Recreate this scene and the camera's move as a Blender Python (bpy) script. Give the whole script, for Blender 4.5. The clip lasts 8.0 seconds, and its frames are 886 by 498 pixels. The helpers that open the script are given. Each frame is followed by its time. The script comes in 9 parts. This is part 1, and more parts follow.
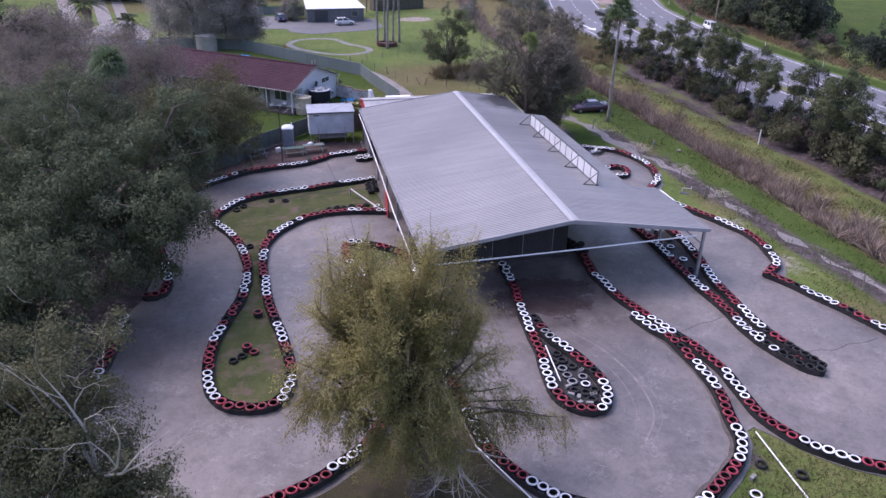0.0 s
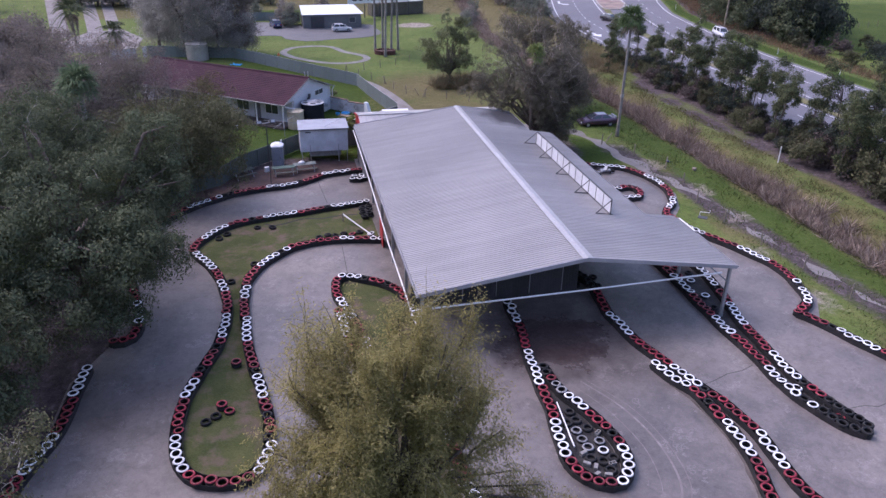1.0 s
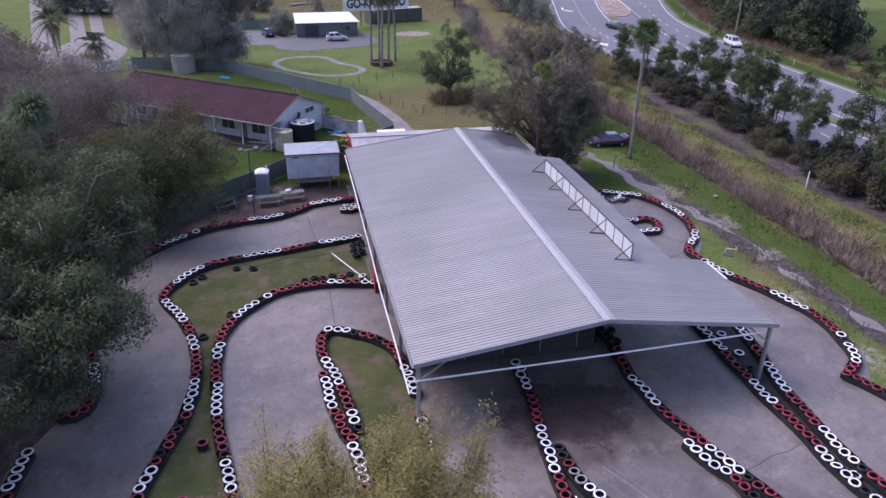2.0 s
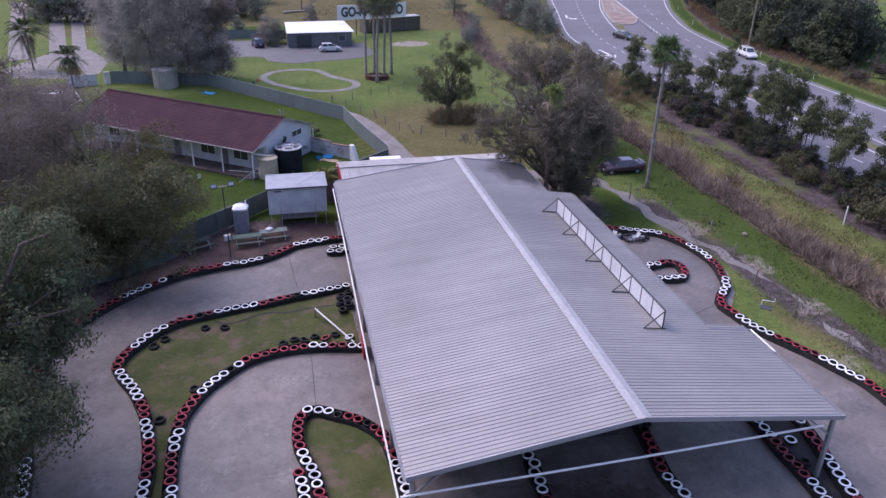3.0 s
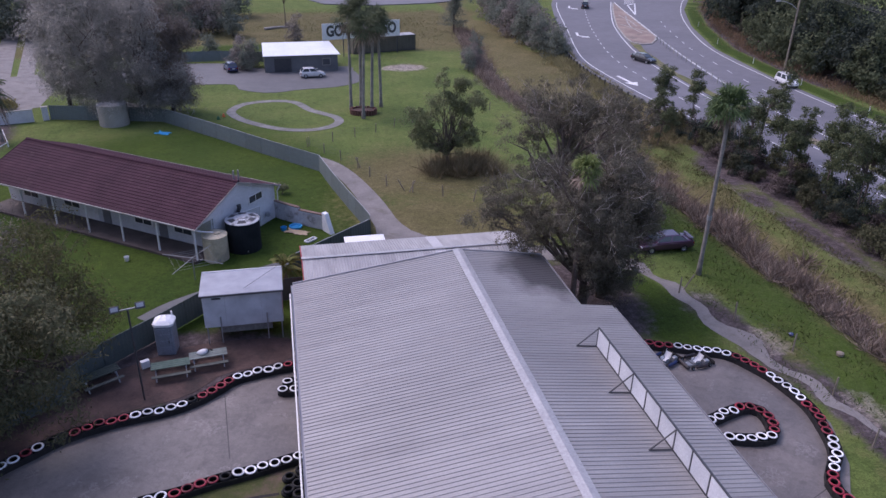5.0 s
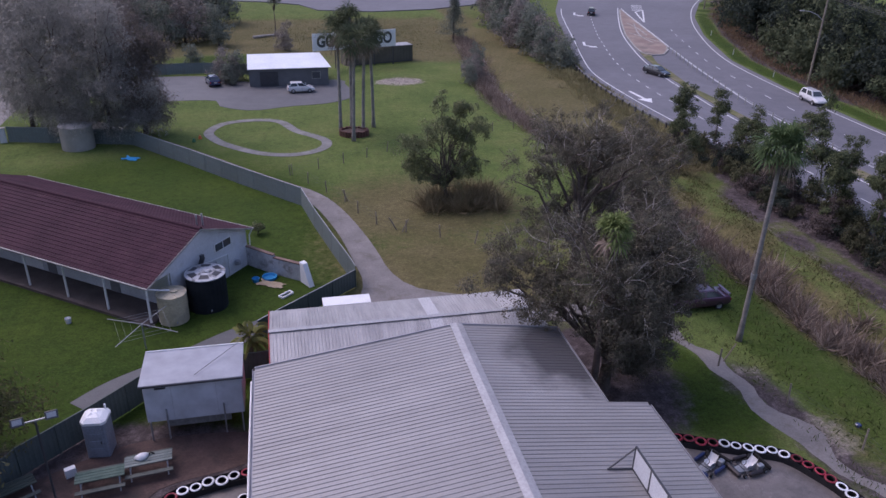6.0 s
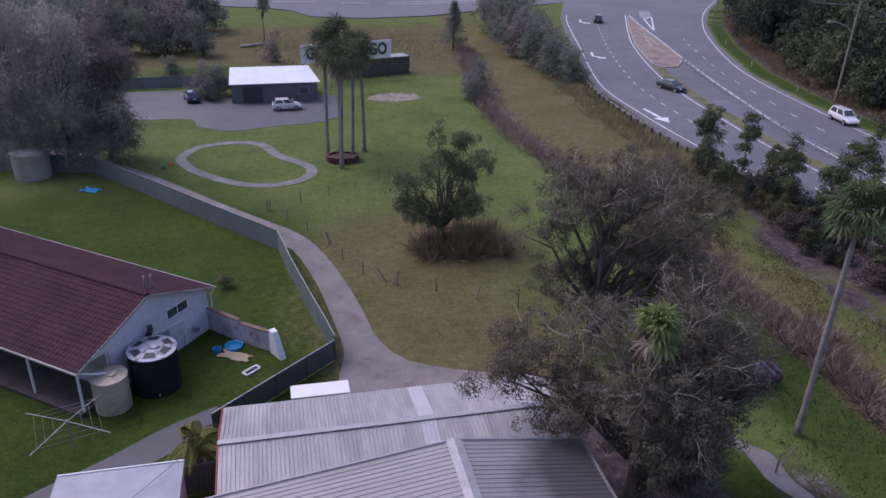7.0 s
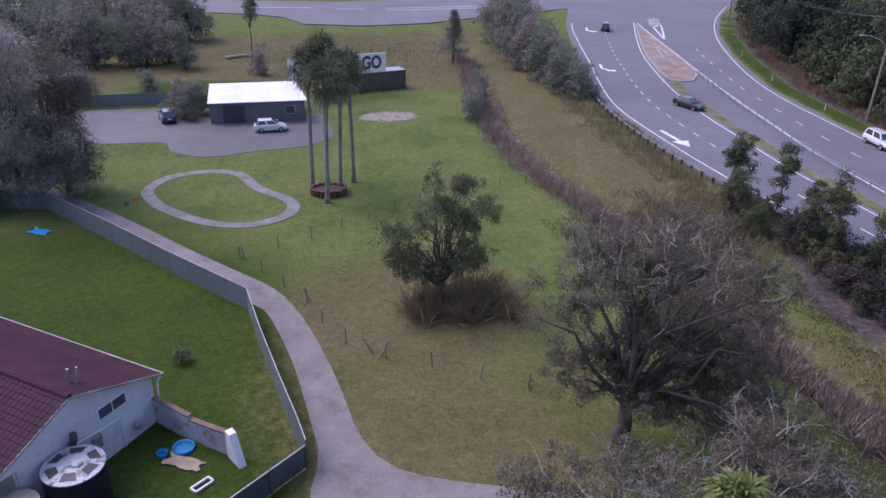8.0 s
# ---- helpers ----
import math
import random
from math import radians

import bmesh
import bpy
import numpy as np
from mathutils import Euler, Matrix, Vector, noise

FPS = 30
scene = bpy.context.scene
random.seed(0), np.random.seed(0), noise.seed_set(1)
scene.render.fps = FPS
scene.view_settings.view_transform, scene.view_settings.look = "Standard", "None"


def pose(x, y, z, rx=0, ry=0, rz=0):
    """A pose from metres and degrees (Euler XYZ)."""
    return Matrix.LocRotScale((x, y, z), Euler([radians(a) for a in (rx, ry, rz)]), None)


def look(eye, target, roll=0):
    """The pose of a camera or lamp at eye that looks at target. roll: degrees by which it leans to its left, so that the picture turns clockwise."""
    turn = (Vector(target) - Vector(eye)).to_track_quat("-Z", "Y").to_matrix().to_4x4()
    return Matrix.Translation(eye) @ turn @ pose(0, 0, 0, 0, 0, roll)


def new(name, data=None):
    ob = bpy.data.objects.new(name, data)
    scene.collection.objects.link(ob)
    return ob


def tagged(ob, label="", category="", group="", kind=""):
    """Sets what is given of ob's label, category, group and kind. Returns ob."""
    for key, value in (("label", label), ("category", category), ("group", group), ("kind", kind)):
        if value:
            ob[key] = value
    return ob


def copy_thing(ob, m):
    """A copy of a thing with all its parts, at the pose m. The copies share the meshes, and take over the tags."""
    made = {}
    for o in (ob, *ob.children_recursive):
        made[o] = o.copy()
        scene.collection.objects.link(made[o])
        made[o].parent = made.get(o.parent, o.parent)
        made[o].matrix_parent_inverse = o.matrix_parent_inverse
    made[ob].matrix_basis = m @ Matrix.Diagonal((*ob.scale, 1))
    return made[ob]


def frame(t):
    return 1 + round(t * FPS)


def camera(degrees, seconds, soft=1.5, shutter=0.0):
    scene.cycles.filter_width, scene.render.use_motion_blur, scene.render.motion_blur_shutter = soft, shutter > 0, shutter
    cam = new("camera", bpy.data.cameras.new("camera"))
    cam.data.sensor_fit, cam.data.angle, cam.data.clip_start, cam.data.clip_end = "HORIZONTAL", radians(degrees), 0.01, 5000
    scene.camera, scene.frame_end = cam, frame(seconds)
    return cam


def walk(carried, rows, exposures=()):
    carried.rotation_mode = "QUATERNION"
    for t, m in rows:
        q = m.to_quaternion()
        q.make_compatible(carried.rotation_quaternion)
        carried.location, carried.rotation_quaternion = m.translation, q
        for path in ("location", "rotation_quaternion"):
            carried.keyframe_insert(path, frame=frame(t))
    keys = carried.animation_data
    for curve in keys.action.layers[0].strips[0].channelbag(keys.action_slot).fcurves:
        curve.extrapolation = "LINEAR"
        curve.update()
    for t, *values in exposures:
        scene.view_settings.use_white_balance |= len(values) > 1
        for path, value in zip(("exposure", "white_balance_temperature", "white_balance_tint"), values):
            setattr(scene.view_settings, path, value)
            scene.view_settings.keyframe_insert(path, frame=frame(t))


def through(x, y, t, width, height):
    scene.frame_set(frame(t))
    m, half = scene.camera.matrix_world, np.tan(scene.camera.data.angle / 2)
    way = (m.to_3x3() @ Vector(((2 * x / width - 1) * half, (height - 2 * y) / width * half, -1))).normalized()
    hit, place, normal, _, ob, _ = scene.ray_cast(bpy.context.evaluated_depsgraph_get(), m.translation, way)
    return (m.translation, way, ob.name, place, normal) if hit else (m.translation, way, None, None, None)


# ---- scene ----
# The drone's flight: seconds, eye (x, y, z), yaw, pitch, roll in degrees.
LENS = 62.0
FLIGHT = [
    (0.0, 8.904, 6.702, 26.079, -13.140, -26.510, 1.275),
    (0.5, 9.547, 9.173, 26.049, -13.067, -26.467, 1.212),
    (1.0, 10.228, 12.023, 26.069, -13.033, -26.413, 1.171),
    (1.5, 10.953, 15.205, 26.118, -13.029, -26.353, 1.149),
    (2.0, 11.728, 18.673, 26.179, -13.046, -26.287, 1.144),
    (2.5, 12.557, 22.385, 26.238, -13.075, -26.218, 1.155),
    (3.0, 13.440, 26.303, 26.284, -13.109, -26.147, 1.180),
    (3.5, 14.378, 30.392, 26.310, -13.144, -26.075, 1.217),
    (4.0, 15.368, 34.618, 26.312, -13.176, -26.005, 1.265),
    (4.5, 16.405, 38.954, 26.290, -13.201, -25.937, 1.321),
    (5.0, 17.482, 43.372, 26.245, -13.220, -25.872, 1.384),
    (5.5, 18.591, 47.851, 26.184, -13.231, -25.812, 1.452),
    (6.0, 19.721, 52.370, 26.116, -13.236, -25.756, 1.523),
    (6.5, 20.859, 56.914, 26.054, -13.238, -25.706, 1.595),
    (7.0, 21.991, 61.469, 26.012, -13.241, -25.661, 1.666),
    (7.5, 23.100, 66.025, 26.011, -13.251, -25.623, 1.735),
    (8.0, 24.167, 70.575, 26.073, -13.274, -25.590, 1.798),
]
cam = camera(LENS, 8.0)
GRADE = [(0.0, 0.92, 5830, 31.0), (1.5, 0.78, 5830, 31.0), (3.0, 0.68, 5810, 31.0), (4.5, 0.51, 5830, 31.0), (6.0, 0.17, 5840, 31.0), (6.5, 0.12, 5840, 31.5), (7.0, 0.14, 5830, 32.5), (8.0, 0.54, 5740, 34.5)]
walk(cam, [(t, pose(x, y, z, 90 + pitch, 0, yaw) @ pose(0, 0, 0, 0, 0, roll)) for t, x, y, z, yaw, pitch, roll in FLIGHT], GRADE)

# ---- world and light ----
SUN_TURN, SUN_RISE = 140.0, 54.0
world = bpy.data.worlds.new("sky")
scene.world = world
world.use_nodes = True
wn = world.node_tree.nodes
sky = wn.new("ShaderNodeTexSky")
sky.sky_type, sky.sun_disc = "NISHITA", False
sky.sun_elevation, sky.sun_rotation = radians(SUN_RISE), radians(90 - SUN_TURN)
sky.air_density, sky.dust_density, sky.ozone_density = 1.4, 4.0, 1.5
wn["Background"].inputs["Strength"].default_value = 0.145
world.node_tree.links.new(sky.outputs["Color"], wn["Background"].inputs["Color"])

sun = new("sun", bpy.data.lights.new("sun", "SUN"))
sun.data.energy, sun.data.angle, sun.data.color = 0.9, radians(35), (1.0, 0.96, 0.9)
sun_way = Vector((math.cos(radians(SUN_TURN)) * math.cos(radians(SUN_RISE)), math.sin(radians(SUN_TURN)) * math.cos(radians(SUN_RISE)), math.sin(radians(SUN_RISE))))
sun.matrix_world = look(sun_way * 50, (0, 0, 0))

# ---- geometry helpers ----
class Geo:
    """Gathers faces of one mesh; each face carries a material slot."""

    def __init__(self):
        self.v, self.f, self.m = [], [], []

    def add(self, verts, faces, slot=0):
        n = len(self.v)
        self.v += [tuple(p) for p in verts]
        self.f += [tuple(i + n for i in f) for f in faces]
        self.m += [slot] * len(faces)
        return self

    def box(self, c, s, m=None, slot=0):
        x, y, z = (a / 2 for a in s)
        pts = [Vector((c[0] + i * x, c[1] + j * y, c[2] + k * z)) for i in (-1, 1) for j in (-1, 1) for k in (-1, 1)]
        if m is not None:
            pts = [m @ p for p in pts]
        return self.add(pts, [(0, 1, 3, 2), (4, 6, 7, 5), (0, 4, 5, 1), (2, 3, 7, 6), (0, 2, 6, 4), (1, 5, 7, 3)], slot)

    def chamfered(self, c, s, b, m=None, slot=0):
        """A box whose upright edges and top rim are cut by b."""
        x, y, z = s[0] / 2, s[1] / 2, s[2] / 2
        rings = []
        for zz, inset in ((-z, 0), (z - b, 0), (z, b)):
            a, d = x - inset, y - inset
            q = min(b, a * 0.9, d * 0.9)
            rings.append([Vector((c[0] + px, c[1] + py, c[2] + zz)) for px, py in ((a - q, -d), (a, -d + q), (a, d - q), (a - q, d), (-a + q, d), (-a, d - q), (-a, -d + q), (-a + q, -d))])
        return self.loft(rings, m, slot)

    def loft(self, rings, m=None, slot=0, caps=True):
        pts = [m @ p if m is not None else p for r in rings for p in r]
        n = len(rings[0])
        faces = [(k * n + i, k * n + (i + 1) % n, (k + 1) * n + (i + 1) % n, (k + 1) * n + i) for k in range(len(rings) - 1) for i in range(n)]
        if caps:
            faces += [tuple(range(n - 1, -1, -1)), tuple((len(rings) - 1) * n + i for i in range(n))]
        return self.add(pts, faces, slot)

    def tube(self, pts, radii, seg=8, slot=0, caps=True):
        pts = [Vector(p) for p in pts]
        if not hasattr(radii, "__len__"):
            radii = [radii] * len(pts)
        rings, side = [], None
        for i, p in enumerate(pts):
            d = (pts[min(i + 1, len(pts) - 1)] - pts[max(i - 1, 0)]).normalized()
            if side is None:
                side = d.cross(Vector((0, 0, 1)) if abs(d.z) < 0.9 else Vector((1, 0, 0))).normalized()
            side = (side - d * side.dot(d)).normalized()
            up = d.cross(side)
            rings.append([p + (side * math.cos(2 * math.pi * k / seg) + up * math.sin(2 * math.pi * k / seg)) * radii[i] for k in range(seg)])
        return self.loft(rings, None, slot, caps)

    def beam(self, a, b, w, h, slot=0):
        a, b = Vector(a), Vector(b)
        d = (b - a).normalized()
        side = d.cross(Vector((0, 0, 1)) if abs(d.z) < 0.95 else Vector((0, 1, 0))).normalized()
        up = side.cross(d)
        ring = lambda p: [p + side * i * w / 2 + up * j * h / 2 for i, j in ((-1, -1), (1, -1), (1, 1), (-1, 1))]
        return self.loft([ring(a), ring(b)], None, slot)

    def prism(self, poly, z0, z1, slot=0):
        n = len(poly)
        area = sum(poly[i][0] * poly[(i + 1) % n][1] - poly[(i + 1) % n][0] * poly[i][1] for i in range(n))
        if area < 0:
            poly = poly[::-1]
        pts = [(x, y, z0) for x, y in poly] + [(x, y, z1) for x, y in poly]
        return self.add(pts, [tuple(range(n, 2 * n))] + [(i, (i + 1) % n, n + (i + 1) % n, n + i) for i in range(n)], slot)

    def lathe(self, profile, seg, c=(0, 0, 0), slot=0, m=None, slots=None):
        pts = [Vector((c[0] + r * math.cos(2 * math.pi * k / seg), c[1] + r * math.sin(2 * math.pi * k / seg), c[2] + z)) for r, z in profile for k in range(seg)]
        if m is not None:
            pts = [m @ p for p in pts]
        rows, start = len(profile) - 1, len(self.m)
        shut = profile[0] == profile[-1]
        if shut:
            pts = pts[:rows * seg]
        up = lambda j: 0 if shut and j == rows else j * seg
        self.add(pts, [(j * seg + k, j * seg + (k + 1) % seg, up(j + 1) + (k + 1) % seg, up(j + 1) + k) for j in range(rows) for k in range(seg)], slot)
        if slots:
            self.m[start:] = [slots[j] for j in range(rows) for k in range(seg)]
        return self

    def mesh(self, name, mats, smooth=False):
        me = bpy.data.meshes.new(name)
        me.from_pydata(self.v, [], self.f)
        for mt in mats if isinstance(mats, (list, tuple)) else [mats]:
            me.materials.append(mt)
        if max(self.m, default=0):
            me.polygons.foreach_set("material_index", self.m)
        if smooth:
            me.shade_smooth()
        me.update()
        return me


def part(name, geo, mats, parent=None, label="", smooth=False, kind=""):
    """One mesh object, under a thing or a part when parent is given."""
    data = geo.mesh(name, mats, smooth) if isinstance(geo, Geo) else geo
    ob = new(name, data)
    ob.parent = parent
    return tagged(ob, label, kind=kind)


def thing(name, m, label, category, group="", kind=""):
    ob = new(name)
    ob.empty_display_size = 0.2
    ob.matrix_basis = m
    return tagged(ob, label, category, group, kind)


def curve_points(ctrl, step, closed=False):
    """Even steps along a smooth curve through the control points (x, y)."""
    p = np.array(ctrl, float)
    n = len(p)
    get = (lambda i: p[i % n]) if closed else (lambda i: p[min(max(i, 0), n - 1)])
    dense = []
    for i in range(n if closed else n - 1):
        a, b, c, d = get(i - 1), get(i), get(i + 1), get(i + 2)
        for t in np.linspace(0, 1, 12, endpoint=False):
            dense.append(0.5 * (2 * b + (c - a) * t + (2 * a - 5 * b + 4 * c - d) * t * t + (3 * b - a - 3 * c + d) * t ** 3))
    dense.append(get(n) if closed else p[-1])
    dense = np.array(dense)
    s = np.r_[0, np.cumsum(np.hypot(*np.diff(dense, axis=0).T))]
    k = max(2, round(s[-1] / step) + 1)
    at = np.linspace(0, s[-1], k)
    return np.stack([np.interp(at, s, dense[:, 0]), np.interp(at, s, dense[:, 1])], 1)


def normals_of(pts):
    d = np.gradient(pts, axis=0)
    d /= np.maximum(np.hypot(*d.T), 1e-6)[:, None]
    return np.stack([-d[:, 1], d[:, 0]], 1)


def ribbon(geo, pts, left, right, z, slot=0):
    """A flat band along pts, from offset left to offset right."""
    n = normals_of(pts)
    a, b = pts + n * left, pts + n * right
    k = len(pts)
    verts = [(*q, z) for q in b] + [(*q, z) for q in a]
    return geo.add(verts, [(i, i + 1, k + i + 1, k + i) for i in range(k - 1)], slot)


# ---- materials ----
def nodes_of(name):
    mt = bpy.data.materials.new(name)
    mt.use_nodes = True
    return mt, mt.node_tree.nodes, mt.node_tree.links, mt.node_tree.nodes["Principled BSDF"]


def noise_node(nt, links, coord, scale, detail=5.0, rough=0.6):
    node = nt.new("ShaderNodeTexNoise")
    node.inputs["Scale"].default_value, node.inputs["Detail"].default_value, node.inputs["Roughness"].default_value = scale, detail, rough
    links.new(coord, node.inputs["Vector"])
    return node.outputs["Fac"]


def ramp_node(nt, links, fac, stops):
    node = nt.new("ShaderNodeValToRGB")
    el = node.color_ramp.elements
    while len(el) < len(stops):
        el.new(0.5)
    for e, (at, col) in zip(el, stops):
        e.position, e.color = at, (*col, 1) if len(col) == 3 else col
    links.new(fac, node.inputs["Fac"])
    return node.outputs["Color"]


def mix_node(nt, links, fac, a, b, how="MIX"):
    node = nt.new("ShaderNodeMix")
    node.data_type, node.blend_type = "RGBA", how
    for sock, val in ((node.inputs[0], fac), (node.inputs[6], a), (node.inputs[7], b)):
        if isinstance(val, (int, float)):
            sock.default_value = val
        elif isinstance(val, tuple):
            sock.default_value = (*val, 1)
        else:
            links.new(val, sock)
    return node.outputs[2]


def grey(v):
    return (v, v, v)


def bump_to(nt, links, bsdf, fac, strength, distance):
    node = nt.new("ShaderNodeBump")
    node.inputs["Strength"].default_value, node.inputs["Distance"].default_value = strength, distance
    links.new(fac, node.inputs["Height"])
    links.new(node.outputs["Normal"], bsdf.inputs["Normal"])


def surface(name, dark, light, scale=3.0, rough=0.7, metal=0.0, fine=40.0, bump=0.15, dist=0.01, stain=None, stain_scale=0.6, stain_at=(0.5, 0.7), each=0.0, rough_to=None, world_coords=False, spec=0.5):
    """Two tones by broad noise, grain by fine noise, optional stains, and a share of change from piece to piece."""
    mt, nt, links, bsdf = nodes_of(name)
    if world_coords:
        coord = nt.new("ShaderNodeNewGeometry").outputs["Position"]
    else:
        coord = nt.new("ShaderNodeTexCoord").outputs["Object"]
    broad = noise_node(nt, links, coord, scale)
    grain = noise_node(nt, links, coord, fine, 3.0)
    col = ramp_node(nt, links, broad, [(0.3, dark), (0.7, light)])
    g = ramp_node(nt, links, grain, [(0.25, grey(0.78)), (0.75, grey(1.15))])
    col = mix_node(nt, links, 1.0, col, g, "MULTIPLY")
    if stain:
        sf = ramp_node(nt, links, noise_node(nt, links, coord, stain_scale, 6.0, 0.65), [(stain_at[0], grey(0.0)), (stain_at[1], grey(1.0))])
        col = mix_node(nt, links, sf, col, stain)
    if each:
        rnd = nt.new("ShaderNodeObjectInfo").outputs["Random"]
        col = mix_node(nt, links, 1.0, col, ramp_node(nt, links, rnd, [(0.0, grey(1 - each)), (1.0, grey(1 + each * 0.5))]), "MULTIPLY")
    links.new(col, bsdf.inputs["Base Color"])
    bsdf.inputs["Metallic"].default_value = metal
    bsdf.inputs["Specular IOR Level"].default_value = spec
    if rough_to is not None:
        links.new(ramp_node(nt, links, broad, [(0.3, grey(rough)), (0.7, grey(rough_to))]), bsdf.inputs["Roughness"])
    else:
        bsdf.inputs["Roughness"].default_value = rough
    if bump:
        bump_to(nt, links, bsdf, grain, bump, dist)
    return mt


def leaf_material(name, tones, rough=0.75, through=0.33):
    """Leaf colour picked leaf by leaf."""
    mt, nt, links, bsdf = nodes_of(name)
    rnd = nt.new("ShaderNodeNewGeometry").outputs["Random Per Island"]
    col = ramp_node(nt, links, rnd, [(i / (len(tones) - 1), t) for i, t in enumerate(tones)])
    coord = nt.new("ShaderNodeTexCoord").outputs["Object"]
    patch = ramp_node(nt, links, noise_node(nt, links, coord, 0.5, 3.0), [(0.3, grey(0.72)), (0.7, grey(1.25))])
    col = mix_node(nt, links, 1.0, col, patch, "MULTIPLY")
    links.new(col, bsdf.inputs["Base Color"])
    bsdf.inputs["Roughness"].default_value = rough
    bsdf.inputs["Specular IOR Level"].default_value = 0.12
    tr = nt.new("ShaderNodeBsdfTranslucent")
    links.new(col, tr.inputs["Color"])
    mx = nt.new("ShaderNodeMixShader")
    mx.inputs["Fac"].default_value = through
    links.new(bsdf.outputs["BSDF"], mx.inputs[1])
    links.new(tr.outputs["BSDF"], mx.inputs[2])
    links.new(mx.outputs["Shader"], nt["Material Output"].inputs["Surface"])
    return mt


def glass_material(name, tint=(0.05, 0.06, 0.07)):
    mt, nt, links, bsdf = nodes_of(name)
    bsdf.inputs["Base Color"].default_value = (*tint, 1)
    bsdf.inputs["Roughness"].default_value = 0.05
    bsdf.inputs["Specular IOR Level"].default_value = 0.8
    return mt


M_RUBBER = surface("rubber", (0.012, 0.012, 0.013), (0.03, 0.03, 0.032), 4.0, 0.75, each=0.3, spec=0.3)
M_BELT = surface("conveyor_belt", (0.012, 0.012, 0.014), (0.032, 0.03, 0.032), 1.2, 0.7, fine=25, bump=0.3, stain=(0.07, 0.06, 0.055), stain_scale=1.1, stain_at=(0.58, 0.8), spec=0.3)
M_TYRE_WHITE = surface("white_tyre_paint", (0.72, 0.72, 0.75), (0.86, 0.86, 0.88), 3.0, 0.5, stain=(0.35, 0.33, 0.32), stain_scale=5.0, stain_at=(0.62, 0.8), each=0.25)
M_TYRE_RED = surface("red_tyre_paint", (0.2, 0.012, 0.026), (0.33, 0.02, 0.042), 3.0, 0.5, stain=(0.08, 0.03, 0.03), stain_scale=5.0, stain_at=(0.58, 0.8), each=0.45)
M_STEEL = surface("galvanised_steel", (0.3, 0.31, 0.33), (0.42, 0.43, 0.45), 2.0, 0.45, 0.6, fine=20, bump=0.05, rough_to=0.6)
M_DARK_STEEL = surface("dark_painted_steel", (0.035, 0.037, 0.045), (0.06, 0.062, 0.07), 2.0, 0.5)
M_WHITE_PAINT = surface("white_paint", (0.7, 0.7, 0.72), (0.82, 0.82, 0.83), 1.5, 0.55, stain=(0.5, 0.47, 0.43), stain_scale=1.5, stain_at=(0.55, 0.8))
M_BARK = surface("brown_bark", (0.06, 0.045, 0.038), (0.14, 0.108, 0.092), 2.0, 0.9, fine=14, bump=0.6, dist=0.03)
M_PALE_BARK = surface("pale_dead_wood", (0.27, 0.24, 0.215), (0.42, 0.385, 0.35), 2.0, 0.85, fine=14, bump=0.4, dist=0.02)
M_TIMBER = surface("weathered_timber", (0.16, 0.13, 0.1), (0.3, 0.26, 0.21), 2.0, 0.85, fine=30, bump=0.3)
M_CONCRETE_TRIM = surface("pale_concrete", (0.26, 0.25, 0.24), (0.4, 0.39, 0.37), 1.2, 0.85, fine=30, stain=(0.16, 0.15, 0.13), stain_scale=0.7)
M_RED_SHEET = surface("red_painted_sheet", (0.3, 0.02, 0.025), (0.42, 0.035, 0.04), 1.0, 0.5)
M_GLASS = glass_material("dark_glass")
M_MARKING = surface("road_marking", (0.55, 0.55, 0.56), (0.78, 0.78, 0.78), 0.8, 0.6, fine=12, stain=(0.25, 0.25, 0.26), stain_scale=2.5, stain_at=(0.6, 0.8), world_coords=True)


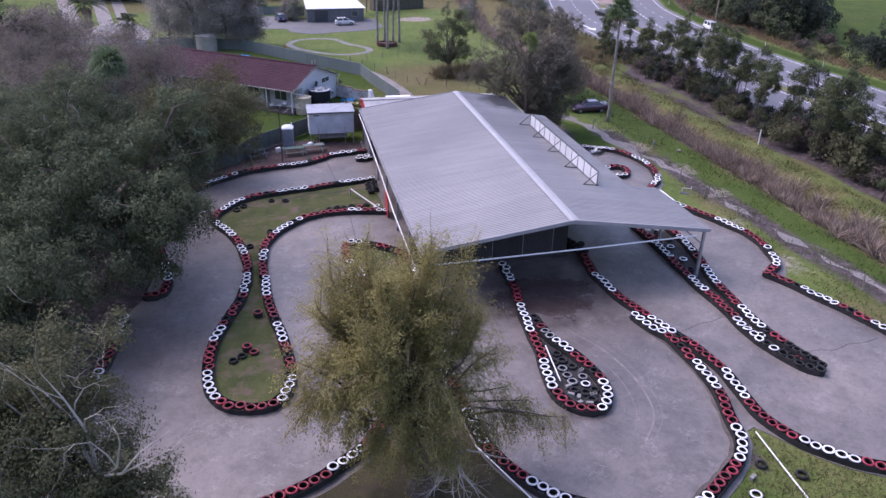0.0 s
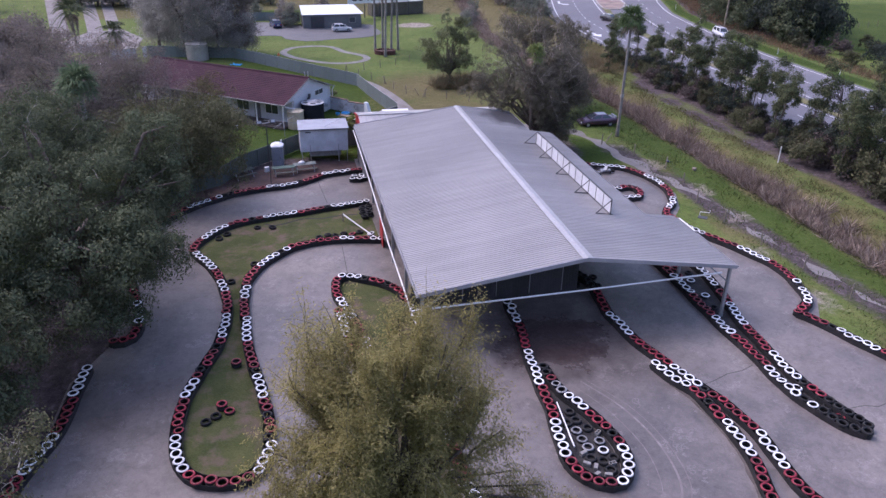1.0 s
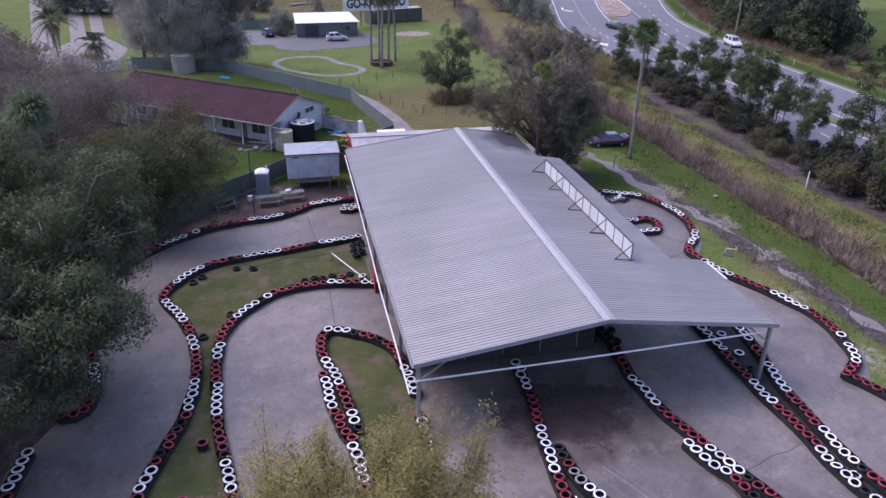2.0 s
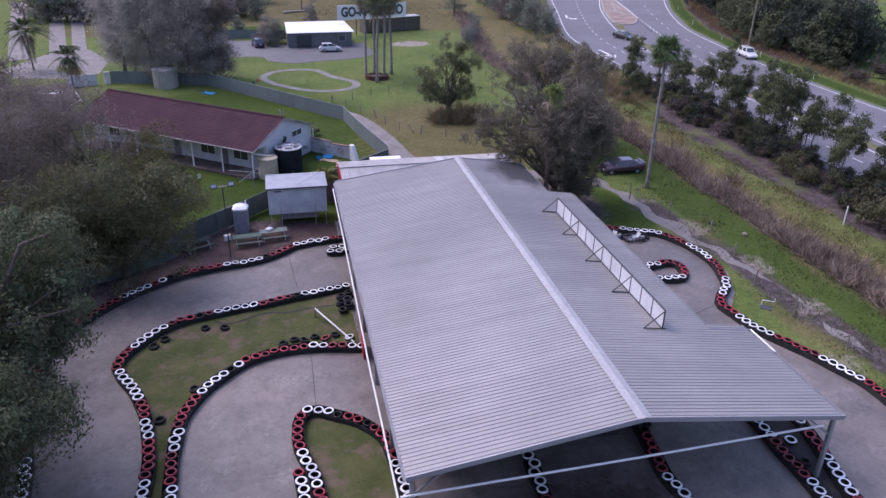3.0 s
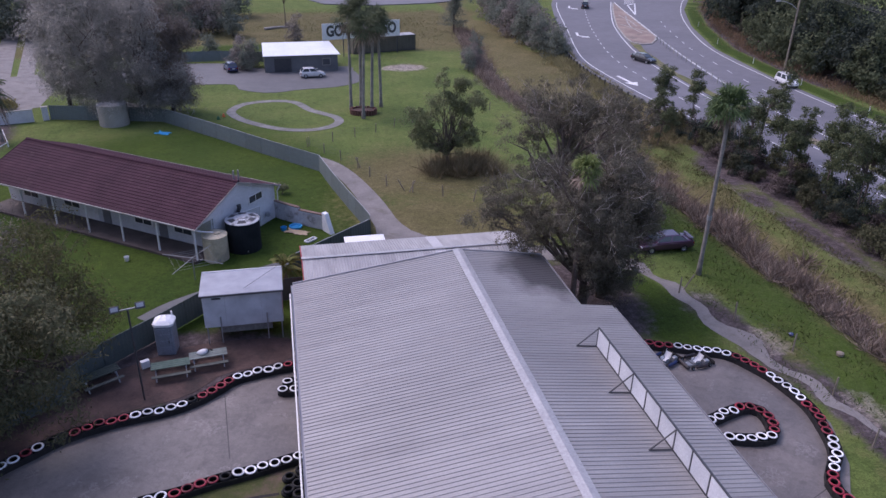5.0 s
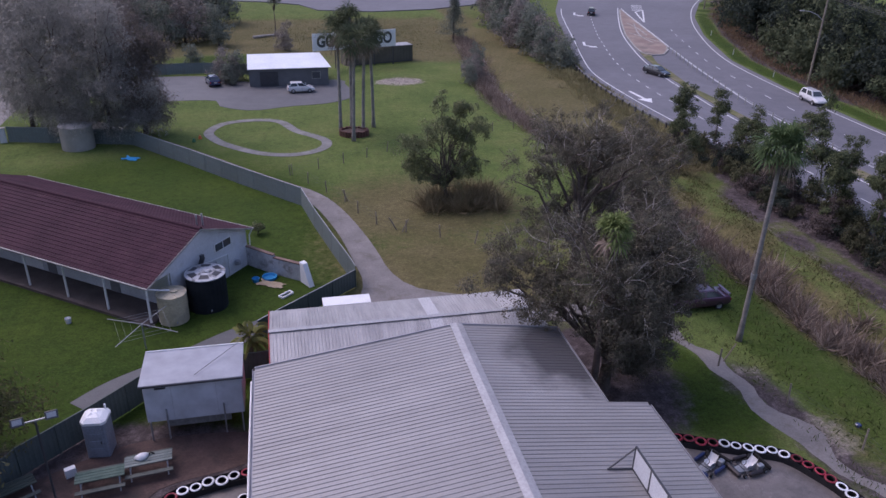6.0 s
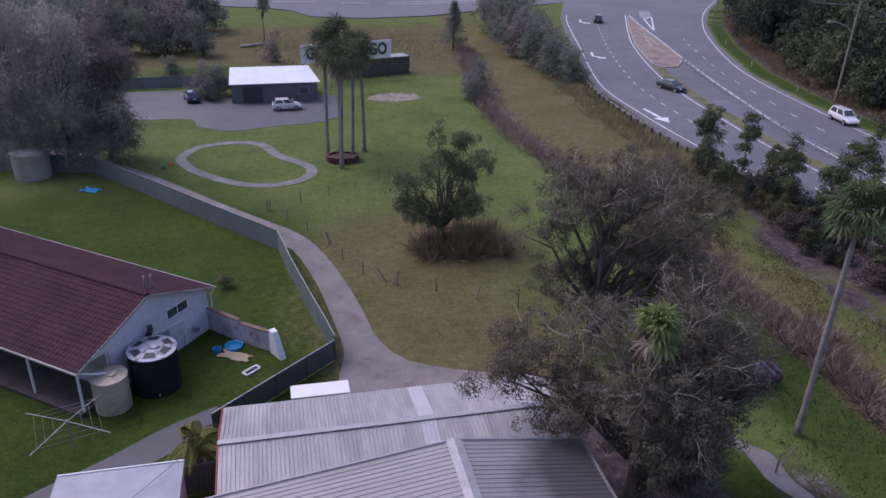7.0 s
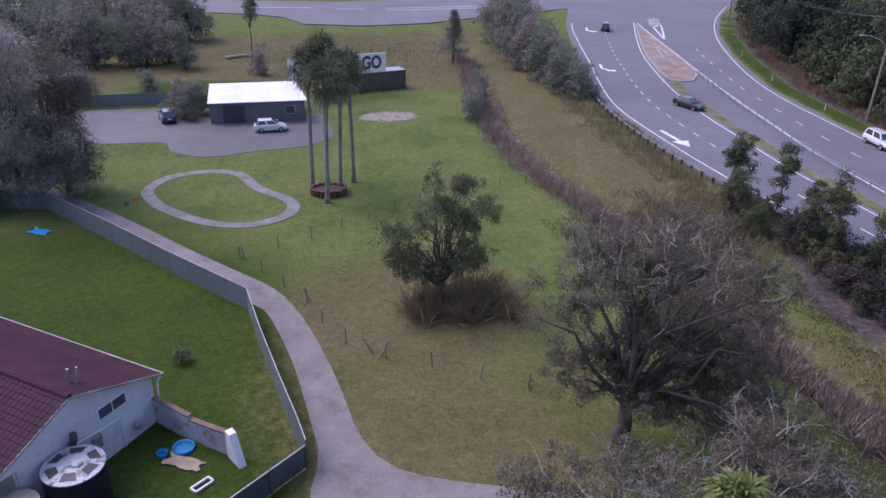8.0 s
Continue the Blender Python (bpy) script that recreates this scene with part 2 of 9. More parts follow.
def roof_steel(name, dark, light, streak, rough, shade=None):
    """Ribbed roofing: dull coated steel, streaked down the fall of the sheets."""
    mt, nt, links, bsdf = nodes_of(name)
    pos = nt.new("ShaderNodeNewGeometry").outputs["Position"]
    mp = nt.new("ShaderNodeMapping")
    links.new(pos, mp.inputs["Vector"])
    mp.inputs["Scale"].default_value = streak
    a = noise_node(nt, links, mp.outputs["Vector"], 1.0, 6.0, 0.65)
    b = noise_node(nt, links, pos, 0.12, 4.0)
    c = noise_node(nt, links, pos, 9.0, 3.0)
    col = ramp_node(nt, links, a, [(0.3, dark), (0.65, light)])
    col = mix_node(nt, links, 1.0, col, ramp_node(nt, links, b, [(0.3, grey(0.82)), (0.7, grey(1.1))]), "MULTIPLY")
    col = mix_node(nt, links, 1.0, col, ramp_node(nt, links, c, [(0.3, grey(0.92)), (0.7, grey(1.05))]), "MULTIPLY")
    rnd = nt.new("ShaderNodeObjectInfo").outputs["Random"]
    col = mix_node(nt, links, 1.0, col, ramp_node(nt, links, rnd, [(0.0, grey(0.95)), (1.0, grey(1.03))]), "MULTIPLY")
    # the paperbark's shade, darkened into the sheet colour as an uneven oval
    if shade:
        (cx, cy), (rx, ry) = shade
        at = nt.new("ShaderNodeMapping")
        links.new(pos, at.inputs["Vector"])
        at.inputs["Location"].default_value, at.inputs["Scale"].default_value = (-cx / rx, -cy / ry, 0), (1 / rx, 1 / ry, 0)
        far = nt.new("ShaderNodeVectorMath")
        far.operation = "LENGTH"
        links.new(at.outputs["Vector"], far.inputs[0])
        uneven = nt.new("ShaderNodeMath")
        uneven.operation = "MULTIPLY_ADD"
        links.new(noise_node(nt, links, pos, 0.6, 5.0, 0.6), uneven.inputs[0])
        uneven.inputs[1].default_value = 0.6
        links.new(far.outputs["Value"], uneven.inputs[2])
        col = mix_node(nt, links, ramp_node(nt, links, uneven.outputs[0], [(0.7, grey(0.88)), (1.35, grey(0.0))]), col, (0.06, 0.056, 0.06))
    links.new(col, bsdf.inputs["Base Color"])
    bsdf.inputs["Metallic"].default_value = 0.25
    links.new(ramp_node(nt, links, b, [(0.3, grey(rough)), (0.7, grey(rough + 0.12))]), bsdf.inputs["Roughness"])
    return mt


# last argument: centre and radii of the tree shade painted on the roof
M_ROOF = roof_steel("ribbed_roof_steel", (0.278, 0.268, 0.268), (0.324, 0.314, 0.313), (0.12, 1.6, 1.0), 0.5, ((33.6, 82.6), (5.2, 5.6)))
M_ANNEX_ROOF = roof_steel("weathered_roof_steel", (0.29, 0.285, 0.29), (0.43, 0.42, 0.425), (1.6, 0.25, 1.0), 0.5)


def concrete_material():
    """Worn slab: pinkish grey, damp merged with painted shed shade, rubbered lines, fine grit."""
    mt, nt, links, bsdf = nodes_of("track_concrete")
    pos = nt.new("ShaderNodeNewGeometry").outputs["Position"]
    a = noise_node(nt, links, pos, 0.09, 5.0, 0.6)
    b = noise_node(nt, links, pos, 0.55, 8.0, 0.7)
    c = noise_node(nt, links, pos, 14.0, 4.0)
    # dark oval at the gable: damp concrete, and shade under the roof painted in
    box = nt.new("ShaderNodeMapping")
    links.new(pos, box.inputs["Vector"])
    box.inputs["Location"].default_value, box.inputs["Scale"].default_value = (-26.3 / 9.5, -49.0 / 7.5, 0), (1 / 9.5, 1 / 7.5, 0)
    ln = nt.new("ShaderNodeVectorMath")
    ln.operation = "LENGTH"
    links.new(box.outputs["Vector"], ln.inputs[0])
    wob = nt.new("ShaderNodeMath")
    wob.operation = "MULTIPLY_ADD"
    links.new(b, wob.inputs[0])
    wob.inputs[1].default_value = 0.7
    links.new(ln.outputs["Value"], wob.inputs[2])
    damp_shade = ramp_node(nt, links, wob.outputs[0], [(0.6, grey(0.95)), (1.4, grey(0.0))])
    col = ramp_node(nt, links, a, [(0.32, (0.118, 0.104, 0.099)), (0.55, (0.176, 0.155, 0.146)), (0.75, (0.232, 0.206, 0.19))])
    col = mix_node(nt, links, 1.0, col, ramp_node(nt, links, b, [(0.3, grey(0.66)), (0.52, grey(0.98)), (0.75, grey(1.12))]), "MULTIPLY")
    swirl = noise_node(nt, links, pos, 1.7, 6.0, 0.68)
    swirl.node.inputs["Distortion"].default_value = 1.4
    col = mix_node(nt, links, 1.0, col, ramp_node(nt, links, swirl, [(0.34, grey(0.8)), (0.5, grey(1.0)), (0.68, grey(1.12))]), "MULTIPLY")
    col = mix_node(nt, links, 1.0, col, ramp_node(nt, links, c, [(0.3, grey(0.85)), (0.7, grey(1.1))]), "MULTIPLY")
    hair = ramp_node(nt, links, noise_node(nt, links, pos, 0.16, 9.0, 0.62), [(0.492, grey(0.0)), (0.5, grey(0.45)), (0.508, grey(0.0))])
    col = mix_node(nt, links, hair, col, (0.09, 0.08, 0.08))
    scrape = ramp_node(nt, links, noise_node(nt, links, pos, 0.5, 9.0, 0.7), [(0.585, grey(0.0)), (0.6, grey(0.4)), (0.615, grey(0.0))])
    col = mix_node(nt, links, scrape, col, (0.36, 0.335, 0.325))
    col = mix_node(nt, links, damp_shade, col, mix_node(nt, links, 1.0, col, (0.36, 0.3, 0.31), "MULTIPLY"))
    links.new(col, bsdf.inputs["Base Color"])
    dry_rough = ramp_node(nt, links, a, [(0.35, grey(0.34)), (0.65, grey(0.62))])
    links.new(mix_node(nt, links, damp_shade, dry_rough, grey(0.16)), bsdf.inputs["Roughness"])
    bump_to(nt, links, bsdf, c, 0.12, 0.01)
    return mt


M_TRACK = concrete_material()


def asphalt_material(name, dark, light):
    mt, nt, links, bsdf = nodes_of(name)
    pos = nt.new("ShaderNodeNewGeometry").outputs["Position"]
    a = noise_node(nt, links, pos, 0.05, 5.0, 0.6)
    b = noise_node(nt, links, pos, 0.6, 6.0, 0.7)
    c = noise_node(nt, links, pos, 20.0, 3.0)
    col = ramp_node(nt, links, a, [(0.3, dark), (0.7, light)])
    col = mix_node(nt, links, 1.0, col, ramp_node(nt, links, b, [(0.3, grey(0.85)), (0.7, grey(1.12))]), "MULTIPLY")
    col = mix_node(nt, links, 1.0, col, ramp_node(nt, links, c, [(0.3, grey(0.85)), (0.7, grey(1.15))]), "MULTIPLY")
    links.new(col, bsdf.inputs["Base Color"])
    bsdf.inputs["Roughness"].default_value = 0.75
    bump_to(nt, links, bsdf, c, 0.3, 0.01)
    return mt


M_ASPHALT = asphalt_material("asphalt", (0.112, 0.11, 0.126), (0.15, 0.147, 0.166))
M_GRAVEL = asphalt_material("driveway_gravel", (0.085, 0.085, 0.09), (0.13, 0.129, 0.134))


def ground_material():
    """Turf whose kind follows the cover attribute: x dry, y bare earth, z lush, and alpha pale sand."""
    mt, nt, links, bsdf = nodes_of("turf")
    pos = nt.new("ShaderNodeNewGeometry").outputs["Position"]
    at = nt.new("ShaderNodeAttribute")
    at.attribute_name = "cover"
    sep = nt.new("ShaderNodeSeparateColor")
    links.new(at.outputs["Color"], sep.inputs["Color"])
    a = noise_node(nt, links, pos, 0.16, 6.0, 0.65)
    b = noise_node(nt, links, pos, 1.3, 6.0, 0.7)
    c = noise_node(nt, links, pos, 9.0, 4.0, 0.7)
    green = ramp_node(nt, links, a, [(0.3, (0.074, 0.112, 0.027)), (0.5, (0.11, 0.148, 0.039)), (0.72, (0.148, 0.164, 0.054))])
    lush = ramp_node(nt, links, a, [(0.3, (0.03, 0.058, 0.008)), (0.7, (0.055, 0.086, 0.012))])
    dry = ramp_node(nt, links, a, [(0.3, (0.108, 0.1, 0.04)), (0.5, (0.128, 0.113, 0.05)), (0.72, (0.16, 0.134, 0.066))])
    earth = ramp_node(nt, links, b, [(0.3, (0.056, 0.044, 0.045)), (0.55, (0.088, 0.071, 0.073)), (0.78, (0.17, 0.146, 0.149))])

    def edge(channel):
        m = nt.new("ShaderNodeMath")
        m.operation = "ADD"
        links.new(channel, m.inputs[0])
        s = nt.new("ShaderNodeMath")
        s.operation = "MULTIPLY_ADD"
        links.new(b, s.inputs[0])
        s.inputs[1].default_value, s.inputs[2].default_value = 0.9, -0.45
        links.new(s.outputs[0], m.inputs[1])
        return ramp_node(nt, links, m.outputs[0], [(0.3, grey(0.0)), (0.7, grey(1.0))])

    col = mix_node(nt, links, edge(sep.outputs["Blue"]), green, lush)
    col = mix_node(nt, links, edge(sep.outputs["Red"]), col, dry)
    col = mix_node(nt, links, edge(sep.outputs["Green"]), col, earth)
    sand = ramp_node(nt, links, c, [(0.3, (0.25, 0.215, 0.18)), (0.7, (0.37, 0.325, 0.28))])
    col = mix_node(nt, links, edge(at.outputs["Alpha"]), col, sand)
    col = mix_node(nt, links, 1.0, col, ramp_node(nt, links, b, [(0.3, grey(0.72)), (0.7, grey(1.2))]), "MULTIPLY")
    col = mix_node(nt, links, 1.0, col, ramp_node(nt, links, noise_node(nt, links, pos, 3.4, 5.0, 0.7), [(0.28, grey(0.68)), (0.72, grey(1.26))]), "MULTIPLY")
    col = mix_node(nt, links, 1.0, col, ramp_node(nt, links, c, [(0.25, grey(0.5)), (0.75, grey(1.4))]), "MULTIPLY")
    links.new(col, bsdf.inputs["Base Color"])
    bsdf.inputs["Roughness"].default_value = 0.95
    bsdf.inputs["Specular IOR Level"].default_value = 0.15
    bump_to(nt, links, bsdf, c, 0.8, 0.06)
    return mt


M_TURF = ground_material()

# ---- ground ----
NEAR_EDGE = [(71, 20), (70.6, 80), (70.4, 118), (69.3, 136), (69.2, 150), (70.0, 163), (73.2, 176), (78.4, 193), (84.6, 214), (90.5, 232), (102, 260), (120, 300), (130, 325)]
MEDIAN_NEAR = [(78.6, 20), (78.4, 80), (77.8, 122), (77.9, 136), (79, 147), (80.4, 159), (83.9, 175), (90.8, 197), (99, 217), (107.5, 236)]
MEDIAN_FAR = [(81.2, 20), (81.4, 80), (82.4, 118), (84.3, 139), (86.4, 150), (89.7, 165.5), (93.6, 181), (97.8, 197), (103.8, 220), (108.4, 236.5)]
FAR_EDGE = [(93.6, 20), (93.4, 80), (92.6, 112), (93.0, 129), (94.8, 148), (98.6, 171), (107.8, 196), (119.6, 220.5), (135, 245), (162, 279), (200, 320)]
DITCH = [(57.2, 0), (56.3, 50), (55.7, 80), (55.2, 100), (54.4, 116), (53.4, 130), (51.2, 145), (51.8, 158), (54.6, 175), (57.5, 193), (62, 225)]
ROAD_Z = 0.5


def x_on(line, y):
    line = np.array(line)
    return np.interp(y, line[:, 1], line[:, 0])


def step_up(a, b, x):
    t = np.clip((x - a) / (b - a), 0, 1)
    return t * t * (3 - 2 * t)


def band(x, y, line, half, soft, y0=-1e9, y1=1e9):
    """1 near the line (x as a function of y), falling off over soft."""
    d = np.abs(x - x_on(line, y))
    return (1 - step_up(half, half + soft, d)) * step_up(y0, y0 + 4, y) * (1 - step_up(y1 - 4, y1, y))


def blob(x, y, cx, cy, rx, ry, soft=0.35):
    return 1 - step_up(1 - soft, 1 + soft, np.hypot((x - cx) / rx, (y - cy) / ry))


def land(x, y):
    """Height of the ground: road bank, ditch and slight swells."""
    h = 0.44 * step_up(x_on(NEAR_EDGE, y) - 6.5, x_on(NEAR_EDGE, y) - 2.5, x) * (1 - step_up(x_on(FAR_EDGE, y) + 4, x_on(FAR_EDGE, y) + 9, x))
    h = np.maximum(h, 0.3 * step_up(222, 232, y) * step_up(-60, -40, x))
    d = x - x_on(DITCH, y)
    h = h - 0.75 * np.exp(-(d / 1.7) ** 2) * (1 - step_up(205, 225, y))
    h = h + 0.3 * np.exp(-((d - 4.5) / 2.0) ** 2) * (1 - step_up(130, 150, y))
    h = h + 0.5 * np.exp(-(((x - 38.5) / 4.2) ** 2 + ((y - 165) / 2.2) ** 2))
    return h


def spaced(lo, hi, step, far):
    mid = list(np.arange(lo, hi + step / 2, step))
    out, d = [], step
    a, b = lo, hi
    left, right = [], []
    while a > -far or b < far:
        d *= 1.5
        a, b = a - d, b + d
        left.append(a)
        right.append(b)
    return np.array(left[::-1] + mid + right)


gx, gy = spaced(-40, 120, 1.25, 2500), spaced(10, 240, 1.25, 2500)
XX, YY = np.meshgrid(gx, gy)
ZZ = land(XX, YY)
dry = 0.5 * blob(XX, YY, 33, 106, 13, 15) + 0.3 * blob(XX, YY, 31, 99, 7, 7) + 0.35 * blob(XX, YY, 32, 118, 9, 10) + 0.4 * band(XX, YY, [(61, 0), (61.4, 130), (60, 150), (62, 180), (66, 220)], 4.0, 3.0) + 0.75 * band(XX, YY, [(65.5, 120), (63, 145), (66, 170)], 2.5, 3.0, 118, 175)
dry = dry + 0.75 * step_up(174, 180, YY) * (1 - step_up(222, 230, YY)) * (1 - step_up(56, 62, XX)) * step_up(-40, -20, XX) - 0.6 * blob(XX, YY, 15, 182, 14, 5) + 0.15 * blob(XX, YY, 37, 150, 9, 14) + 0.5 * band(XX, YY, DITCH, 2.0, 1.5) + 0.35 * blob(XX, YY, 16, 64, 9, 12)
dry = dry + 0.4 * blob(XX, YY, 36, 29, 7, 6) + 0.36 * band(XX, YY, [(48.6, 20), (48.2, 60), (47.0, 75), (46.0, 86)], 1.7, 1.6, 10, 84) + 0.5 * band(XX, YY, [(58.5, 118), (57.0, 150), (60.0, 178), (66, 205)], 2.0, 3.0, 116, 212)
dry = dry + 0.5 * step_up(5, 9, XX - x_on(FAR_EDGE, YY)) * (1 - step_up(11, 16, XX - x_on(FAR_EDGE, YY)))
bare = 1.0 * band(XX, YY, [(64.5, 0), (64.4, 68), (62.9, 78), (62.2, 88), (62.1, 100), (62.6, 112), (64.2, 125)], 0.7, 1.3, 10, 116) * (0.72 + 0.28 * np.sin(YY * 0.7 + 1.5 * np.sin(YY * 0.31))) + 0.9 * band(XX, YY, [(67, 0), (66.8, 120)], 2.2, 1.4, 20, 122) + 1.0 * blob(XX, YY, 10.5, 82.8, 8, 3.9)
bare = bare + 0.75 * band(XX, YY, [(51, 40), (49, 61), (48, 72), (46.7, 80), (46.2, 84)], 0.9, 1.1, 36, 88) + 0.75 * blob(XX, YY, -2, 66, 5, 12) + 0.8 * blob(XX, YY, 37.5, 86, 5, 7) + 0.9 * step_up(4.2, 6, XX - x_on(FAR_EDGE, YY)) * step_up(136, 144, YY) * (1 - step_up(20, 26, XX - x_on(FAR_EDGE, YY)))
bare = bare + 0.8 * blob(XX, YY, 15, 33, 4.4, 3.6) + 0.85 * blob(XX, YY, -5.5, 47, 4.5, 15) + 0.8 * blob(XX, YY, 2, 80, 6, 5) + 0.7 * blob(XX, YY, 3, 28, 5, 4) + 0.7 * blob(XX, YY, 31.2, 31.6, 1.0, 1.6) + 0.85 * blob(XX, YY, -16.5, 131, 4.6, 11)
lush = 0.9 * blob(XX, YY, 6, 106, 22, 27) + 0.7 * blob(XX, YY, 15, 182, 13, 5) + 0.6 * step_up(108, 114, XX) * (1 - step_up(180, 190, YY)) + 0.22 * blob(XX, YY, 24, 148, 24, 18) + 0.58 * band(XX, YY, [(52.2, 0), (51.4, 100)], 2.8, 1.6, 10, 104) + 0.7 * blob(XX, YY, 43.2, 82.5, 2.6, 5.5) + 0.9 * (step_up(1.2, 2, XX - x_on(FAR_EDGE, YY)) * (1 - step_up(4, 5.5, XX - x_on(FAR_EDGE, YY)))) + 0.7 * blob(XX, YY, 40, 86, 4, 5)
# drying blotches over the verge, and pale silt
dry = dry + 0.26 * step_up(0.1, 0.8, np.sin(XX * 0.55 + 1.3 * np.sin(YY * 0.21)) * np.sin(YY * 0.33 + 0.9 * np.sin(XX * 0.4))) * step_up(44, 47, XX) * (1 - step_up(68, 70, XX))
sand = 0.36 * band(XX, YY, [(62.0, 60), (61.4, 80), (61.0, 92), (61.3, 108)], 0.3, 1.0, 70, 112) * step_up(-0.5, 0.6, np.sin(YY * 0.8 + 1.2 * np.sin(YY * 0.37))) + 0.78 * blob(XX, YY, 38.3, 163.0, 4.0, 1.9) + 0.5 * band(XX, YY, [(46.5, 60), (50.2, 66), (49.2, 73), (47.4, 81), (46.4, 90)], 0.7, 1.4, 44, 88) * step_up(-0.2, 0.5, np.sin(YY * 0.9 + 0.4 * np.sin(YY * 2.1)))
nx, ny = len(gx), len(gy)
ground_mesh = bpy.data.meshes.new("ground")
idx = np.arange(nx * ny).reshape(ny, nx)
quads = np.stack([idx[:-1, :-1], idx[:-1, 1:], idx[1:, 1:], idx[1:, :-1]], -1).reshape(-1, 4)
ground_mesh.from_pydata(np.stack([XX, YY, ZZ], -1).reshape(-1, 3), [], quads)
ground_mesh.materials.append(M_TURF)
cover = ground_mesh.attributes.new("cover", "FLOAT_COLOR", "POINT")
cover.data.foreach_set("color", np.stack([np.clip(dry, 0, 1), np.clip(bare, 0, 1), np.clip(lush, 0, 1), np.clip(sand, 0, 1)], -1).reshape(-1).astype(np.float32))
ground_mesh.shade_smooth()
ground = tagged(new("ground", ground_mesh), "green and drying turf with bare earth strips and a ditch", "ground", kind="structure")

# ---- road ----
road_ys = np.r_[np.arange(20, 324, 3.0)]
left_x, right_x = x_on(NEAR_EDGE, road_ys) - 1.4, x_on(FAR_EDGE, road_ys) + 0.9
g = Geo()
k = len(road_ys)
g.add([(x, y, ROAD_Z) for x, y in zip(left_x, road_ys)] + [(x, y, ROAD_Z) for x, y in zip(right_x, road_ys)], [(i, k + i, k + i + 1, i + 1) for i in range(k - 1)])
g.add([(x, y, ROAD_Z - 0.4) for x, y in zip(left_x - 0.6, road_ys)] + [(x, y, ROAD_Z) for x, y in zip(left_x, road_ys)], [(i, k + i, k + i + 1, i + 1) for i in range(k - 1)])
g.add([(x, y, ROAD_Z) for x, y in zip(right_x, road_ys)] + [(x, y, ROAD_Z - 0.4) for x, y in zip(right_x + 0.6, road_ys)], [(i, k + i, k + i + 1, i + 1) for i in range(k - 1)])
road = tagged(part("road", g, M_ASPHALT), "grey asphalt divided highway bending past the track", "road", kind="structure")
cross = [(-60, 268), (-20, 262), (20, 251), (27, 246), (31, 236.5), (43, 233.5), (58, 236.5), (80, 249), (94, 256), (150, 286), (150, 320), (96, 284), (40, 272), (0, 276), (-60, 284)]
side_road = tagged(part("side_road", Geo().prism(cross, 0.1, ROAD_Z - 0.01), M_ASPHALT), "grey asphalt side road at the junction", "road", kind="structure")


def line_on_road(name, line, width, y0, y1, off=0.0, dash=None, z=ROAD_Z + 0.008):
    pts = curve_points([p for p in line], 1.5)
    pts = pts[(pts[:, 1] >= y0) & (pts[:, 1] <= y1)]
    if dash is None:
        gg = Geo()
        ribbon(gg, pts, off + width / 2, off - width / 2, z)
        part(name, gg, M_MARKING, road)
        return
    s = np.r_[0, np.cumsum(np.hypot(*np.diff(pts, axis=0).T))]
    nrm = normals_of(pts)
    at = 0.0
    while at + dash[0] < s[-1]:
        q = [np.array([np.interp(v, s, pts[:, 0] + nrm[:, 0] * off), np.interp(v, s, pts[:, 1] + nrm[:, 1] * off)]) for v in (at, at + dash[0])]
        d = q[1] - q[0]
        d /= np.hypot(*d)
        n = np.array([-d[1], d[0]]) * width / 2
        part("lane_dash", Geo().add([(*(q[0] - n), z), (*(q[1] - n), z), (*(q[1] + n), z), (*(q[0] + n), z)], [(0, 1, 2, 3)]), M_MARKING, road)
        at += dash[0] + dash[1]


line_on_road("edge_line", NEAR_EDGE, 0.18, 20, 236)
line_on_road("edge_line", MEDIAN_NEAR, 0.18, 20, 236)
line_on_road("edge_line", MEDIAN_FAR, 0.18, 20, 236)
line_on_road("edge_line", FAR_EDGE, 0.18, 20, 262)
middle_near = [((a + b) / 2, y) for y in range(20, 240, 8) for a, b in [(x_on(NEAR_EDGE, y), x_on(MEDIAN_NEAR, y))]]
middle_far = [((a + b) / 2 - 0.3, y) for y in range(20, 215, 8) for a, b in [(x_on(MEDIAN_FAR, y), x_on(FAR_EDGE, y))]]
line_on_road("lane_dash", middle_near, 0.14, 60, 236, dash=(1.6, 2.6))
line_on_road("lane_dash", middle_far, 0.14, 60, 205, dash=(2.0, 4.5))


def road_arrow(x, y, turn, size=1.0, bent=False):
    """A long lane arrow painted on the road, straight or hooked to one side."""
    shape = [(-0.14, -2.8), (0.14, -2.8), (0.14, 0.3), (0.6, 0.3), (0.0, 1.9), (-0.6, 0.3), (-0.14, 0.3)]
    if bent:
        shape = [(-0.14, -2.8), (0.14, -2.8), (0.14, 0.2), (-0.55, 1.05), (-0.3, 1.4), (-1.35, 1.5), (-1.2, 0.2), (-0.9, 0.6), (-0.14, -0.2)]
    m = pose(x, y, ROAD_Z + 0.008, 0, 0, turn)
    part("lane_arrow", Geo().add([m @ Vector((a * 1.3 * size, b * size, 0)) for a, b in shape], [tuple(range(len(shape)))]), M_MARKING, road)


road_arrow(70.8, 147.6, 182, 1.45)
road_arrow(78.3, 187.2, 162, 1.3, True)
road_arrow(91.4, 225.5, 158, 1.3, True)
road_arrow(92.4, 182.5, 160, 1.3)

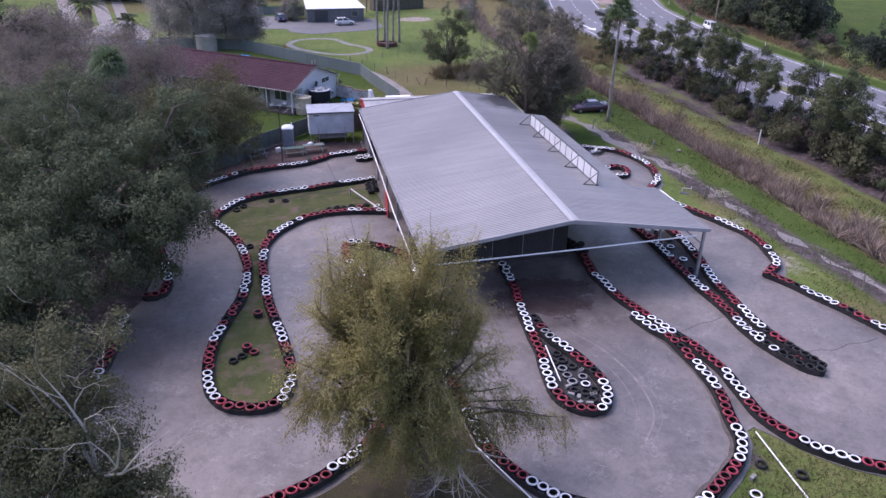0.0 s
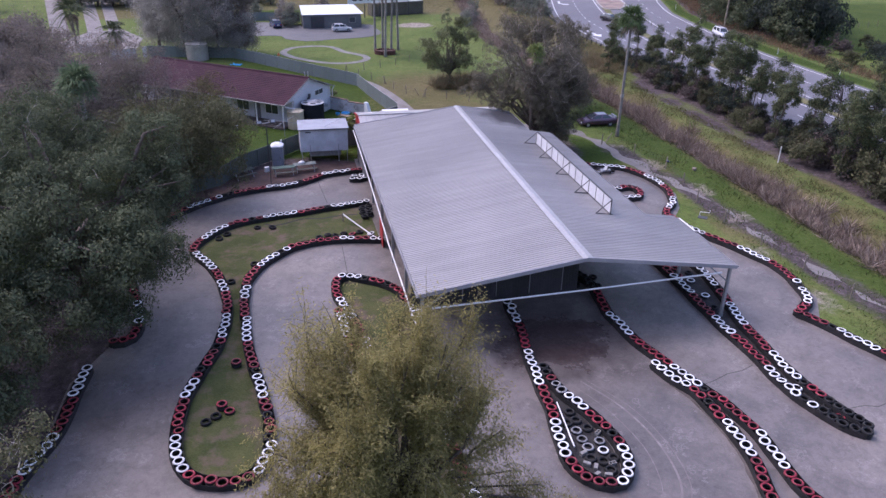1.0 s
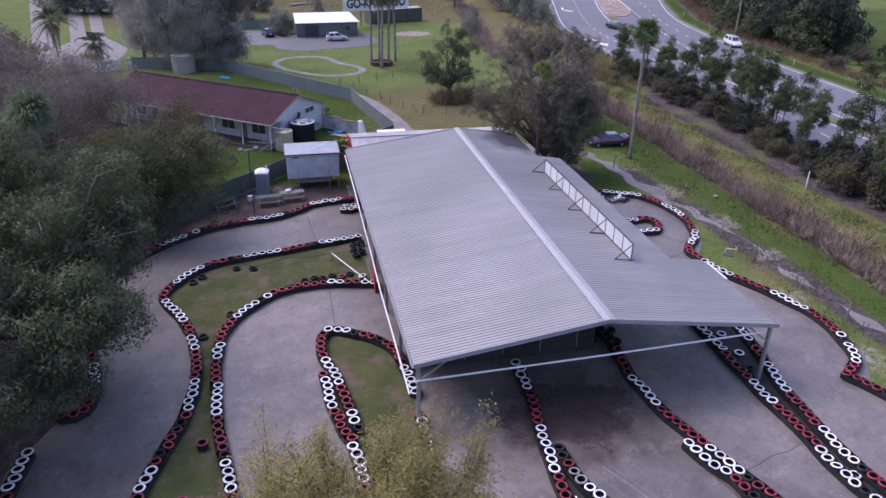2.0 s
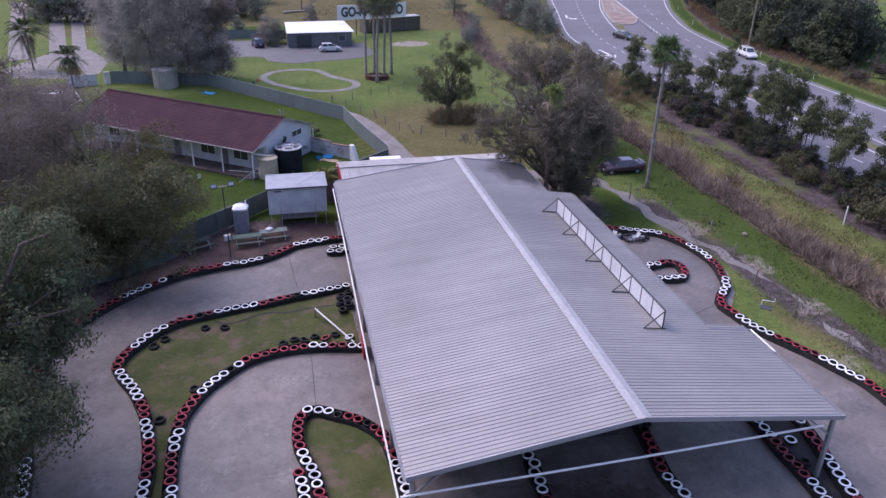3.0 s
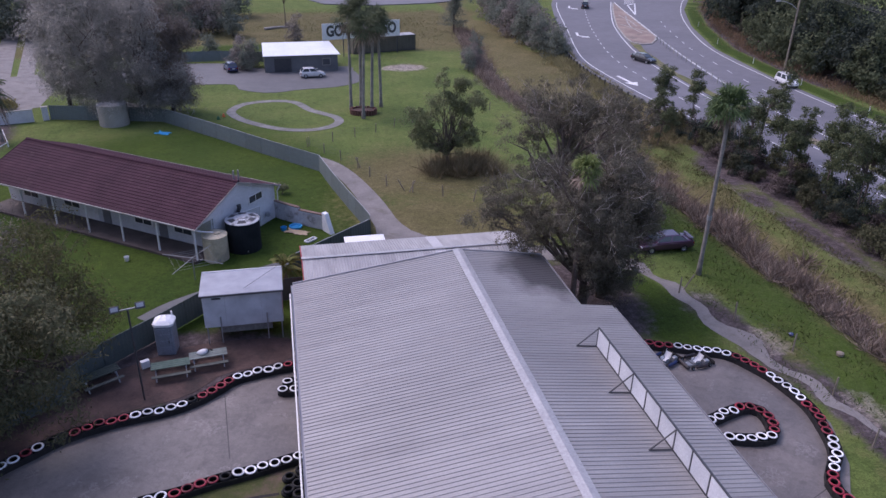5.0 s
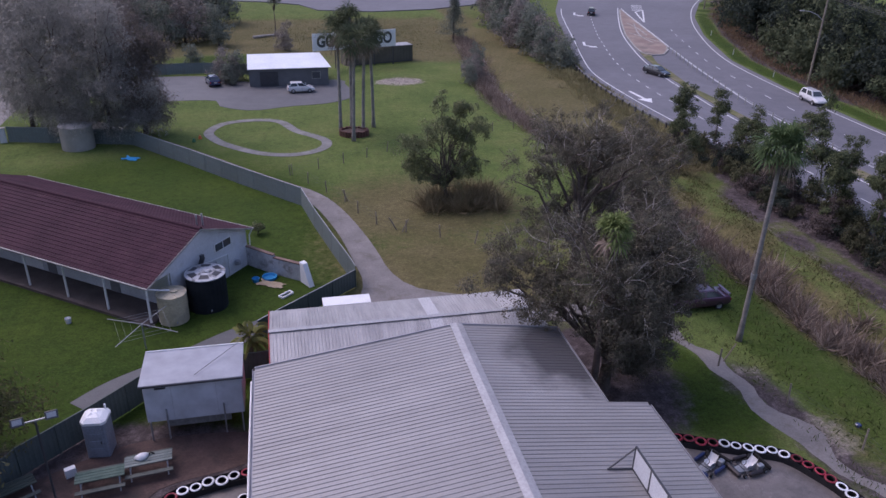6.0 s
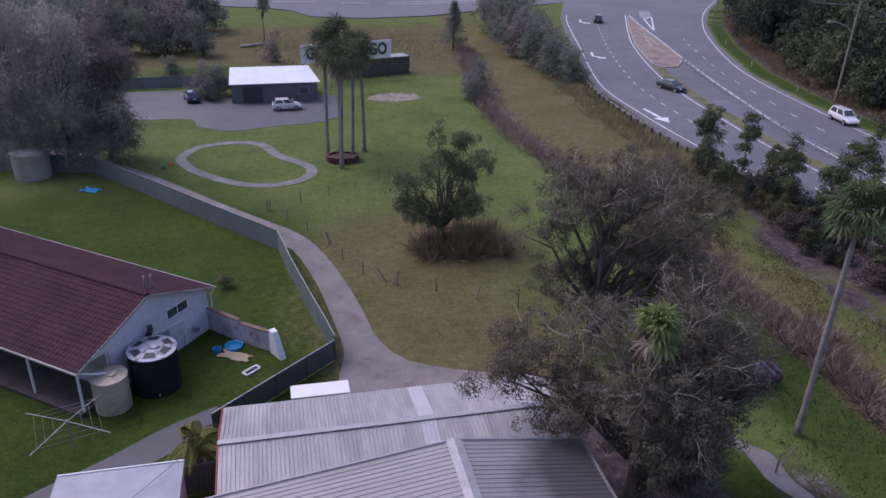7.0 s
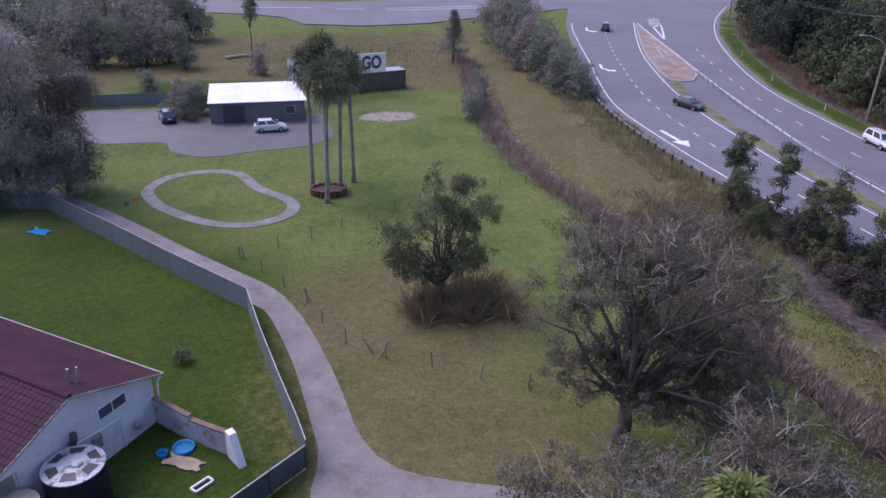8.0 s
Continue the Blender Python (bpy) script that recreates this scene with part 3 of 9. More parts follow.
# traffic island and narrow grass median
isl = [(a + 0.5, y) for y in np.arange(184, 237, 6) for a in [x_on(MEDIAN_NEAR, y)]] + [(b - 0.5, y) for y in np.arange(232, 183, -6) for b in [x_on(MEDIAN_FAR, y)]] + [(91.4, 179.5), (89.2, 176.6), (86.8, 176.4), (86.0, 178.5)]
M_ISLAND = surface("brick_paving_dust", (0.2, 0.14, 0.12), (0.32, 0.25, 0.21), 0.25, 0.85, fine=6, stain=(0.14, 0.12, 0.1), stain_scale=0.3, world_coords=True)
island = tagged(part("traffic_island", Geo().prism(isl, ROAD_Z, ROAD_Z + 0.14), M_ISLAND), "brown paved traffic island with a pale kerb", "traffic island", kind="structure")
g = Geo()
for a, b in zip(isl, isl[1:] + isl[:1]):
    g.beam((*a, ROAD_Z + 0.085), (*b, ROAD_Z + 0.085), 0.3, 0.17)
part("kerb", g, M_CONCRETE_TRIM, island, "pale concrete kerb")
for pts in ([(93.0, 188), (93.6, 194), (96.2, 202), (100.0, 211)], [(95.0, 187), (93.8, 194), (93.2, 200)], [(95.6, 196), (97.6, 204), (98.6, 212)]):
    g = Geo()
    ribbon(g, curve_points(pts, 1.0), 0.16, -0.16, ROAD_Z + 0.146)
    part("wheel_scrape", g, M_CONCRETE_TRIM, island, "pale scrape across the paving")
med = [(x_on(MEDIAN_NEAR, y) + 0.7, y) for y in np.arange(20, 184, 6)] + [(x_on(MEDIAN_NEAR, y) + 2.1 + 0.35 * math.sin(y * 0.4), y) for y in np.arange(182, 19, -6)]
M_MEDIAN = surface("median_grass", (0.08, 0.09, 0.03), (0.17, 0.16, 0.06), 0.5, 0.95, fine=8, bump=0.6, dist=0.05, stain=(0.2, 0.17, 0.13), stain_scale=0.4, stain_at=(0.5, 0.65), world_coords=True)
tagged(part("median_strip", Geo().prism(med, ROAD_Z - 0.1, ROAD_Z + 0.06), M_MEDIAN), "thin strip of dry grass between the carriageways", "median", kind="structure")
for tri_pts in ([(103.5, 213), (112.5, 232), (109.0, 229)],):
    g = Geo()
    for a, b in zip(tri_pts, tri_pts[1:] + tri_pts[:1]):
        g.beam((*a, ROAD_Z + 0.006), (*b, ROAD_Z + 0.006), 0.35, 0.012)
    part("chevron_outline", g, M_MARKING, road)
for i in range(5):
    part("chevron_bar", Geo().beam((109.5 + i * 1.0, 232 + i * 2.2, ROAD_Z + 0.006), (112.0 + i * 1.0, 231 + i * 2.2, ROAD_Z + 0.006), 0.6, 0.012), M_MARKING, road)
for a, b in (((18, 262), (34, 260.5)), ((40, 259), (47, 258.6)), ((52, 259.5), (90, 266)), ((52, 256), (86, 262))):
    part("edge_line", Geo().beam((*a, ROAD_Z + 0.002), (*b, ROAD_Z + 0.002), 0.35, 0.012), M_MARKING, side_road)


M_RAIL = surface("weathered_rail_steel", (0.13, 0.135, 0.15), (0.22, 0.225, 0.24), 1.2, 0.6, 0.3, fine=12, stain=(0.1, 0.085, 0.07), stain_scale=1.0)


def guard_rail():
    rail = thing("guard_rail", pose(0, 0, 0), "galvanised W-beam guard rail along the road shoulder", "guard rail")
    pts = curve_points([(68.7, 40), (68.7, 94), (68.6, 110), (67.6, 124), (66.4, 135), (66.1, 148), (66.8, 158), (68.4, 168), (71.5, 179), (76, 192)], 1.9)
    g = Geo()
    n, k = normals_of(pts), len(pts)
    sec = [(0.0, 0.52), (0.05, 0.58), (0.05, 0.64), (0.0, 0.69), (0.05, 0.74), (0.05, 0.8), (0.0, 0.86), (-0.02, 0.86), (0.03, 0.8), (0.03, 0.74), (-0.02, 0.69), (0.03, 0.64), (0.03, 0.58), (-0.02, 0.52)]
    rows = len(sec)
    g.add([(*p, ROAD_Z + z) for o, z in sec for p in pts + n * o], [(r * k + i, r * k + i + 1, (r + 1) % rows * k + i + 1, (r + 1) % rows * k + i) for r in range(rows) for i in range(k - 1)])
    part("rail", g, M_RAIL, rail)
    post = Geo().chamfered((0, 0, 0.4), (0.2, 0.24, 1.0), 0.02).mesh("post", surface("dark_rail_post", (0.04, 0.038, 0.042), (0.08, 0.075, 0.078), 1.5, 0.85))
    for (x, y), n in zip(pts, normals_of(pts)):
        ob = part("post", post, None, rail)
        ob.location = (x + n[0] * 0.12, y + n[1] * 0.12, ROAD_Z - 0.05)


guard_rail()


def median_barrier():
    rail = thing("median_barrier", pose(0, 0, 0), "pale grey posts with thin rails along the median", "road barrier")
    pts = curve_points([(x_on(MEDIAN_FAR, y) - 1.2, y) for y in np.arange(60, 185, 8)], 2.6)
    n = normals_of(pts)
    for z in (0.55, 0.8):
        part("cable", Geo().tube([(x, y, ROAD_Z + z) for x, y in pts], 0.035, 5), M_STEEL, rail)
    post = Geo().chamfered((0, 0, 0.5), (0.12, 0.12, 1.0), 0.02).mesh("post", M_CONCRETE_TRIM)
    for x, y in pts:
        ob = part("post", post, None, rail)
        ob.location = (x, y, ROAD_Z)


median_barrier()

# ---- track ----
SLAB = 0.05
slab_edge = [(17.5, 82.2), (13.9, 81.2), (11, 79.2), (7.4, 78.5), (4.8, 77.3), (2, 75.1), (0.3, 73.6), (-1.6, 70.6), (-2.2, 66), (-1.8, 61), (-0.7, 57.5), (-1.2, 53.4), (-2.7, 50), (-2.9, 45), (-3.8, 42), (-4.2, 37), (-2.8, 33.8), (0, 31.6), (4, 31.2), (8.5, 32.5), (11.7, 34.5), (13.7, 37), (14.8, 40), (14.9, 47.5), (17.2, 47.5), (17.0, 38), (17.3, 34.2), (18.4, 31.8), (20, 29.9), (23, 28), (26.4, 28.1), (28.1, 28.95), (29.45, 29.85), (30.75, 30.95), (31.75, 32.3), (32.1, 33.3), (32.6, 33.5), (33.2, 32.7), (33.8, 31.75), (34.5, 30.75), (35.5, 29.75), (36.9, 28.85), (43, 24.8), (60, 10), (66, 18), (52, 27), (49.3, 33), (47.5, 40), (46, 44.5), (44.6, 47.6), (46.6, 50.6), (47, 54), (46.4, 57), (44.4, 61.3), (43.8, 63), (43.6, 65.6), (45, 67.4), (46.3, 70.5), (46.3, 73.6), (45.5, 76.2), (44, 78), (41.5, 79.5), (39, 80.3), (36, 80.6), (36, 85.4), (17.5, 85.4)]
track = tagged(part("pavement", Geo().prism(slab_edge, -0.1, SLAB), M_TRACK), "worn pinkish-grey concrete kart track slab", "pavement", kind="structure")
M_JOINT = surface("joint_filler", (0.05, 0.047, 0.047), (0.1, 0.095, 0.09), 1.0, 0.85)
for pts in ([(13.35, 79.4), (13.8, 74.0)], [(14.25, 65.0), (14.2, 59.9)], [(13.5, 79.3), (9.2, 78.2)], [(39.0, 64.6), (42.9, 66.2)], [(40.3, 39.3), (41.2, 39.35), (41.9, 39.1), (42.7, 39.3), (43.3, 39.55), (44.6, 39.5), (45.8, 39.8)], [(33.2, 42.9), (34.1, 43.15), (35.2, 43.6), (36.2, 43.7), (37.2, 44.1)]):
    g = Geo()
    for a, b in zip(pts, pts[1:]):
        g.beam((*a, SLAB + 0.002), (*b, SLAB + 0.002), 0.05, 0.008)
    part("slab_joint", g, M_JOINT, track)
# pale scuffed arc left by karts on the bend
M_SCUFF = surface("scuffed_concrete", (0.2, 0.18, 0.174), (0.3, 0.275, 0.266), 2.0, 0.7, fine=20, stain=(0.18, 0.158, 0.152), stain_scale=1.3, stain_at=(0.36, 0.5), world_coords=True)
for off, wide in ((0.0, 0.055), (0.45, 0.022), (-0.9, 0.02)):
    g = Geo()
    ribbon(g, curve_points([(26.2 + off * 0.8, 44.6), (27.6 + off, 41.8), (28.2 + off, 38.6), (27.8 + off, 35.6 - off * 0.3), (26.3 + off * 0.5, 33.6 - off * 0.6)], 0.5), wide, -wide, SLAB + 0.004)
    part("scuff_line", g, M_SCUFF, track)

# ---- tyre barriers ----
TYRE_H = 0.2


def tyre_mesh(name, paint):
    """A car tyre lying flat: open middle, rounded shoulders, painted upper wall."""
    prof = [(0.2, 0.03), (0.27, 0.005), (0.305, 0.05), (0.31, 0.1), (0.303, 0.155), (0.275, 0.195), (0.235, 0.203), (0.195, 0.18), (0.185, 0.13), (0.2, 0.03)]
    slots = [0, 0, 0, 0, 1, 1, 1, 0, 0]
    return Geo().lathe(prof, 16, slots=slots).mesh(name, [M_RUBBER, paint], True)


M_TYRE_GREY = surface("scuffed_grey_tyre_paint", (0.2, 0.2, 0.21), (0.34, 0.34, 0.36), 3.0, 0.6, stain=(0.05, 0.05, 0.05), stain_scale=4.0, stain_at=(0.5, 0.7), each=0.3)
TYRES = {"g": tyre_mesh("grey_tyre", M_TYRE_GREY), "w": tyre_mesh("white_tyre", M_TYRE_WHITE), "r": tyre_mesh("red_tyre", M_TYRE_RED), "k": tyre_mesh("black_tyre", M_RUBBER)}
TYRE_NAMES = {"g": "scuffed grey-painted tyre", "w": "white tyre", "r": "red tyre", "k": "black tyre"}


def spelled(runs):
    """"5w4r" becomes wwwwwrrrr."""
    out, n = "", ""
    for ch in runs.replace(" ", ""):
        if ch.isdigit():
            n += ch
        else:
            out, n = out + ch * int(n or 1), ""
    return out


def barrier(ctrl, runs, label, rng, step=0.6, base=SLAB, belt=True):
    pts = curve_points(ctrl, step)
    nrm = normals_of(pts)
    seq = spelled(runs)
    last = seq[-1]
    while len(seq) < len(pts):
        last = "r" if last == "w" else "w"
        seq += last * 5
    root = thing("tyre_barrier", pose(0, 0, 0), label, "tyre barrier", "tyre barriers")
    low = Geo()
    prof = [(0.2, 0.02), (0.3, 0.03), (0.31, 0.1), (0.28, 0.19), (0.2, 0.19)]
    for (x, y), n in zip(pts, nrm):
        low.lathe(prof, 9, (x + rng.gauss(0, 0.02), y + rng.gauss(0, 0.02), base))
    part("lower_layer", low, M_RUBBER, root, kind="stuff")
    for i, ((x, y), n) in enumerate(zip(pts, nrm)):
        ch = seq[i]
        if rng.random() < 0.025:
            ch = "k"
        off = rng.gauss(0, 0.05)
        ob = part("tyre", TYRES[ch], None, root)
        s = rng.uniform(0.93, 1.06)
        ob.matrix_basis = pose(x + n[0] * off, y + n[1] * off, base + TYRE_H + rng.uniform(0.0, 0.03), rng.gauss(0, 3.5), rng.gauss(0, 3.5), rng.uniform(0, 360)) @ Matrix.Scale(s, 4)
    if belt:
        for side in (1, -1):
            wob = [0.315 + 0.02 * math.sin(i * 1.3 + side) for i in range(len(pts))]
            g = Geo()
            k = len(pts)
            a = pts + nrm * (side * np.array(wob))[:, None]
            b = a + nrm * side * 0.018
            tops = [base + 0.355 + 0.02 * math.sin(i * 0.7 + 2 * side) for i in range(k)]
            v = [(*q, base) for q in a] + [(*q, t) for q, t in zip(a, tops)] + [(*q, t) for q, t in zip(b, tops)] + [(*q, base) for q in b]
            f = [(r * k + i, r * k + i + 1, (r + 1) * k + i + 1, (r + 1) * k + i) for r in range(3) for i in range(k - 1)]
            g.add(v, f)
            part("belt", g, M_BELT, root)
    return root


R = random.Random(4)
ISLAND_A = [(17.2, 73.2), (15.5, 72.7), (13.5, 72.3), (11.6, 71.8), (8.4, 71.1), (5.8, 70.2), (3.9, 68.3), (2.9, 66.2), (3.3, 64.9), (4.2, 63.2), (4.9, 61.5), (5.4, 59.5), (5.8, 56.7), (5.8, 54.9), (5.4, 52.1), (4.6, 49.5), (3.9, 46.9), (3.7, 44.4), (3.9, 42.3), (4.8, 40.6), (6.5, 40.0), (7.6, 40.3), (8.3, 41.6), (8.4, 43.8), (8.0, 47.1), (7.4, 50.2), (7.0, 54.3), (6.9, 57.5), (7.1, 60.3), (8.1, 62.5), (9.6, 64.3), (11.2, 65.4), (13.9, 65.8), (16.0, 65.5), (17.4, 65.2)]
barrier(ISLAND_A, "6w 1k 4r 5w 5r 5w 4r 6w 3r 3w 5r 5w 1r 1k 3r 1w 1r 3w 5r 5w 6r 5w 5r 5w 5r 5w 4r 3w 5r 4w 1k 1w 7r 2w 2r", "looping row of red and white tyres round a grass island", R)
barrier([(17.6, 81.4), (15.7, 81.1), (13.9, 80.6), (13.0, 79.8), (11.7, 78.9), (10.6, 78.4), (8.4, 78.0), (5.9, 77.3), (3.8, 75.9), (1.9, 74.3), (0.2, 72.2), (-1.0, 70.0), (-1.5, 66.5), (-1.2, 62.5), (-0.6, 60.0), (0.0, 57.5), (0.35, 55.2), (0.0, 53.7), (-0.9, 53.6)], "2r 5w 5r 5w 5r 2k 1w 1r 4w 8r 6w 5r 4w 5r 5w 6r 5w", "curved row of red and white tyres under trees", R)
barrier([(-1.9, 50.9), (-2.1, 48.3), (-2.2, 46), (-2.7, 43.9), (-3.4, 41.5), (-3.6, 38), (-2.6, 34.8), (0, 32.6), (3.5, 32), (7.2, 33.0), (9.3, 33.9), (10.4, 34.7), (11.7, 35.6), (12.4, 36.5), (13.1, 37.7), (13.9, 40), (14.3, 44), (14.1, 48.3), (13.7, 49.7), (13.3, 52), (13.1, 54.7)], "5w 5r 5w 5r 5w 5r 5w 5r 5w 6r 4w 6r 6w 5r 5w 5r 5w 5r 4w 3r 3w", "outer row of red and white tyres round the hairpin", R)
barrier([(18.0, 52.0), (17.8, 54.8), (17.5, 56.6), (16.5, 58), (15.3, 58.8), (14.1, 59.5), (13.3, 58.9), (13.1, 57.4), (13.3, 56.1), (13.75, 54.4), (14.1, 52.2), (14.5, 49.6)], "5w 8r 1k 3w 5r 5w 4r", "hooked row of red and white tyres beside the shed", R)
barrier([(31.1, 45.0), (31.6, 43.3), (32.2, 42), (32.3, 40.2), (32.4, 38.6), (32.3, 37.2), (32.0, 35.6), (31.5, 34), (31.2, 32.6), (30.3, 31.3), (29, 30.3), (27.8, 29.5), (26.3, 28.7), (24, 28.7), (21.5, 29.8), (20, 30.9), (18.9, 32.4), (18.1, 34.2), (17.8, 36), (17.5, 40), (17.7, 46), (17.9, 50)], "5w 2r 1k 2r 5w 5r 5w 5r 5w 5r 6w 5r 5w 5r", "outer row of red and white tyres round the wide bend", R)
barrier([(30.4, 57.8), (31.2, 55.5), (31.0, 53), (30.8, 51.2), (30.9, 49.8), (31.05, 48.3), (31.3, 46.9), (31.8, 45.4), (32.2, 43.8), (32.75, 42.2), (33.2, 40.9), (33.5, 39.3), (33.6, 38), (33.5, 36.5), (33.35, 34.7), (33.45, 33.7), (33.85, 32.4), (34.4, 31.5), (35.4, 30.4), (36.5, 29.6), (38.5, 28.6), (41, 27.2), (43, 25.6)], "7k 5r 5w 6r 5w 6r 5w 6r 5w 5r 5w", "long row of red and white tyres from the shed", R)
barrier([(24.5, 53.6), (24.4, 51.0), (24.2, 49.4), (23.9, 47.5), (23.75, 46), (23.6, 44.3), (23.5, 42.4), (23.2, 40.5), (23.0, 39.0), (23.0, 38.0), (23.3, 37.1), (24.0, 36.4), (24.9, 36.3), (25.7, 37.1), (26.0, 38.2), (25.95, 39.5), (25.6, 41.0), (25.1, 42.3), (24.7, 43.3), (24.45, 44.6), (24.4, 46.0)], "5w 5r 6w 5r 5w 5r 5w 5r 3w 2g 1r 2k", "teardrop row of red and white tyres on the concrete", R)
barrier([(37.6, 58.5), (37.7, 56), (37.7, 53.5), (37.6, 51.5), (37.6, 49.5), (37.55, 47.5), (37.7, 45.8), (37.7, 44), (37.6, 42.4), (37.7, 40.9), (38.0, 39.6), (38.3, 38.6), (38.8, 37.6), (39.35, 37.05)], "2w 4r 5w 5r 4w 6r 6w 1w 6k", "straight row of red and white tyres under the roof edge", R)
barrier([(40.2, 57.5), (40.3, 55.5), (40.0, 52.8), (39.5, 50.3), (39.1, 48.6), (38.95, 46.7), (38.85, 45.1), (38.75, 43.2), (38.85, 41.3), (39.15, 39.8), (39.5, 38.6), (39.75, 37.5)], "3r 5w 4r 5w 5r 5w 1k 2r 6k", "slanting row of red and white tyres ending in black ones", R)
barrier([(39.2, 79.7), (41.2, 78.8), (42.6, 78.2), (44.1, 77.4), (45.1, 75.7), (45.7, 73.5), (45.75, 71.4), (45.3, 69.7), (44.6, 68.0), (43.4, 66.8), (42.85, 65.8), (43.0, 64.2), (43.3, 62.6), (44, 61), (44.8, 59.5), (45.7, 57.3), (46.3, 55.6), (46.4, 53.9), (46.1, 52.2), (45.8, 50.9), (45.2, 49.8), (44.2, 49.1)], "4r 6w 4r 5w 5r 5w 5r 5w 5r 5w 5r 6w", "winding outer row of red and white tyres beside the grass verge", R)
barrier([(43.6, 48.7), (44.2, 47.7), (44.8, 46.1), (45.4, 44.4), (46, 43), (46.4, 41.6), (46.9, 39.9), (47.6, 37), (48.6, 33)], "5r 5w 4r 5w 5r", "outer row of red and white tyres along the verge", R)
barrier([(37.2, 72.2), (39.4, 71.75), (40.6, 72.1), (42.1, 72.4), (42.8, 71.9), (42.75, 70.9), (42.3, 70.0), (41.4, 69.8), (40.4, 70.0), (39.4, 70.3), (37.4, 70.3)], "8w 6r 8w", "small U-shaped row of tyres beside the shed", R)
barrier([(16.6, 78.9), (17.6, 78.9), (17.8, 79.5), (16.9, 79.7)], "5w", "short stack of white tyres beside a shed post", R)

# dirt swept against the barrier round the wide bend
M_DIRT = surface("swept_dirt", (0.06, 0.05, 0.046), (0.14, 0.12, 0.11), 1.5, 0.95, fine=12, bump=0.5, dist=0.03, world_coords=True)
bend = curve_points([(31.2, 43.3), (31.8, 41.6), (32.0, 39.4), (31.9, 37.2), (31.6, 35.6), (31.1, 34.1), (30.8, 32.8), (30.0, 31.7), (28.8, 30.8), (27.6, 30.0), (26.2, 29.2), (24.2, 29.2), (21.9, 30.1), (20.4, 31.3), (19.3, 32.8)], 0.5)
nb = normals_of(bend)
wide = np.array([0.05 + 0.22 * abs(noise.noise((x * 0.6, y * 0.6, 2.0))) for x, y in bend])
k = len(bend)
g = Geo().add([(*q, SLAB + 0.006) for q in bend + nb * 0.3] + [(*q, SLAB + 0.006) for q in bend - nb * wide[:, None]], [(i, i + 1, k + i + 1, k + i) for i in range(k - 1)])
part("swept_dirt", g, M_DIRT, track)

M_BLOCK = surface("grey_block", (0.16, 0.155, 0.15), (0.3, 0.29, 0.28), 4.0, 0.9, fine=40, bump=0.3, dist=0.01)
# grass inside the islands
M_ISLAND_GRASS = surface("island_grass", (0.047, 0.062, 0.021), (0.092, 0.097, 0.038), 0.5, 0.95, fine=9, bump=0.8, dist=0.06, stain=(0.13, 0.096, 0.076), stain_scale=0.6, stain_at=(0.5, 0.66), world_coords=True, spec=0.15)
inside = [tuple(p) for p in curve_points(ISLAND_A, 1.2)]
tagged(part("grass_island", Geo().prism(inside, SLAB - 0.02, SLAB + 0.03), M_ISLAND_GRASS), "worn grass infield ringed by tyres", "grass", kind="structure")
patch = [(18.0, 47), (17.8, 54.8), (17.5, 56.6), (16.5, 58), (15.3, 58.8), (14.1, 59.5), (13.3, 58.9), (13.1, 57.4), (13.3, 55), (13.6, 52), (14.2, 49), (14.6, 46), (15, 46)]
tagged(part("grass_island", Geo().prism(patch, SLAB - 0.02, SLAB + 0.03), M_ISLAND_GRASS), "scruffy grass patch between tyre rows", "grass", kind="structure")


M_BED = surface("black_rubber_crumb", (0.012, 0.011, 0.012), (0.035, 0.032, 0.032), 1.5, 0.9, fine=14, bump=0.5, dist=0.03, stain=(0.075, 0.062, 0.055), stain_scale=1.2, stain_at=(0.56, 0.75), world_coords=True)
for bed, lab in (([(24.45, 45.4), (24.1, 45.0), (23.9, 42.4), (23.5, 40.4), (23.3, 38.9), (23.3, 38.1), (23.6, 37.3), (24.1, 36.75), (24.8, 36.65), (25.4, 37.3), (25.65, 38.2), (25.6, 39.4), (25.3, 40.9), (24.8, 42.2), (24.5, 43.3)], "black rubber crumb bed inside the teardrop of tyres"), ([(38.0, 57.9), (38.05, 53.5), (37.95, 49.5), (37.95, 46), (37.9, 42.4), (38.1, 40.9), (38.5, 39.7), (39.0, 38.6), (38.7, 41.3), (38.5, 43.2), (38.6, 45.1), (38.7, 46.8), (38.85, 48.7), (39.2, 50.4), (39.7, 52.9), (39.95, 55.5), (39.85, 57.4)], "black rubber crumb bed between two tyre rows")):
    tagged(part("rubber_bed", Geo().prism(bed, SLAB - 0.03, SLAB + 0.02), M_BED), lab, "ground", kind="structure")
g = Geo()
ribbon(g, curve_points([(8.2, 70.35), (8.9, 69.9), (9.7, 70.0), (11.5, 70.8), (13.0, 70.6), (14.6, 70.95), (16.2, 71.0)], 0.4), 0.09, -0.08, SLAB + 0.035)
tagged(part("drain_groove", g, M_BED), "dark muddy drain groove across the infield grass", "groove", kind="structure")


def loose_tyre(x, y, ch, z=SLAB, tilt=(0, 0), label=""):
    ob = new("tyre", TYRES[ch])
    ob.matrix_basis = pose(x, y, z, tilt[0], tilt[1], R.uniform(0, 360)) @ Matrix.Scale(R.uniform(0.94, 1.05), 4)
    return tagged(ob, label or f"loose {TYRE_NAMES[ch]} lying flat", "tyre", "loose tyres")


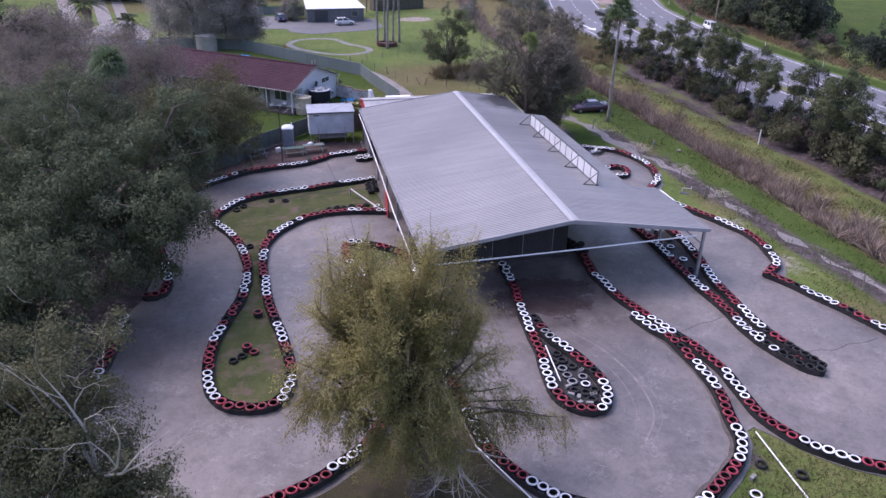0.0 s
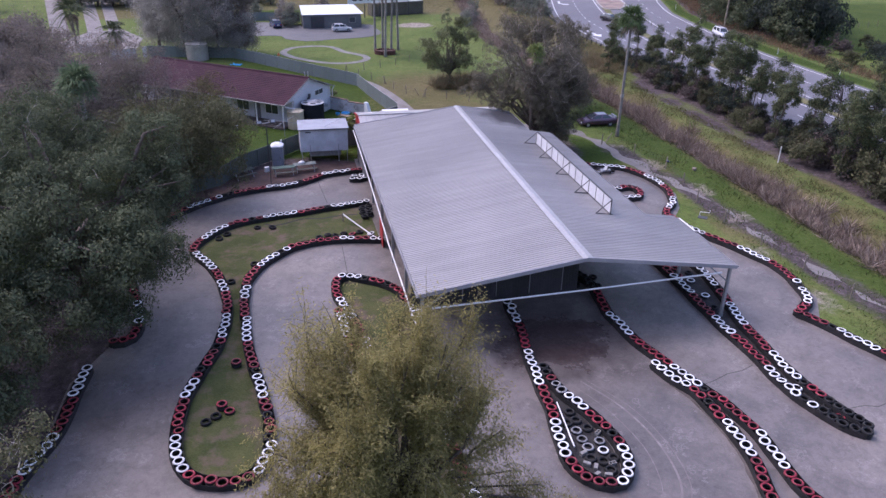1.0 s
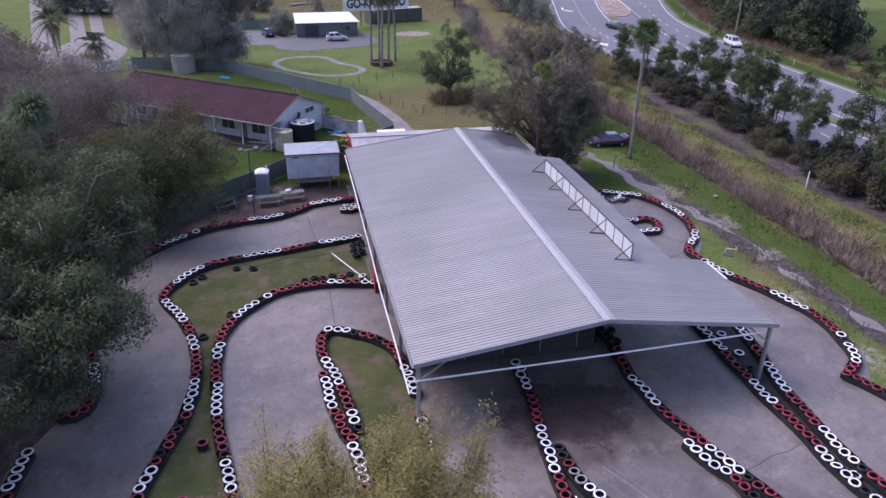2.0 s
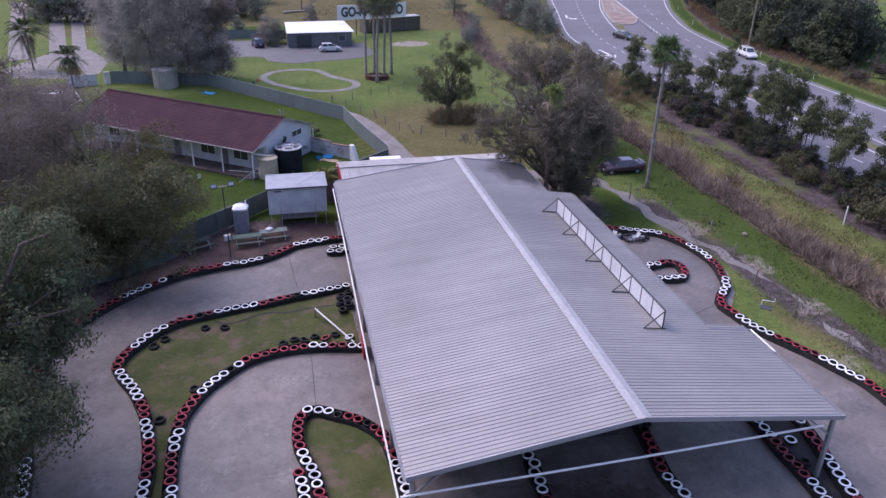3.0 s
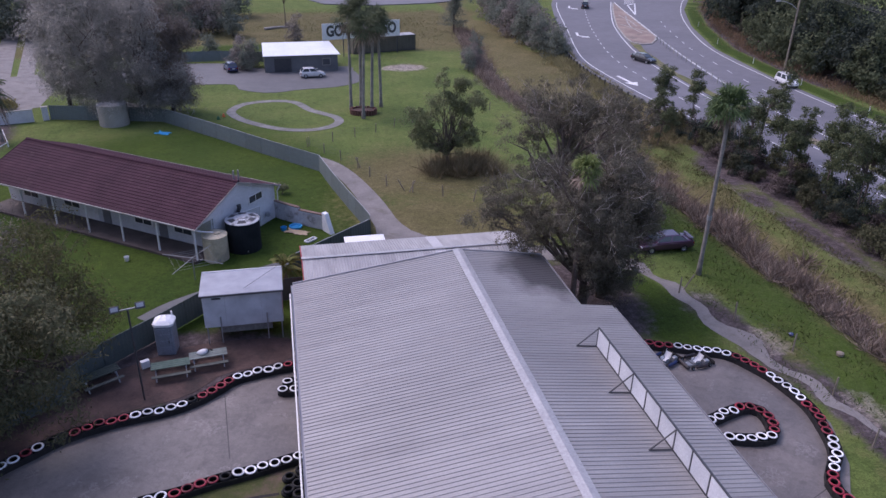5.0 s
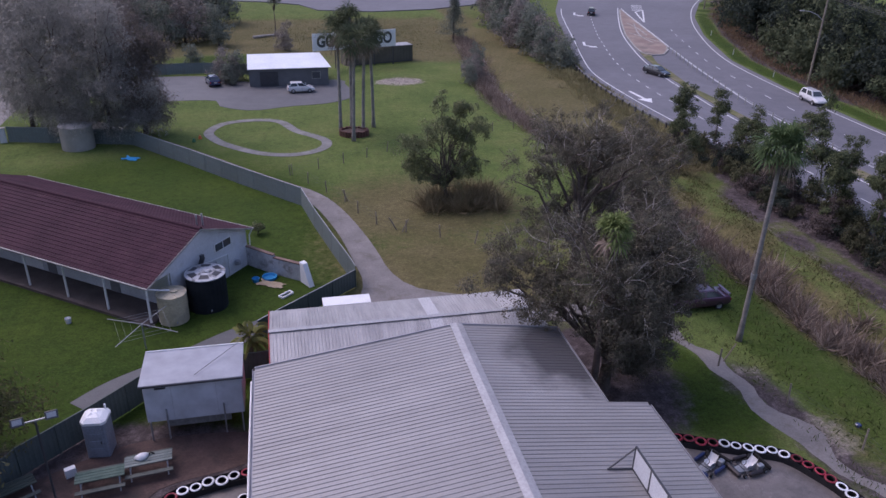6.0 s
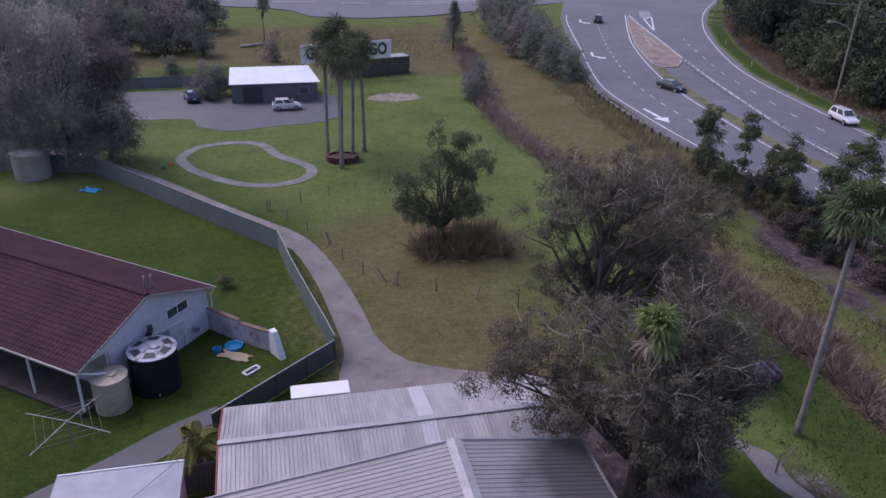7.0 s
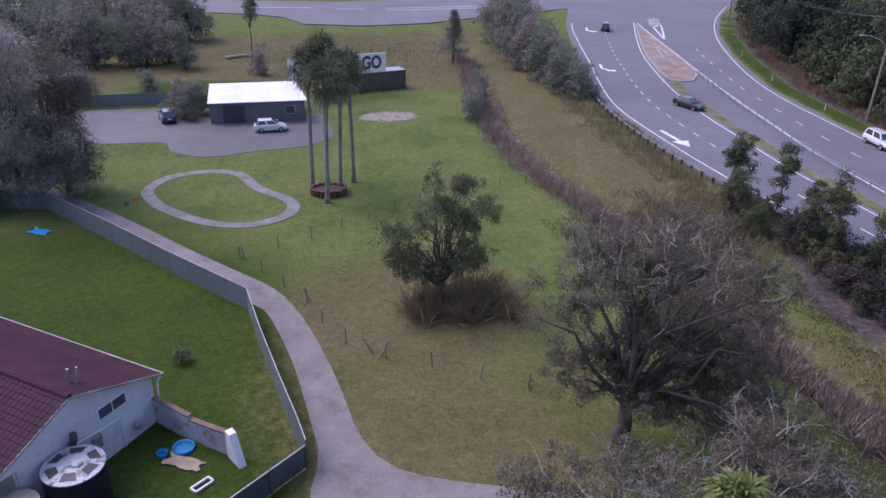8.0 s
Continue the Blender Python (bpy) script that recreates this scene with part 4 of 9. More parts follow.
for x, y, ch in ((24.26, 40.4, "g"), (24.3, 39.71, "g"), (24.36, 39.05, "g"), (25.15, 39.4, "g"), (25.05, 38.7, "w"), (24.48, 41.93, "k"), (24.55, 41.2, "k"), (23.98, 41.1, "k"), (24.94, 40.5, "k"), (24.2, 38.28, "k"), (24.75, 37.95, "k"), (24.85, 37.3, "k"), (25.35, 38.1, "k")):
    loose_tyre(x, y, ch, label=f"loose {TYRE_NAMES[ch]} inside the teardrop barrier")
for x, y, ch in ((31.25, 30.8, "k"), (32.8, 29.75, "k"), (29.75, 29.0, "w")):
    loose_tyre(x, y, ch, 0.0, label=f"loose {TYRE_NAMES[ch]} on the grass")
for x, y, ch in ((12.6, 66.7, "k"), (13.3, 67.0, "k"), (13.9, 66.8, "k"), (14.6, 67.1, "k"), (15.3, 66.8, "r"), (15.9, 67.1, "k"), (16.8, 66.6, "w"), (7.5, 62.9, "k"), (5.9, 60.4, "k"), (8.9, 69.3, "k"), (7.7, 69.5, "k"), (5.3, 68.6, "k"), (4.7, 67.9, "k")):
    loose_tyre(x, y, ch, SLAB + 0.03, (R.gauss(0, 9), R.gauss(0, 9)), label=f"loose {TYRE_NAMES[ch]} on the infield grass")
for x, y in ((16.7, 71.8), (17.1, 71.2), (16.6, 70.9), (17.2, 70.4), (16.8, 69.9), (17.3, 72.1)):
    for lvl in range(2):
        loose_tyre(x + R.gauss(0, 0.05), y + R.gauss(0, 0.05), "k", SLAB + 0.03 + lvl * 0.2, label="black tyre in a heap by the shed wall")
for x, y, n, ch in ((6.55, 49.9, 2, "r"), (5.9, 46.0, 2, "r"), (5.6, 45.3, 1, "k"), (6.3, 45.6, 1, "r"), (5.1, 44.9, 1, "k")):
    for lvl in range(n):
        loose_tyre(x, y, ch if lvl == n - 1 else "k", SLAB + 0.03 + lvl * 0.2, label="tyre stacked on the infield grass")
for x, y, ch in ((30.0, 56.6, "k"), (30.6, 56.0, "k"), (30.2, 55.4, "k"), (31.9, 56.3, "k"), (31.7, 55.0, "k"), (29.8, 57.3, "k"), (38.8, 54.4, "w"), (38.7, 52.2, "w"), (38.6, 56.4, "r"), (39.3, 55.6, "k"), (38.4, 50.6, "k"), (38.9, 57.2, "k"), (38.3, 41.4, "w"), (38.95, 38.6, "r"), (38.9, 39.5, "k"), (38.3, 55.3, "r")):
    loose_tyre(x, y, ch, label=f"loose {TYRE_NAMES[ch]} beneath the roof")

# grey blocks dumped inside the teardrop, two of them hollow
for x, y, turn, hollow in ((23.97, 38.7, 20, False), (23.85, 37.95, -35, False), (24.2, 37.65, 60, False), (24.05, 37.15, 25, False), (24.6, 37.0, -20, False), (25.3, 40.0, 40, True), (25.1, 37.7, 5, True), (30.3, 30.1, 30, False)):
    g = Geo()
    if hollow:
        for v in (-0.085, 0.085):
            g.box((0, v, 0.1), (0.39, 0.03, 0.19))
        for u in (-0.18, 0.0, 0.18):
            g.box((u, 0, 0.1), (0.035, 0.14, 0.188))
    else:
        g.chamfered((0, 0, 0.1), (0.39, 0.2, 0.19), 0.012)
    ob = tagged(part("concrete_block", g, M_BLOCK), "grey hollow concrete block among the tyres" if hollow else "grey concrete block lying beside the tyres", "block", "loose blocks")
    ob.matrix_basis = pose(x, y, SLAB + 0.02 if y > 32 else 0.0, 0, 0, turn)

# ---- kart shed ----
RIDGE_X, RIDGE_Z, FALL = 28.1, 5.5, 0.1435
Y0, Y1 = 49.4, 85.3


def roof_z(x):
    return RIDGE_Z - FALL * abs(x - RIDGE_X)


PITCH = 0.254
SHEET = PITCH * 3


def ribbed(length, over=0.0):
    """One roof sheet: three ribs wide, laid from the ridge (x = 0) down to x = length."""
    prof = []
    for i in range(3):
        y = i * PITCH
        prof += [(y, 0.0), (y + PITCH - 0.085, 0.0), (y + PITCH - 0.068, 0.029), (y + PITCH - 0.017, 0.029)]
    prof.append((SHEET, 0.0))
    n = len(prof)
    g = Geo()
    cuts = [0.0, length * 0.5, length]
    v = [(c, y, z - FALL * c) for c in cuts for y, z in prof]
    g.add(v, [(r * n + i, (r + 1) * n + i, (r + 1) * n + i + 1, r * n + i + 1) for r in range(len(cuts) - 1) for i in range(n - 1)])
    return g


SHED_TURN = pose(28.1, 49.4, 0, -0.42, 0, -0.3) @ pose(-28.1, -49.4, 0)
shed = thing("kart_shed", SHED_TURN, "open-sided steel kart shed with a grey ribbed gable roof", "shed")
kinds = {}
for name, length in (("left", RIDGE_X - 17.45), ("wide", 38.55 - RIDGE_X), ("mid", 36.05 - RIDGE_X), ("short", 33.9 - RIDGE_X)):
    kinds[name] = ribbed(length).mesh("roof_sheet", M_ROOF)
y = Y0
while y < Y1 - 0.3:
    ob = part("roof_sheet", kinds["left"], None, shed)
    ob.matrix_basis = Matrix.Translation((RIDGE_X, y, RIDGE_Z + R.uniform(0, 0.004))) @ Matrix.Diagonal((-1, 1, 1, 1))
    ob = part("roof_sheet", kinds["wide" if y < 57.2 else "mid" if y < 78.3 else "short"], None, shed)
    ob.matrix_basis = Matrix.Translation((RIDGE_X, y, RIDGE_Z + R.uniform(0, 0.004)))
    y += SHEET
Y1 = y
g = Geo()
for s in (-1, 1):
    g.add([(RIDGE_X, Y0 - 0.05, RIDGE_Z + 0.1), (RIDGE_X, Y1 + 0.05, RIDGE_Z + 0.1), (RIDGE_X + s * 0.34, Y1 + 0.05, RIDGE_Z + 0.03), (RIDGE_X + s * 0.34, Y0 - 0.05, RIDGE_Z + 0.03)], [(0, 1, 2, 3)])
M_RIDGE = surface("ridge_flashing", (0.33, 0.325, 0.335), (0.4, 0.395, 0.405), 0.6, 0.45, 0.25, fine=8, bump=0.05)
part("ridge_cap", g, M_RIDGE, shed)
M_FASCIA = surface("grey_flashing", (0.28, 0.28, 0.31), (0.38, 0.38, 0.41), 0.8, 0.5, 0.2)
for x_end in (17.45, 38.65):
    for yy, d in ((Y0, 0.02),):
        part("barge_flashing", Geo().beam((RIDGE_X, yy, RIDGE_Z - 0.04), (x_end, yy, roof_z(x_end) - 0.04), 0.06, 0.26), M_FASCIA, shed)
part("barge_flashing", Geo().beam((RIDGE_X, Y1, RIDGE_Z - 0.04), (17.45, Y1, roof_z(17.45) - 0.04), 0.06, 0.26), M_FASCIA, shed)
part("barge_flashing", Geo().beam((RIDGE_X, Y1, RIDGE_Z - 0.04), (33.9, Y1, roof_z(33.9) - 0.04), 0.06, 0.26), M_FASCIA, shed)
part("barge_flashing", Geo().beam((36.05, 57.32, roof_z(36.05) - 0.02), (38.65, 57.32, roof_z(38.65) - 0.02), 0.05, 0.12), M_FASCIA, shed)
part("eave_flashing", Geo().beam((38.72, 55.0, roof_z(38.7) + 0.03), (38.72, 57.3, roof_z(38.7) + 0.03), 0.12, 0.03), M_WHITE_PAINT, shed)


def gutter(x, ya, yb):
    z = roof_z(x)
    g = Geo()
    s = 1 if x > RIDGE_X else -1
    sec = [(0.0, -0.02), (0.0, -0.14), (0.13 * s, -0.14), (0.13 * s, -0.01), (0.115 * s, -0.01), (0.115 * s, -0.125), (0.015 * s, -0.125), (0.015 * s, -0.02)]
    n = len(sec)
    g.add([(x + a, ya, z + b) for a, b in sec] + [(x + a, yb, z + b) for a, b in sec], [(i, (i + 1) % n, n + (i + 1) % n, n + i) for i in range(n)])
    part("gutter", g, M_FASCIA, shed)


gutter(17.45, Y0, Y1)
gutter(38.65, Y0, 57.2)
gutter(36.05, 57.4, 78.2)
gutter(33.9, 78.4, Y1)
# frames: posts, rafters, knee braces and purlins
bays = [49.7 + i * 5.9 for i in range(7)]
for i, yy in enumerate(bays):
    right = 38.35 if yy < 57 else 35.8 if yy < 78 else 33.7
    for x in (17.75, right):
        part("post", Geo().chamfered((x, yy, (roof_z(x) - 0.2) / 2), (0.2, 0.2, roof_z(x) - 0.2), 0.02), M_STEEL, shed)
        s = 1 if x < RIDGE_X else -1
        part("knee_brace", Geo().beam((x, yy, roof_z(x) - 1.3), (x + s * 1.5, yy, roof_z(x + s * 1.5) - 0.3), 0.1, 0.1), M_STEEL, shed)
        part("rafter", Geo().beam((x - s * 0.2, yy, roof_z(x) - 0.2), (RIDGE_X, yy, RIDGE_Z - 0.2), 0.12, 0.26), M_STEEL, shed)
part("post", Geo().chamfered((38.35, 56.9, 1.9), (0.2, 0.2, 3.8), 0.02), M_STEEL, shed)
for x in np.arange(18.4, 36, 1.45):
    part("purlin", Geo().beam((x, Y0 + 0.05, roof_z(x) - 0.09), (x, (Y1 if x < 33.8 else 78.2) - 0.05, roof_z(x) - 0.09), 0.07, 0.14), M_STEEL, shed)
part("tie_pipe", Geo().tube([(17.2, 49.42, 2.98), (28, 49.42, 3.27), (37.6, 49.42, 3.62)], 0.055, 8), M_WHITE_PAINT, shed, "white pipe tie across the open gable")
part("side_pipe", Geo().tube([(17.25, 84.6, 3.6), (17.22, 76, 3.45), (17.2, 66, 2.95), (17.2, 60, 2.45), (17.2, 54, 2.4), (17.2, 49.3, 2.3)], 0.05, 8), M_WHITE_PAINT, shed, "white pipe along the open side")
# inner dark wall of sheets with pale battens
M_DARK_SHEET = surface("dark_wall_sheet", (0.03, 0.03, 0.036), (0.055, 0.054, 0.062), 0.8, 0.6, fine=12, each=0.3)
panel = Geo()
wave = [(i * 0.2 + f, o) for i in range(6) for f, o in ((0.0, 0.0), (0.12, 0.0), (0.13, 0.03), (0.19, 0.03))] + [(1.2, 0.0)]
k = len(wave)
panel.add([(a, b, -1.65) for a, b in wave] + [(a, b, 1.65) for a, b in wave], [(i, i + 1, k + i + 1, k + i) for i in range(k - 1)])
panel = panel.mesh("wall_panel", M_DARK_SHEET)
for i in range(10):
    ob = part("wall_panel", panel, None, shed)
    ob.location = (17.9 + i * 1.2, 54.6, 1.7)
    if i % 2:
        part("batten", Geo().box((17.9 + i * 1.2, 54.55, 1.9), (0.04, 0.03, 3.0)), M_STEEL, shed)
# far side wall and red door panel at the back
M_BACK = surface("back_wall_sheet", (0.1, 0.1, 0.11), (0.16, 0.16, 0.17), 0.8, 0.6, fine=10)
part("back_wall", Geo().box((26, 84.9, 2.0), (16.2, 0.08, 4.0)), M_BACK, shed)
part("side_wall", Geo().box((33.8, 81.8, 1.9), (0.08, 6.0, 3.8)), M_BACK, shed)
part("side_wall", Geo().box((17.7, 82.4, 1.7), (0.06, 5, 3.4)), M_BACK, shed)
part("red_panel", Geo().chamfered((17.35, 64.9, 1.1), (0.08, 1.6, 2.0), 0.02), M_RED_SHEET, shed, "red painted sheet hung on the side")


def roof_sign_frame():
    """Row of pale panels in a dark steel frame standing on the roof, braced to one side."""
    x, ya, yb = 33.0, 57.1, 73.7
    z0, h, n = roof_z(33.0) + 0.06, 1.14, 12
    root = thing("roof_sign", SHED_TURN, "pale panel sign in dark steel frame on the roof", "sign")
    w = (yb - ya) / n
    M_PANEL = surface("pale_sign_panel", (0.5, 0.51, 0.55), (0.62, 0.63, 0.66), 0.7, 0.5, fine=15, each=0.12)
    for i in range(n):
        part("panel", Geo().chamfered((x, ya + (i + 0.5) * w, z0 + h / 2), (0.03, w - 0.1, h - 0.1), 0.008), M_PANEL, root)
    for z in (z0, z0 + h):
        part("rail", Geo().beam((x, ya, z), (x, yb, z), 0.07, 0.07), M_DARK_STEEL, root)
    for i in range(n + 1):
        part("upright", Geo().beam((x, ya + i * w, z0 - 0.08), (x, ya + i * w, z0 + h + 0.02), 0.06, 0.06), M_DARK_STEEL, root)
    for i in (0, 3, 6, 9, 12):
        yy = ya + i * w
        xf = x - 1.15
        part("foot", Geo().beam((x + 0.2, yy, roof_z(x + 0.2) + 0.06), (xf, yy, roof_z(xf) + 0.06), 0.06, 0.05), M_DARK_STEEL, root)
        part("brace", Geo().beam((xf + 0.05, yy, roof_z(xf) + 0.07), (x, yy, z0 + h - 0.05), 0.05, 0.05), M_DARK_STEEL, root)


roof_sign_frame()

# ---- annex behind the shed ----
annex = thing("annex", pose(0, 0, 0), "low annex with a streaked pale ribbed roof and red end", "shed")


def annex_roof(ya, za, yb, zb, x0, x1, name):
    pitch, w = 0.19, 0.76
    n_sheets = int((x1 - x0) / w)
    prof = []
    for i in range(4):
        a = i * pitch
        prof += [(a, 0.0), (a + 0.13, 0.0), (a + 0.145, 0.028), (a + 0.175, 0.028)]
    prof.append((w, 0.0))
    k = len(prof)
    g = Geo().add([(a, ya, za + b) for a, b in prof] + [(a, yb, zb + b) for a, b in prof], [(i, i + 1, k + i + 1, k + i) for i in range(k - 1)])
    me, lite = g.mesh(name, M_ANNEX_ROOF), g.mesh(name, M_LITE)
    for i in range(n_sheets):
        ob = part("roof_sheet", lite if i == 12 else me, None, annex)
        ob.location = (x0 + i * w, 0, R.uniform(0, 0.004))


M_LITE = surface("translucent_roof_sheet", (0.42, 0.42, 0.44), (0.5, 0.5, 0.52), 1.0, 0.4, fine=10)
annex_roof(88.75, 3.72, 92.2, 3.05, 18.4, 34.6, "annex_back")
annex_roof(85.4, 3.1, 88.75, 3.72, 18.4, 34.6, "annex_front")
part("ridge_cap", Geo().beam((18.35, 88.75, 3.77), (34.4, 88.75, 3.77), 0.3, 0.03), M_RIDGE, annex)
part("wall", Geo().box((26.4, 92.0, 1.5), (15.8, 0.1, 3.0)), M_BACK, annex)
for x in (18.5, 34.2):
    part("end_wall", Geo().box((x, 88.7, 1.55), (0.1, 6.4, 3.1)), M_RED_SHEET, annex, "red painted end wall")
part("barge_board", Geo().beam((18.36, 85.5, 3.05), (18.36, 88.75, 3.68), 0.05, 0.2).beam((18.36, 88.75, 3.68), (18.36, 92.2, 3.0), 0.05, 0.2), M_RED_SHEET, annex, "red barge board")
part("awning", Geo().chamfered((23.15, 93.2, 2.79), (3.0, 1.1, 0.06), 0.02).beam((21.8, 93.6, 0), (21.8, 93.6, 2.76), 0.06, 0.06).beam((24.5, 93.6, 0), (24.5, 93.6, 2.76), 0.06, 0.06), M_WHITE_PAINT, annex, "flat white awning")

# ---- white site hut on legs ----
def site_hut():
    root = thing("site_hut", pose(0, 0, 0), "white clad site hut raised on steel legs", "hut")
    M_HUT = surface("dull_white_cladding", (0.52, 0.53, 0.57), (0.58, 0.59, 0.63), 0.35, 0.6, fine=1.0, bump=0.02, stain=(0.36, 0.35, 0.35), stain_scale=0.5, stain_at=(0.58, 0.85))
    x0, x1, ya, yb, zb = 12.05, 16.9, 85.2, 87.9, 1.15
    zf, zk = 3.5, 3.6
    part("wall", Geo().chamfered(((x0 + x1) / 2, (ya + yb) / 2, (zb + zf) / 2), (x1 - x0, yb - ya, zf - zb), 0.03), M_HUT, root)
    v = [(x0 - 0.12, ya - 0.22, zf), (x1 + 0.1, ya - 0.22, zf), (x1 + 0.1, yb + 0.06, zk), (x0 - 0.12, yb + 0.06, zk)]
    g = Geo().add(v + [(a, b, c + 0.07) for a, b, c in v], [(0, 3, 2, 1), (4, 5, 6, 7), (0, 1, 5, 4), (1, 2, 6, 5), (2, 3, 7, 6), (3, 0, 4, 7)])
    part("roof", g, surface("grey_hut_roof", (0.27, 0.28, 0.32), (0.31, 0.32, 0.36), 0.3, 0.5, 0.1, fine=1.0, bump=0.02), root)
    # dark strip added to draw the shadow line beneath the roof overhang
    part("gutter", Geo().chamfered(((x0 + x1) / 2, ya - 0.25, zf + 0.0), (x1 - x0 + 0.22, 0.07, 0.1), 0.015), M_DARK_STEEL, root, "dark strip drawn as shadow line under the eaves")
    part("roof_edge", Geo().beam((x0 - 0.1, yb + 0.05, zk + 0.09), (x1 + 0.1, yb + 0.05, zk + 0.09), 0.06, 0.05), M_WHITE_PAINT, root, "pale raised roof edge")
    part("gable_infill", Geo().add([(x0, ya, zf), (x0, yb, zf), (x0, yb, zk), (x1, ya, zf), (x1, yb, zf), (x1, yb, zk)], [(0, 1, 2), (3, 5, 4), (1, 4, 5, 2)]), M_HUT, root)
    part("base_skirt", Geo().box(((x0 + x1) / 2 + 0.1, ya + 0.3, 0.85), (3.2, 0.08, 0.6)), M_BLOCK, root)
    for x in (x0 + 0.15, x0 + 1.0, x1 - 1.0, x1 - 0.12):
        part("leg", Geo().beam((x, ya - 0.08, 0.0), (x, ya - 0.08, 1.9 if abs(x - 14.5) < 1.6 else 1.2), 0.07, 0.07), M_STEEL, root)
        part("leg", Geo().beam((x, yb - 0.1, 0.0), (x, yb - 0.1, 1.2), 0.08, 0.08), M_STEEL, root)
    for xs in (13.4, 15.6):
        part("seam", Geo().box((xs, ya - 0.006, 2.4), (0.012, 0.012, 2.1)), M_STEEL, root)
    part("vent", Geo().chamfered((12.9, ya - 0.03, 3.2), (0.55, 0.05, 0.1), 0.01), M_DARK_STEEL, root)
    part("stay_wire", Geo().tube([(16.9, 87.9, 3.9), (14.6, 85.4, 3.66)], 0.012, 5), M_DARK_STEEL, root)


site_hut()


def portable_toilet():
    root = thing("portable_toilet", pose(9.75, 84.85, 0, 0, 0, -6), "grey plastic portable toilet with a white domed roof", "portable toilet")
    M_P = surface("grey_plastic", (0.2, 0.22, 0.26), (0.26, 0.28, 0.33), 1.0, 0.5, fine=10)
    M_W = surface("white_plastic", (0.75, 0.76, 0.78), (0.85, 0.85, 0.87), 1.0, 0.4)
    part("body", Geo().chamfered((0, 0, 1.03), (1.1, 1.1, 2.06), 0.06), M_P, root)
    part("door", Geo().chamfered((0, -0.565, 1.0), (0.72, 0.05, 1.86), 0.02), M_P, root)
    for z in (0.5, 0.95, 1.4):
        part("door_rib", Geo().chamfered((0, -0.6, z), (0.6, 0.03, 0.28), 0.01), M_P, root)
    part("handle", Geo().chamfered((0.28, -0.62, 1.0), (0.05, 0.05, 0.16), 0.01), M_DARK_STEEL, root)
    ring = lambda s, z: [Vector((a * s, b * s, z)) for a, b in ((-0.42, -0.62), (0.42, -0.62), (0.62, -0.42), (0.62, 0.42), (0.42, 0.62), (-0.42, 0.62), (-0.62, 0.42), (-0.62, -0.42))]
    part("roof", Geo().loft([ring(1.0, 2.06), ring(1.0, 2.2), ring(0.6, 2.38), ring(0.22, 2.46)]), M_W, root, "white domed roof")
    for a in (45, 135, 225, 315):
        c, s = math.cos(radians(a)), math.sin(radians(a))
        part("roof_rib", Geo().beam((0.15 * c, 0.15 * s, 2.48), (0.66 * c, 0.66 * s, 2.24), 0.08, 0.05), M_W, root)
    part("vent_pipe", Geo().tube([(0.4, 0.4, 2.2), (0.4, 0.4, 2.6)], 0.05, 8), M_W, root)


portable_toilet()


def picnic_table(x, y, rz, colour_name, mat):
    root = thing("picnic_table", pose(x, y, 0, 0, 0, rz), f"{colour_name} timber picnic table with fixed benches on bare earth", "table", "picnic tables")
    for i in range(4):
        part("top_plank", Geo().chamfered((0, -0.3 + i * 0.2, 0.74), (2.2, 0.18, 0.04), 0.008), mat, root)
    for s in (-1, 1):
        part("bench_plank", Geo().chamfered((0, s * 0.72, 0.44), (2.2, 0.26, 0.04), 0.008), M_BENCH, root)
        for e in (-0.85, 0.85):
            part("leg", Geo().beam((e, s * 0.15, 0.72), (e, s * 0.62, 0.0), 0.06, 0.06), M_STEEL, root)
    for e in (-0.85, 0.85):
        part("cross_bar", Geo().beam((e, -0.8, 0.4), (e, 0.8, 0.4), 0.05, 0.05), M_STEEL, root)


M_BENCH = surface("dull_bench_timber", (0.05, 0.055, 0.05), (0.1, 0.11, 0.1), 1.5, 0.8, fine=20)
M_GREEN_TIMBER = surface("faded_green_timber", (0.045, 0.085, 0.068), (0.09, 0.135, 0.11), 1.5, 0.75, fine=20, each=0.2)
M_GREY_TIMBER = surface("grey_timber", (0.13, 0.16, 0.15), (0.21, 0.24, 0.23), 1.5, 0.75, fine=20, each=0.2)
picnic_table(10.2, 82.2, 7, "faded green", M_GREEN_TIMBER)
picnic_table(12.3, 82.9, 7, "grey-green", M_GREY_TIMBER)
picnic_table(6.3, 82.0, 30, "dark green", surface("dark_green_timber", (0.02, 0.035, 0.03), (0.04, 0.06, 0.05), 1.5, 0.7))
pack = thing("bag", pose(12.0, 82.95, 0.76, 0, 0, 20), "crumpled white and black bag on a table", "bag")
g = Geo()
g.loft([[Vector((math.cos(a) * r * (1 + 0.2 * math.sin(3 * a)), math.sin(a) * r * 0.7, z)) for a in np.linspace(0, 2 * math.pi, 12, endpoint=False)] for r, z in ((0.3, 0.0), (0.34, 0.08), (0.24, 0.2), (0.08, 0.26))])
part("sack", g, M_WHITE_PAINT, pack, smooth=True)
part("strap", Geo().tube([(0.3, 0, 0.05), (0.45, 0.1, 0.1), (0.6, 0.0, 0.03)], 0.04, 6), M_RUBBER, pack)
crate = tagged(part("box_lid", Geo().chamfered((0, 0, 0.25), (0.5, 0.3, 0.5), 0.02), M_WHITE_PAINT), "white box standing by the table", "box")
crate.matrix_basis = pose(8.6, 83.2, 0, 0, 0, 25)


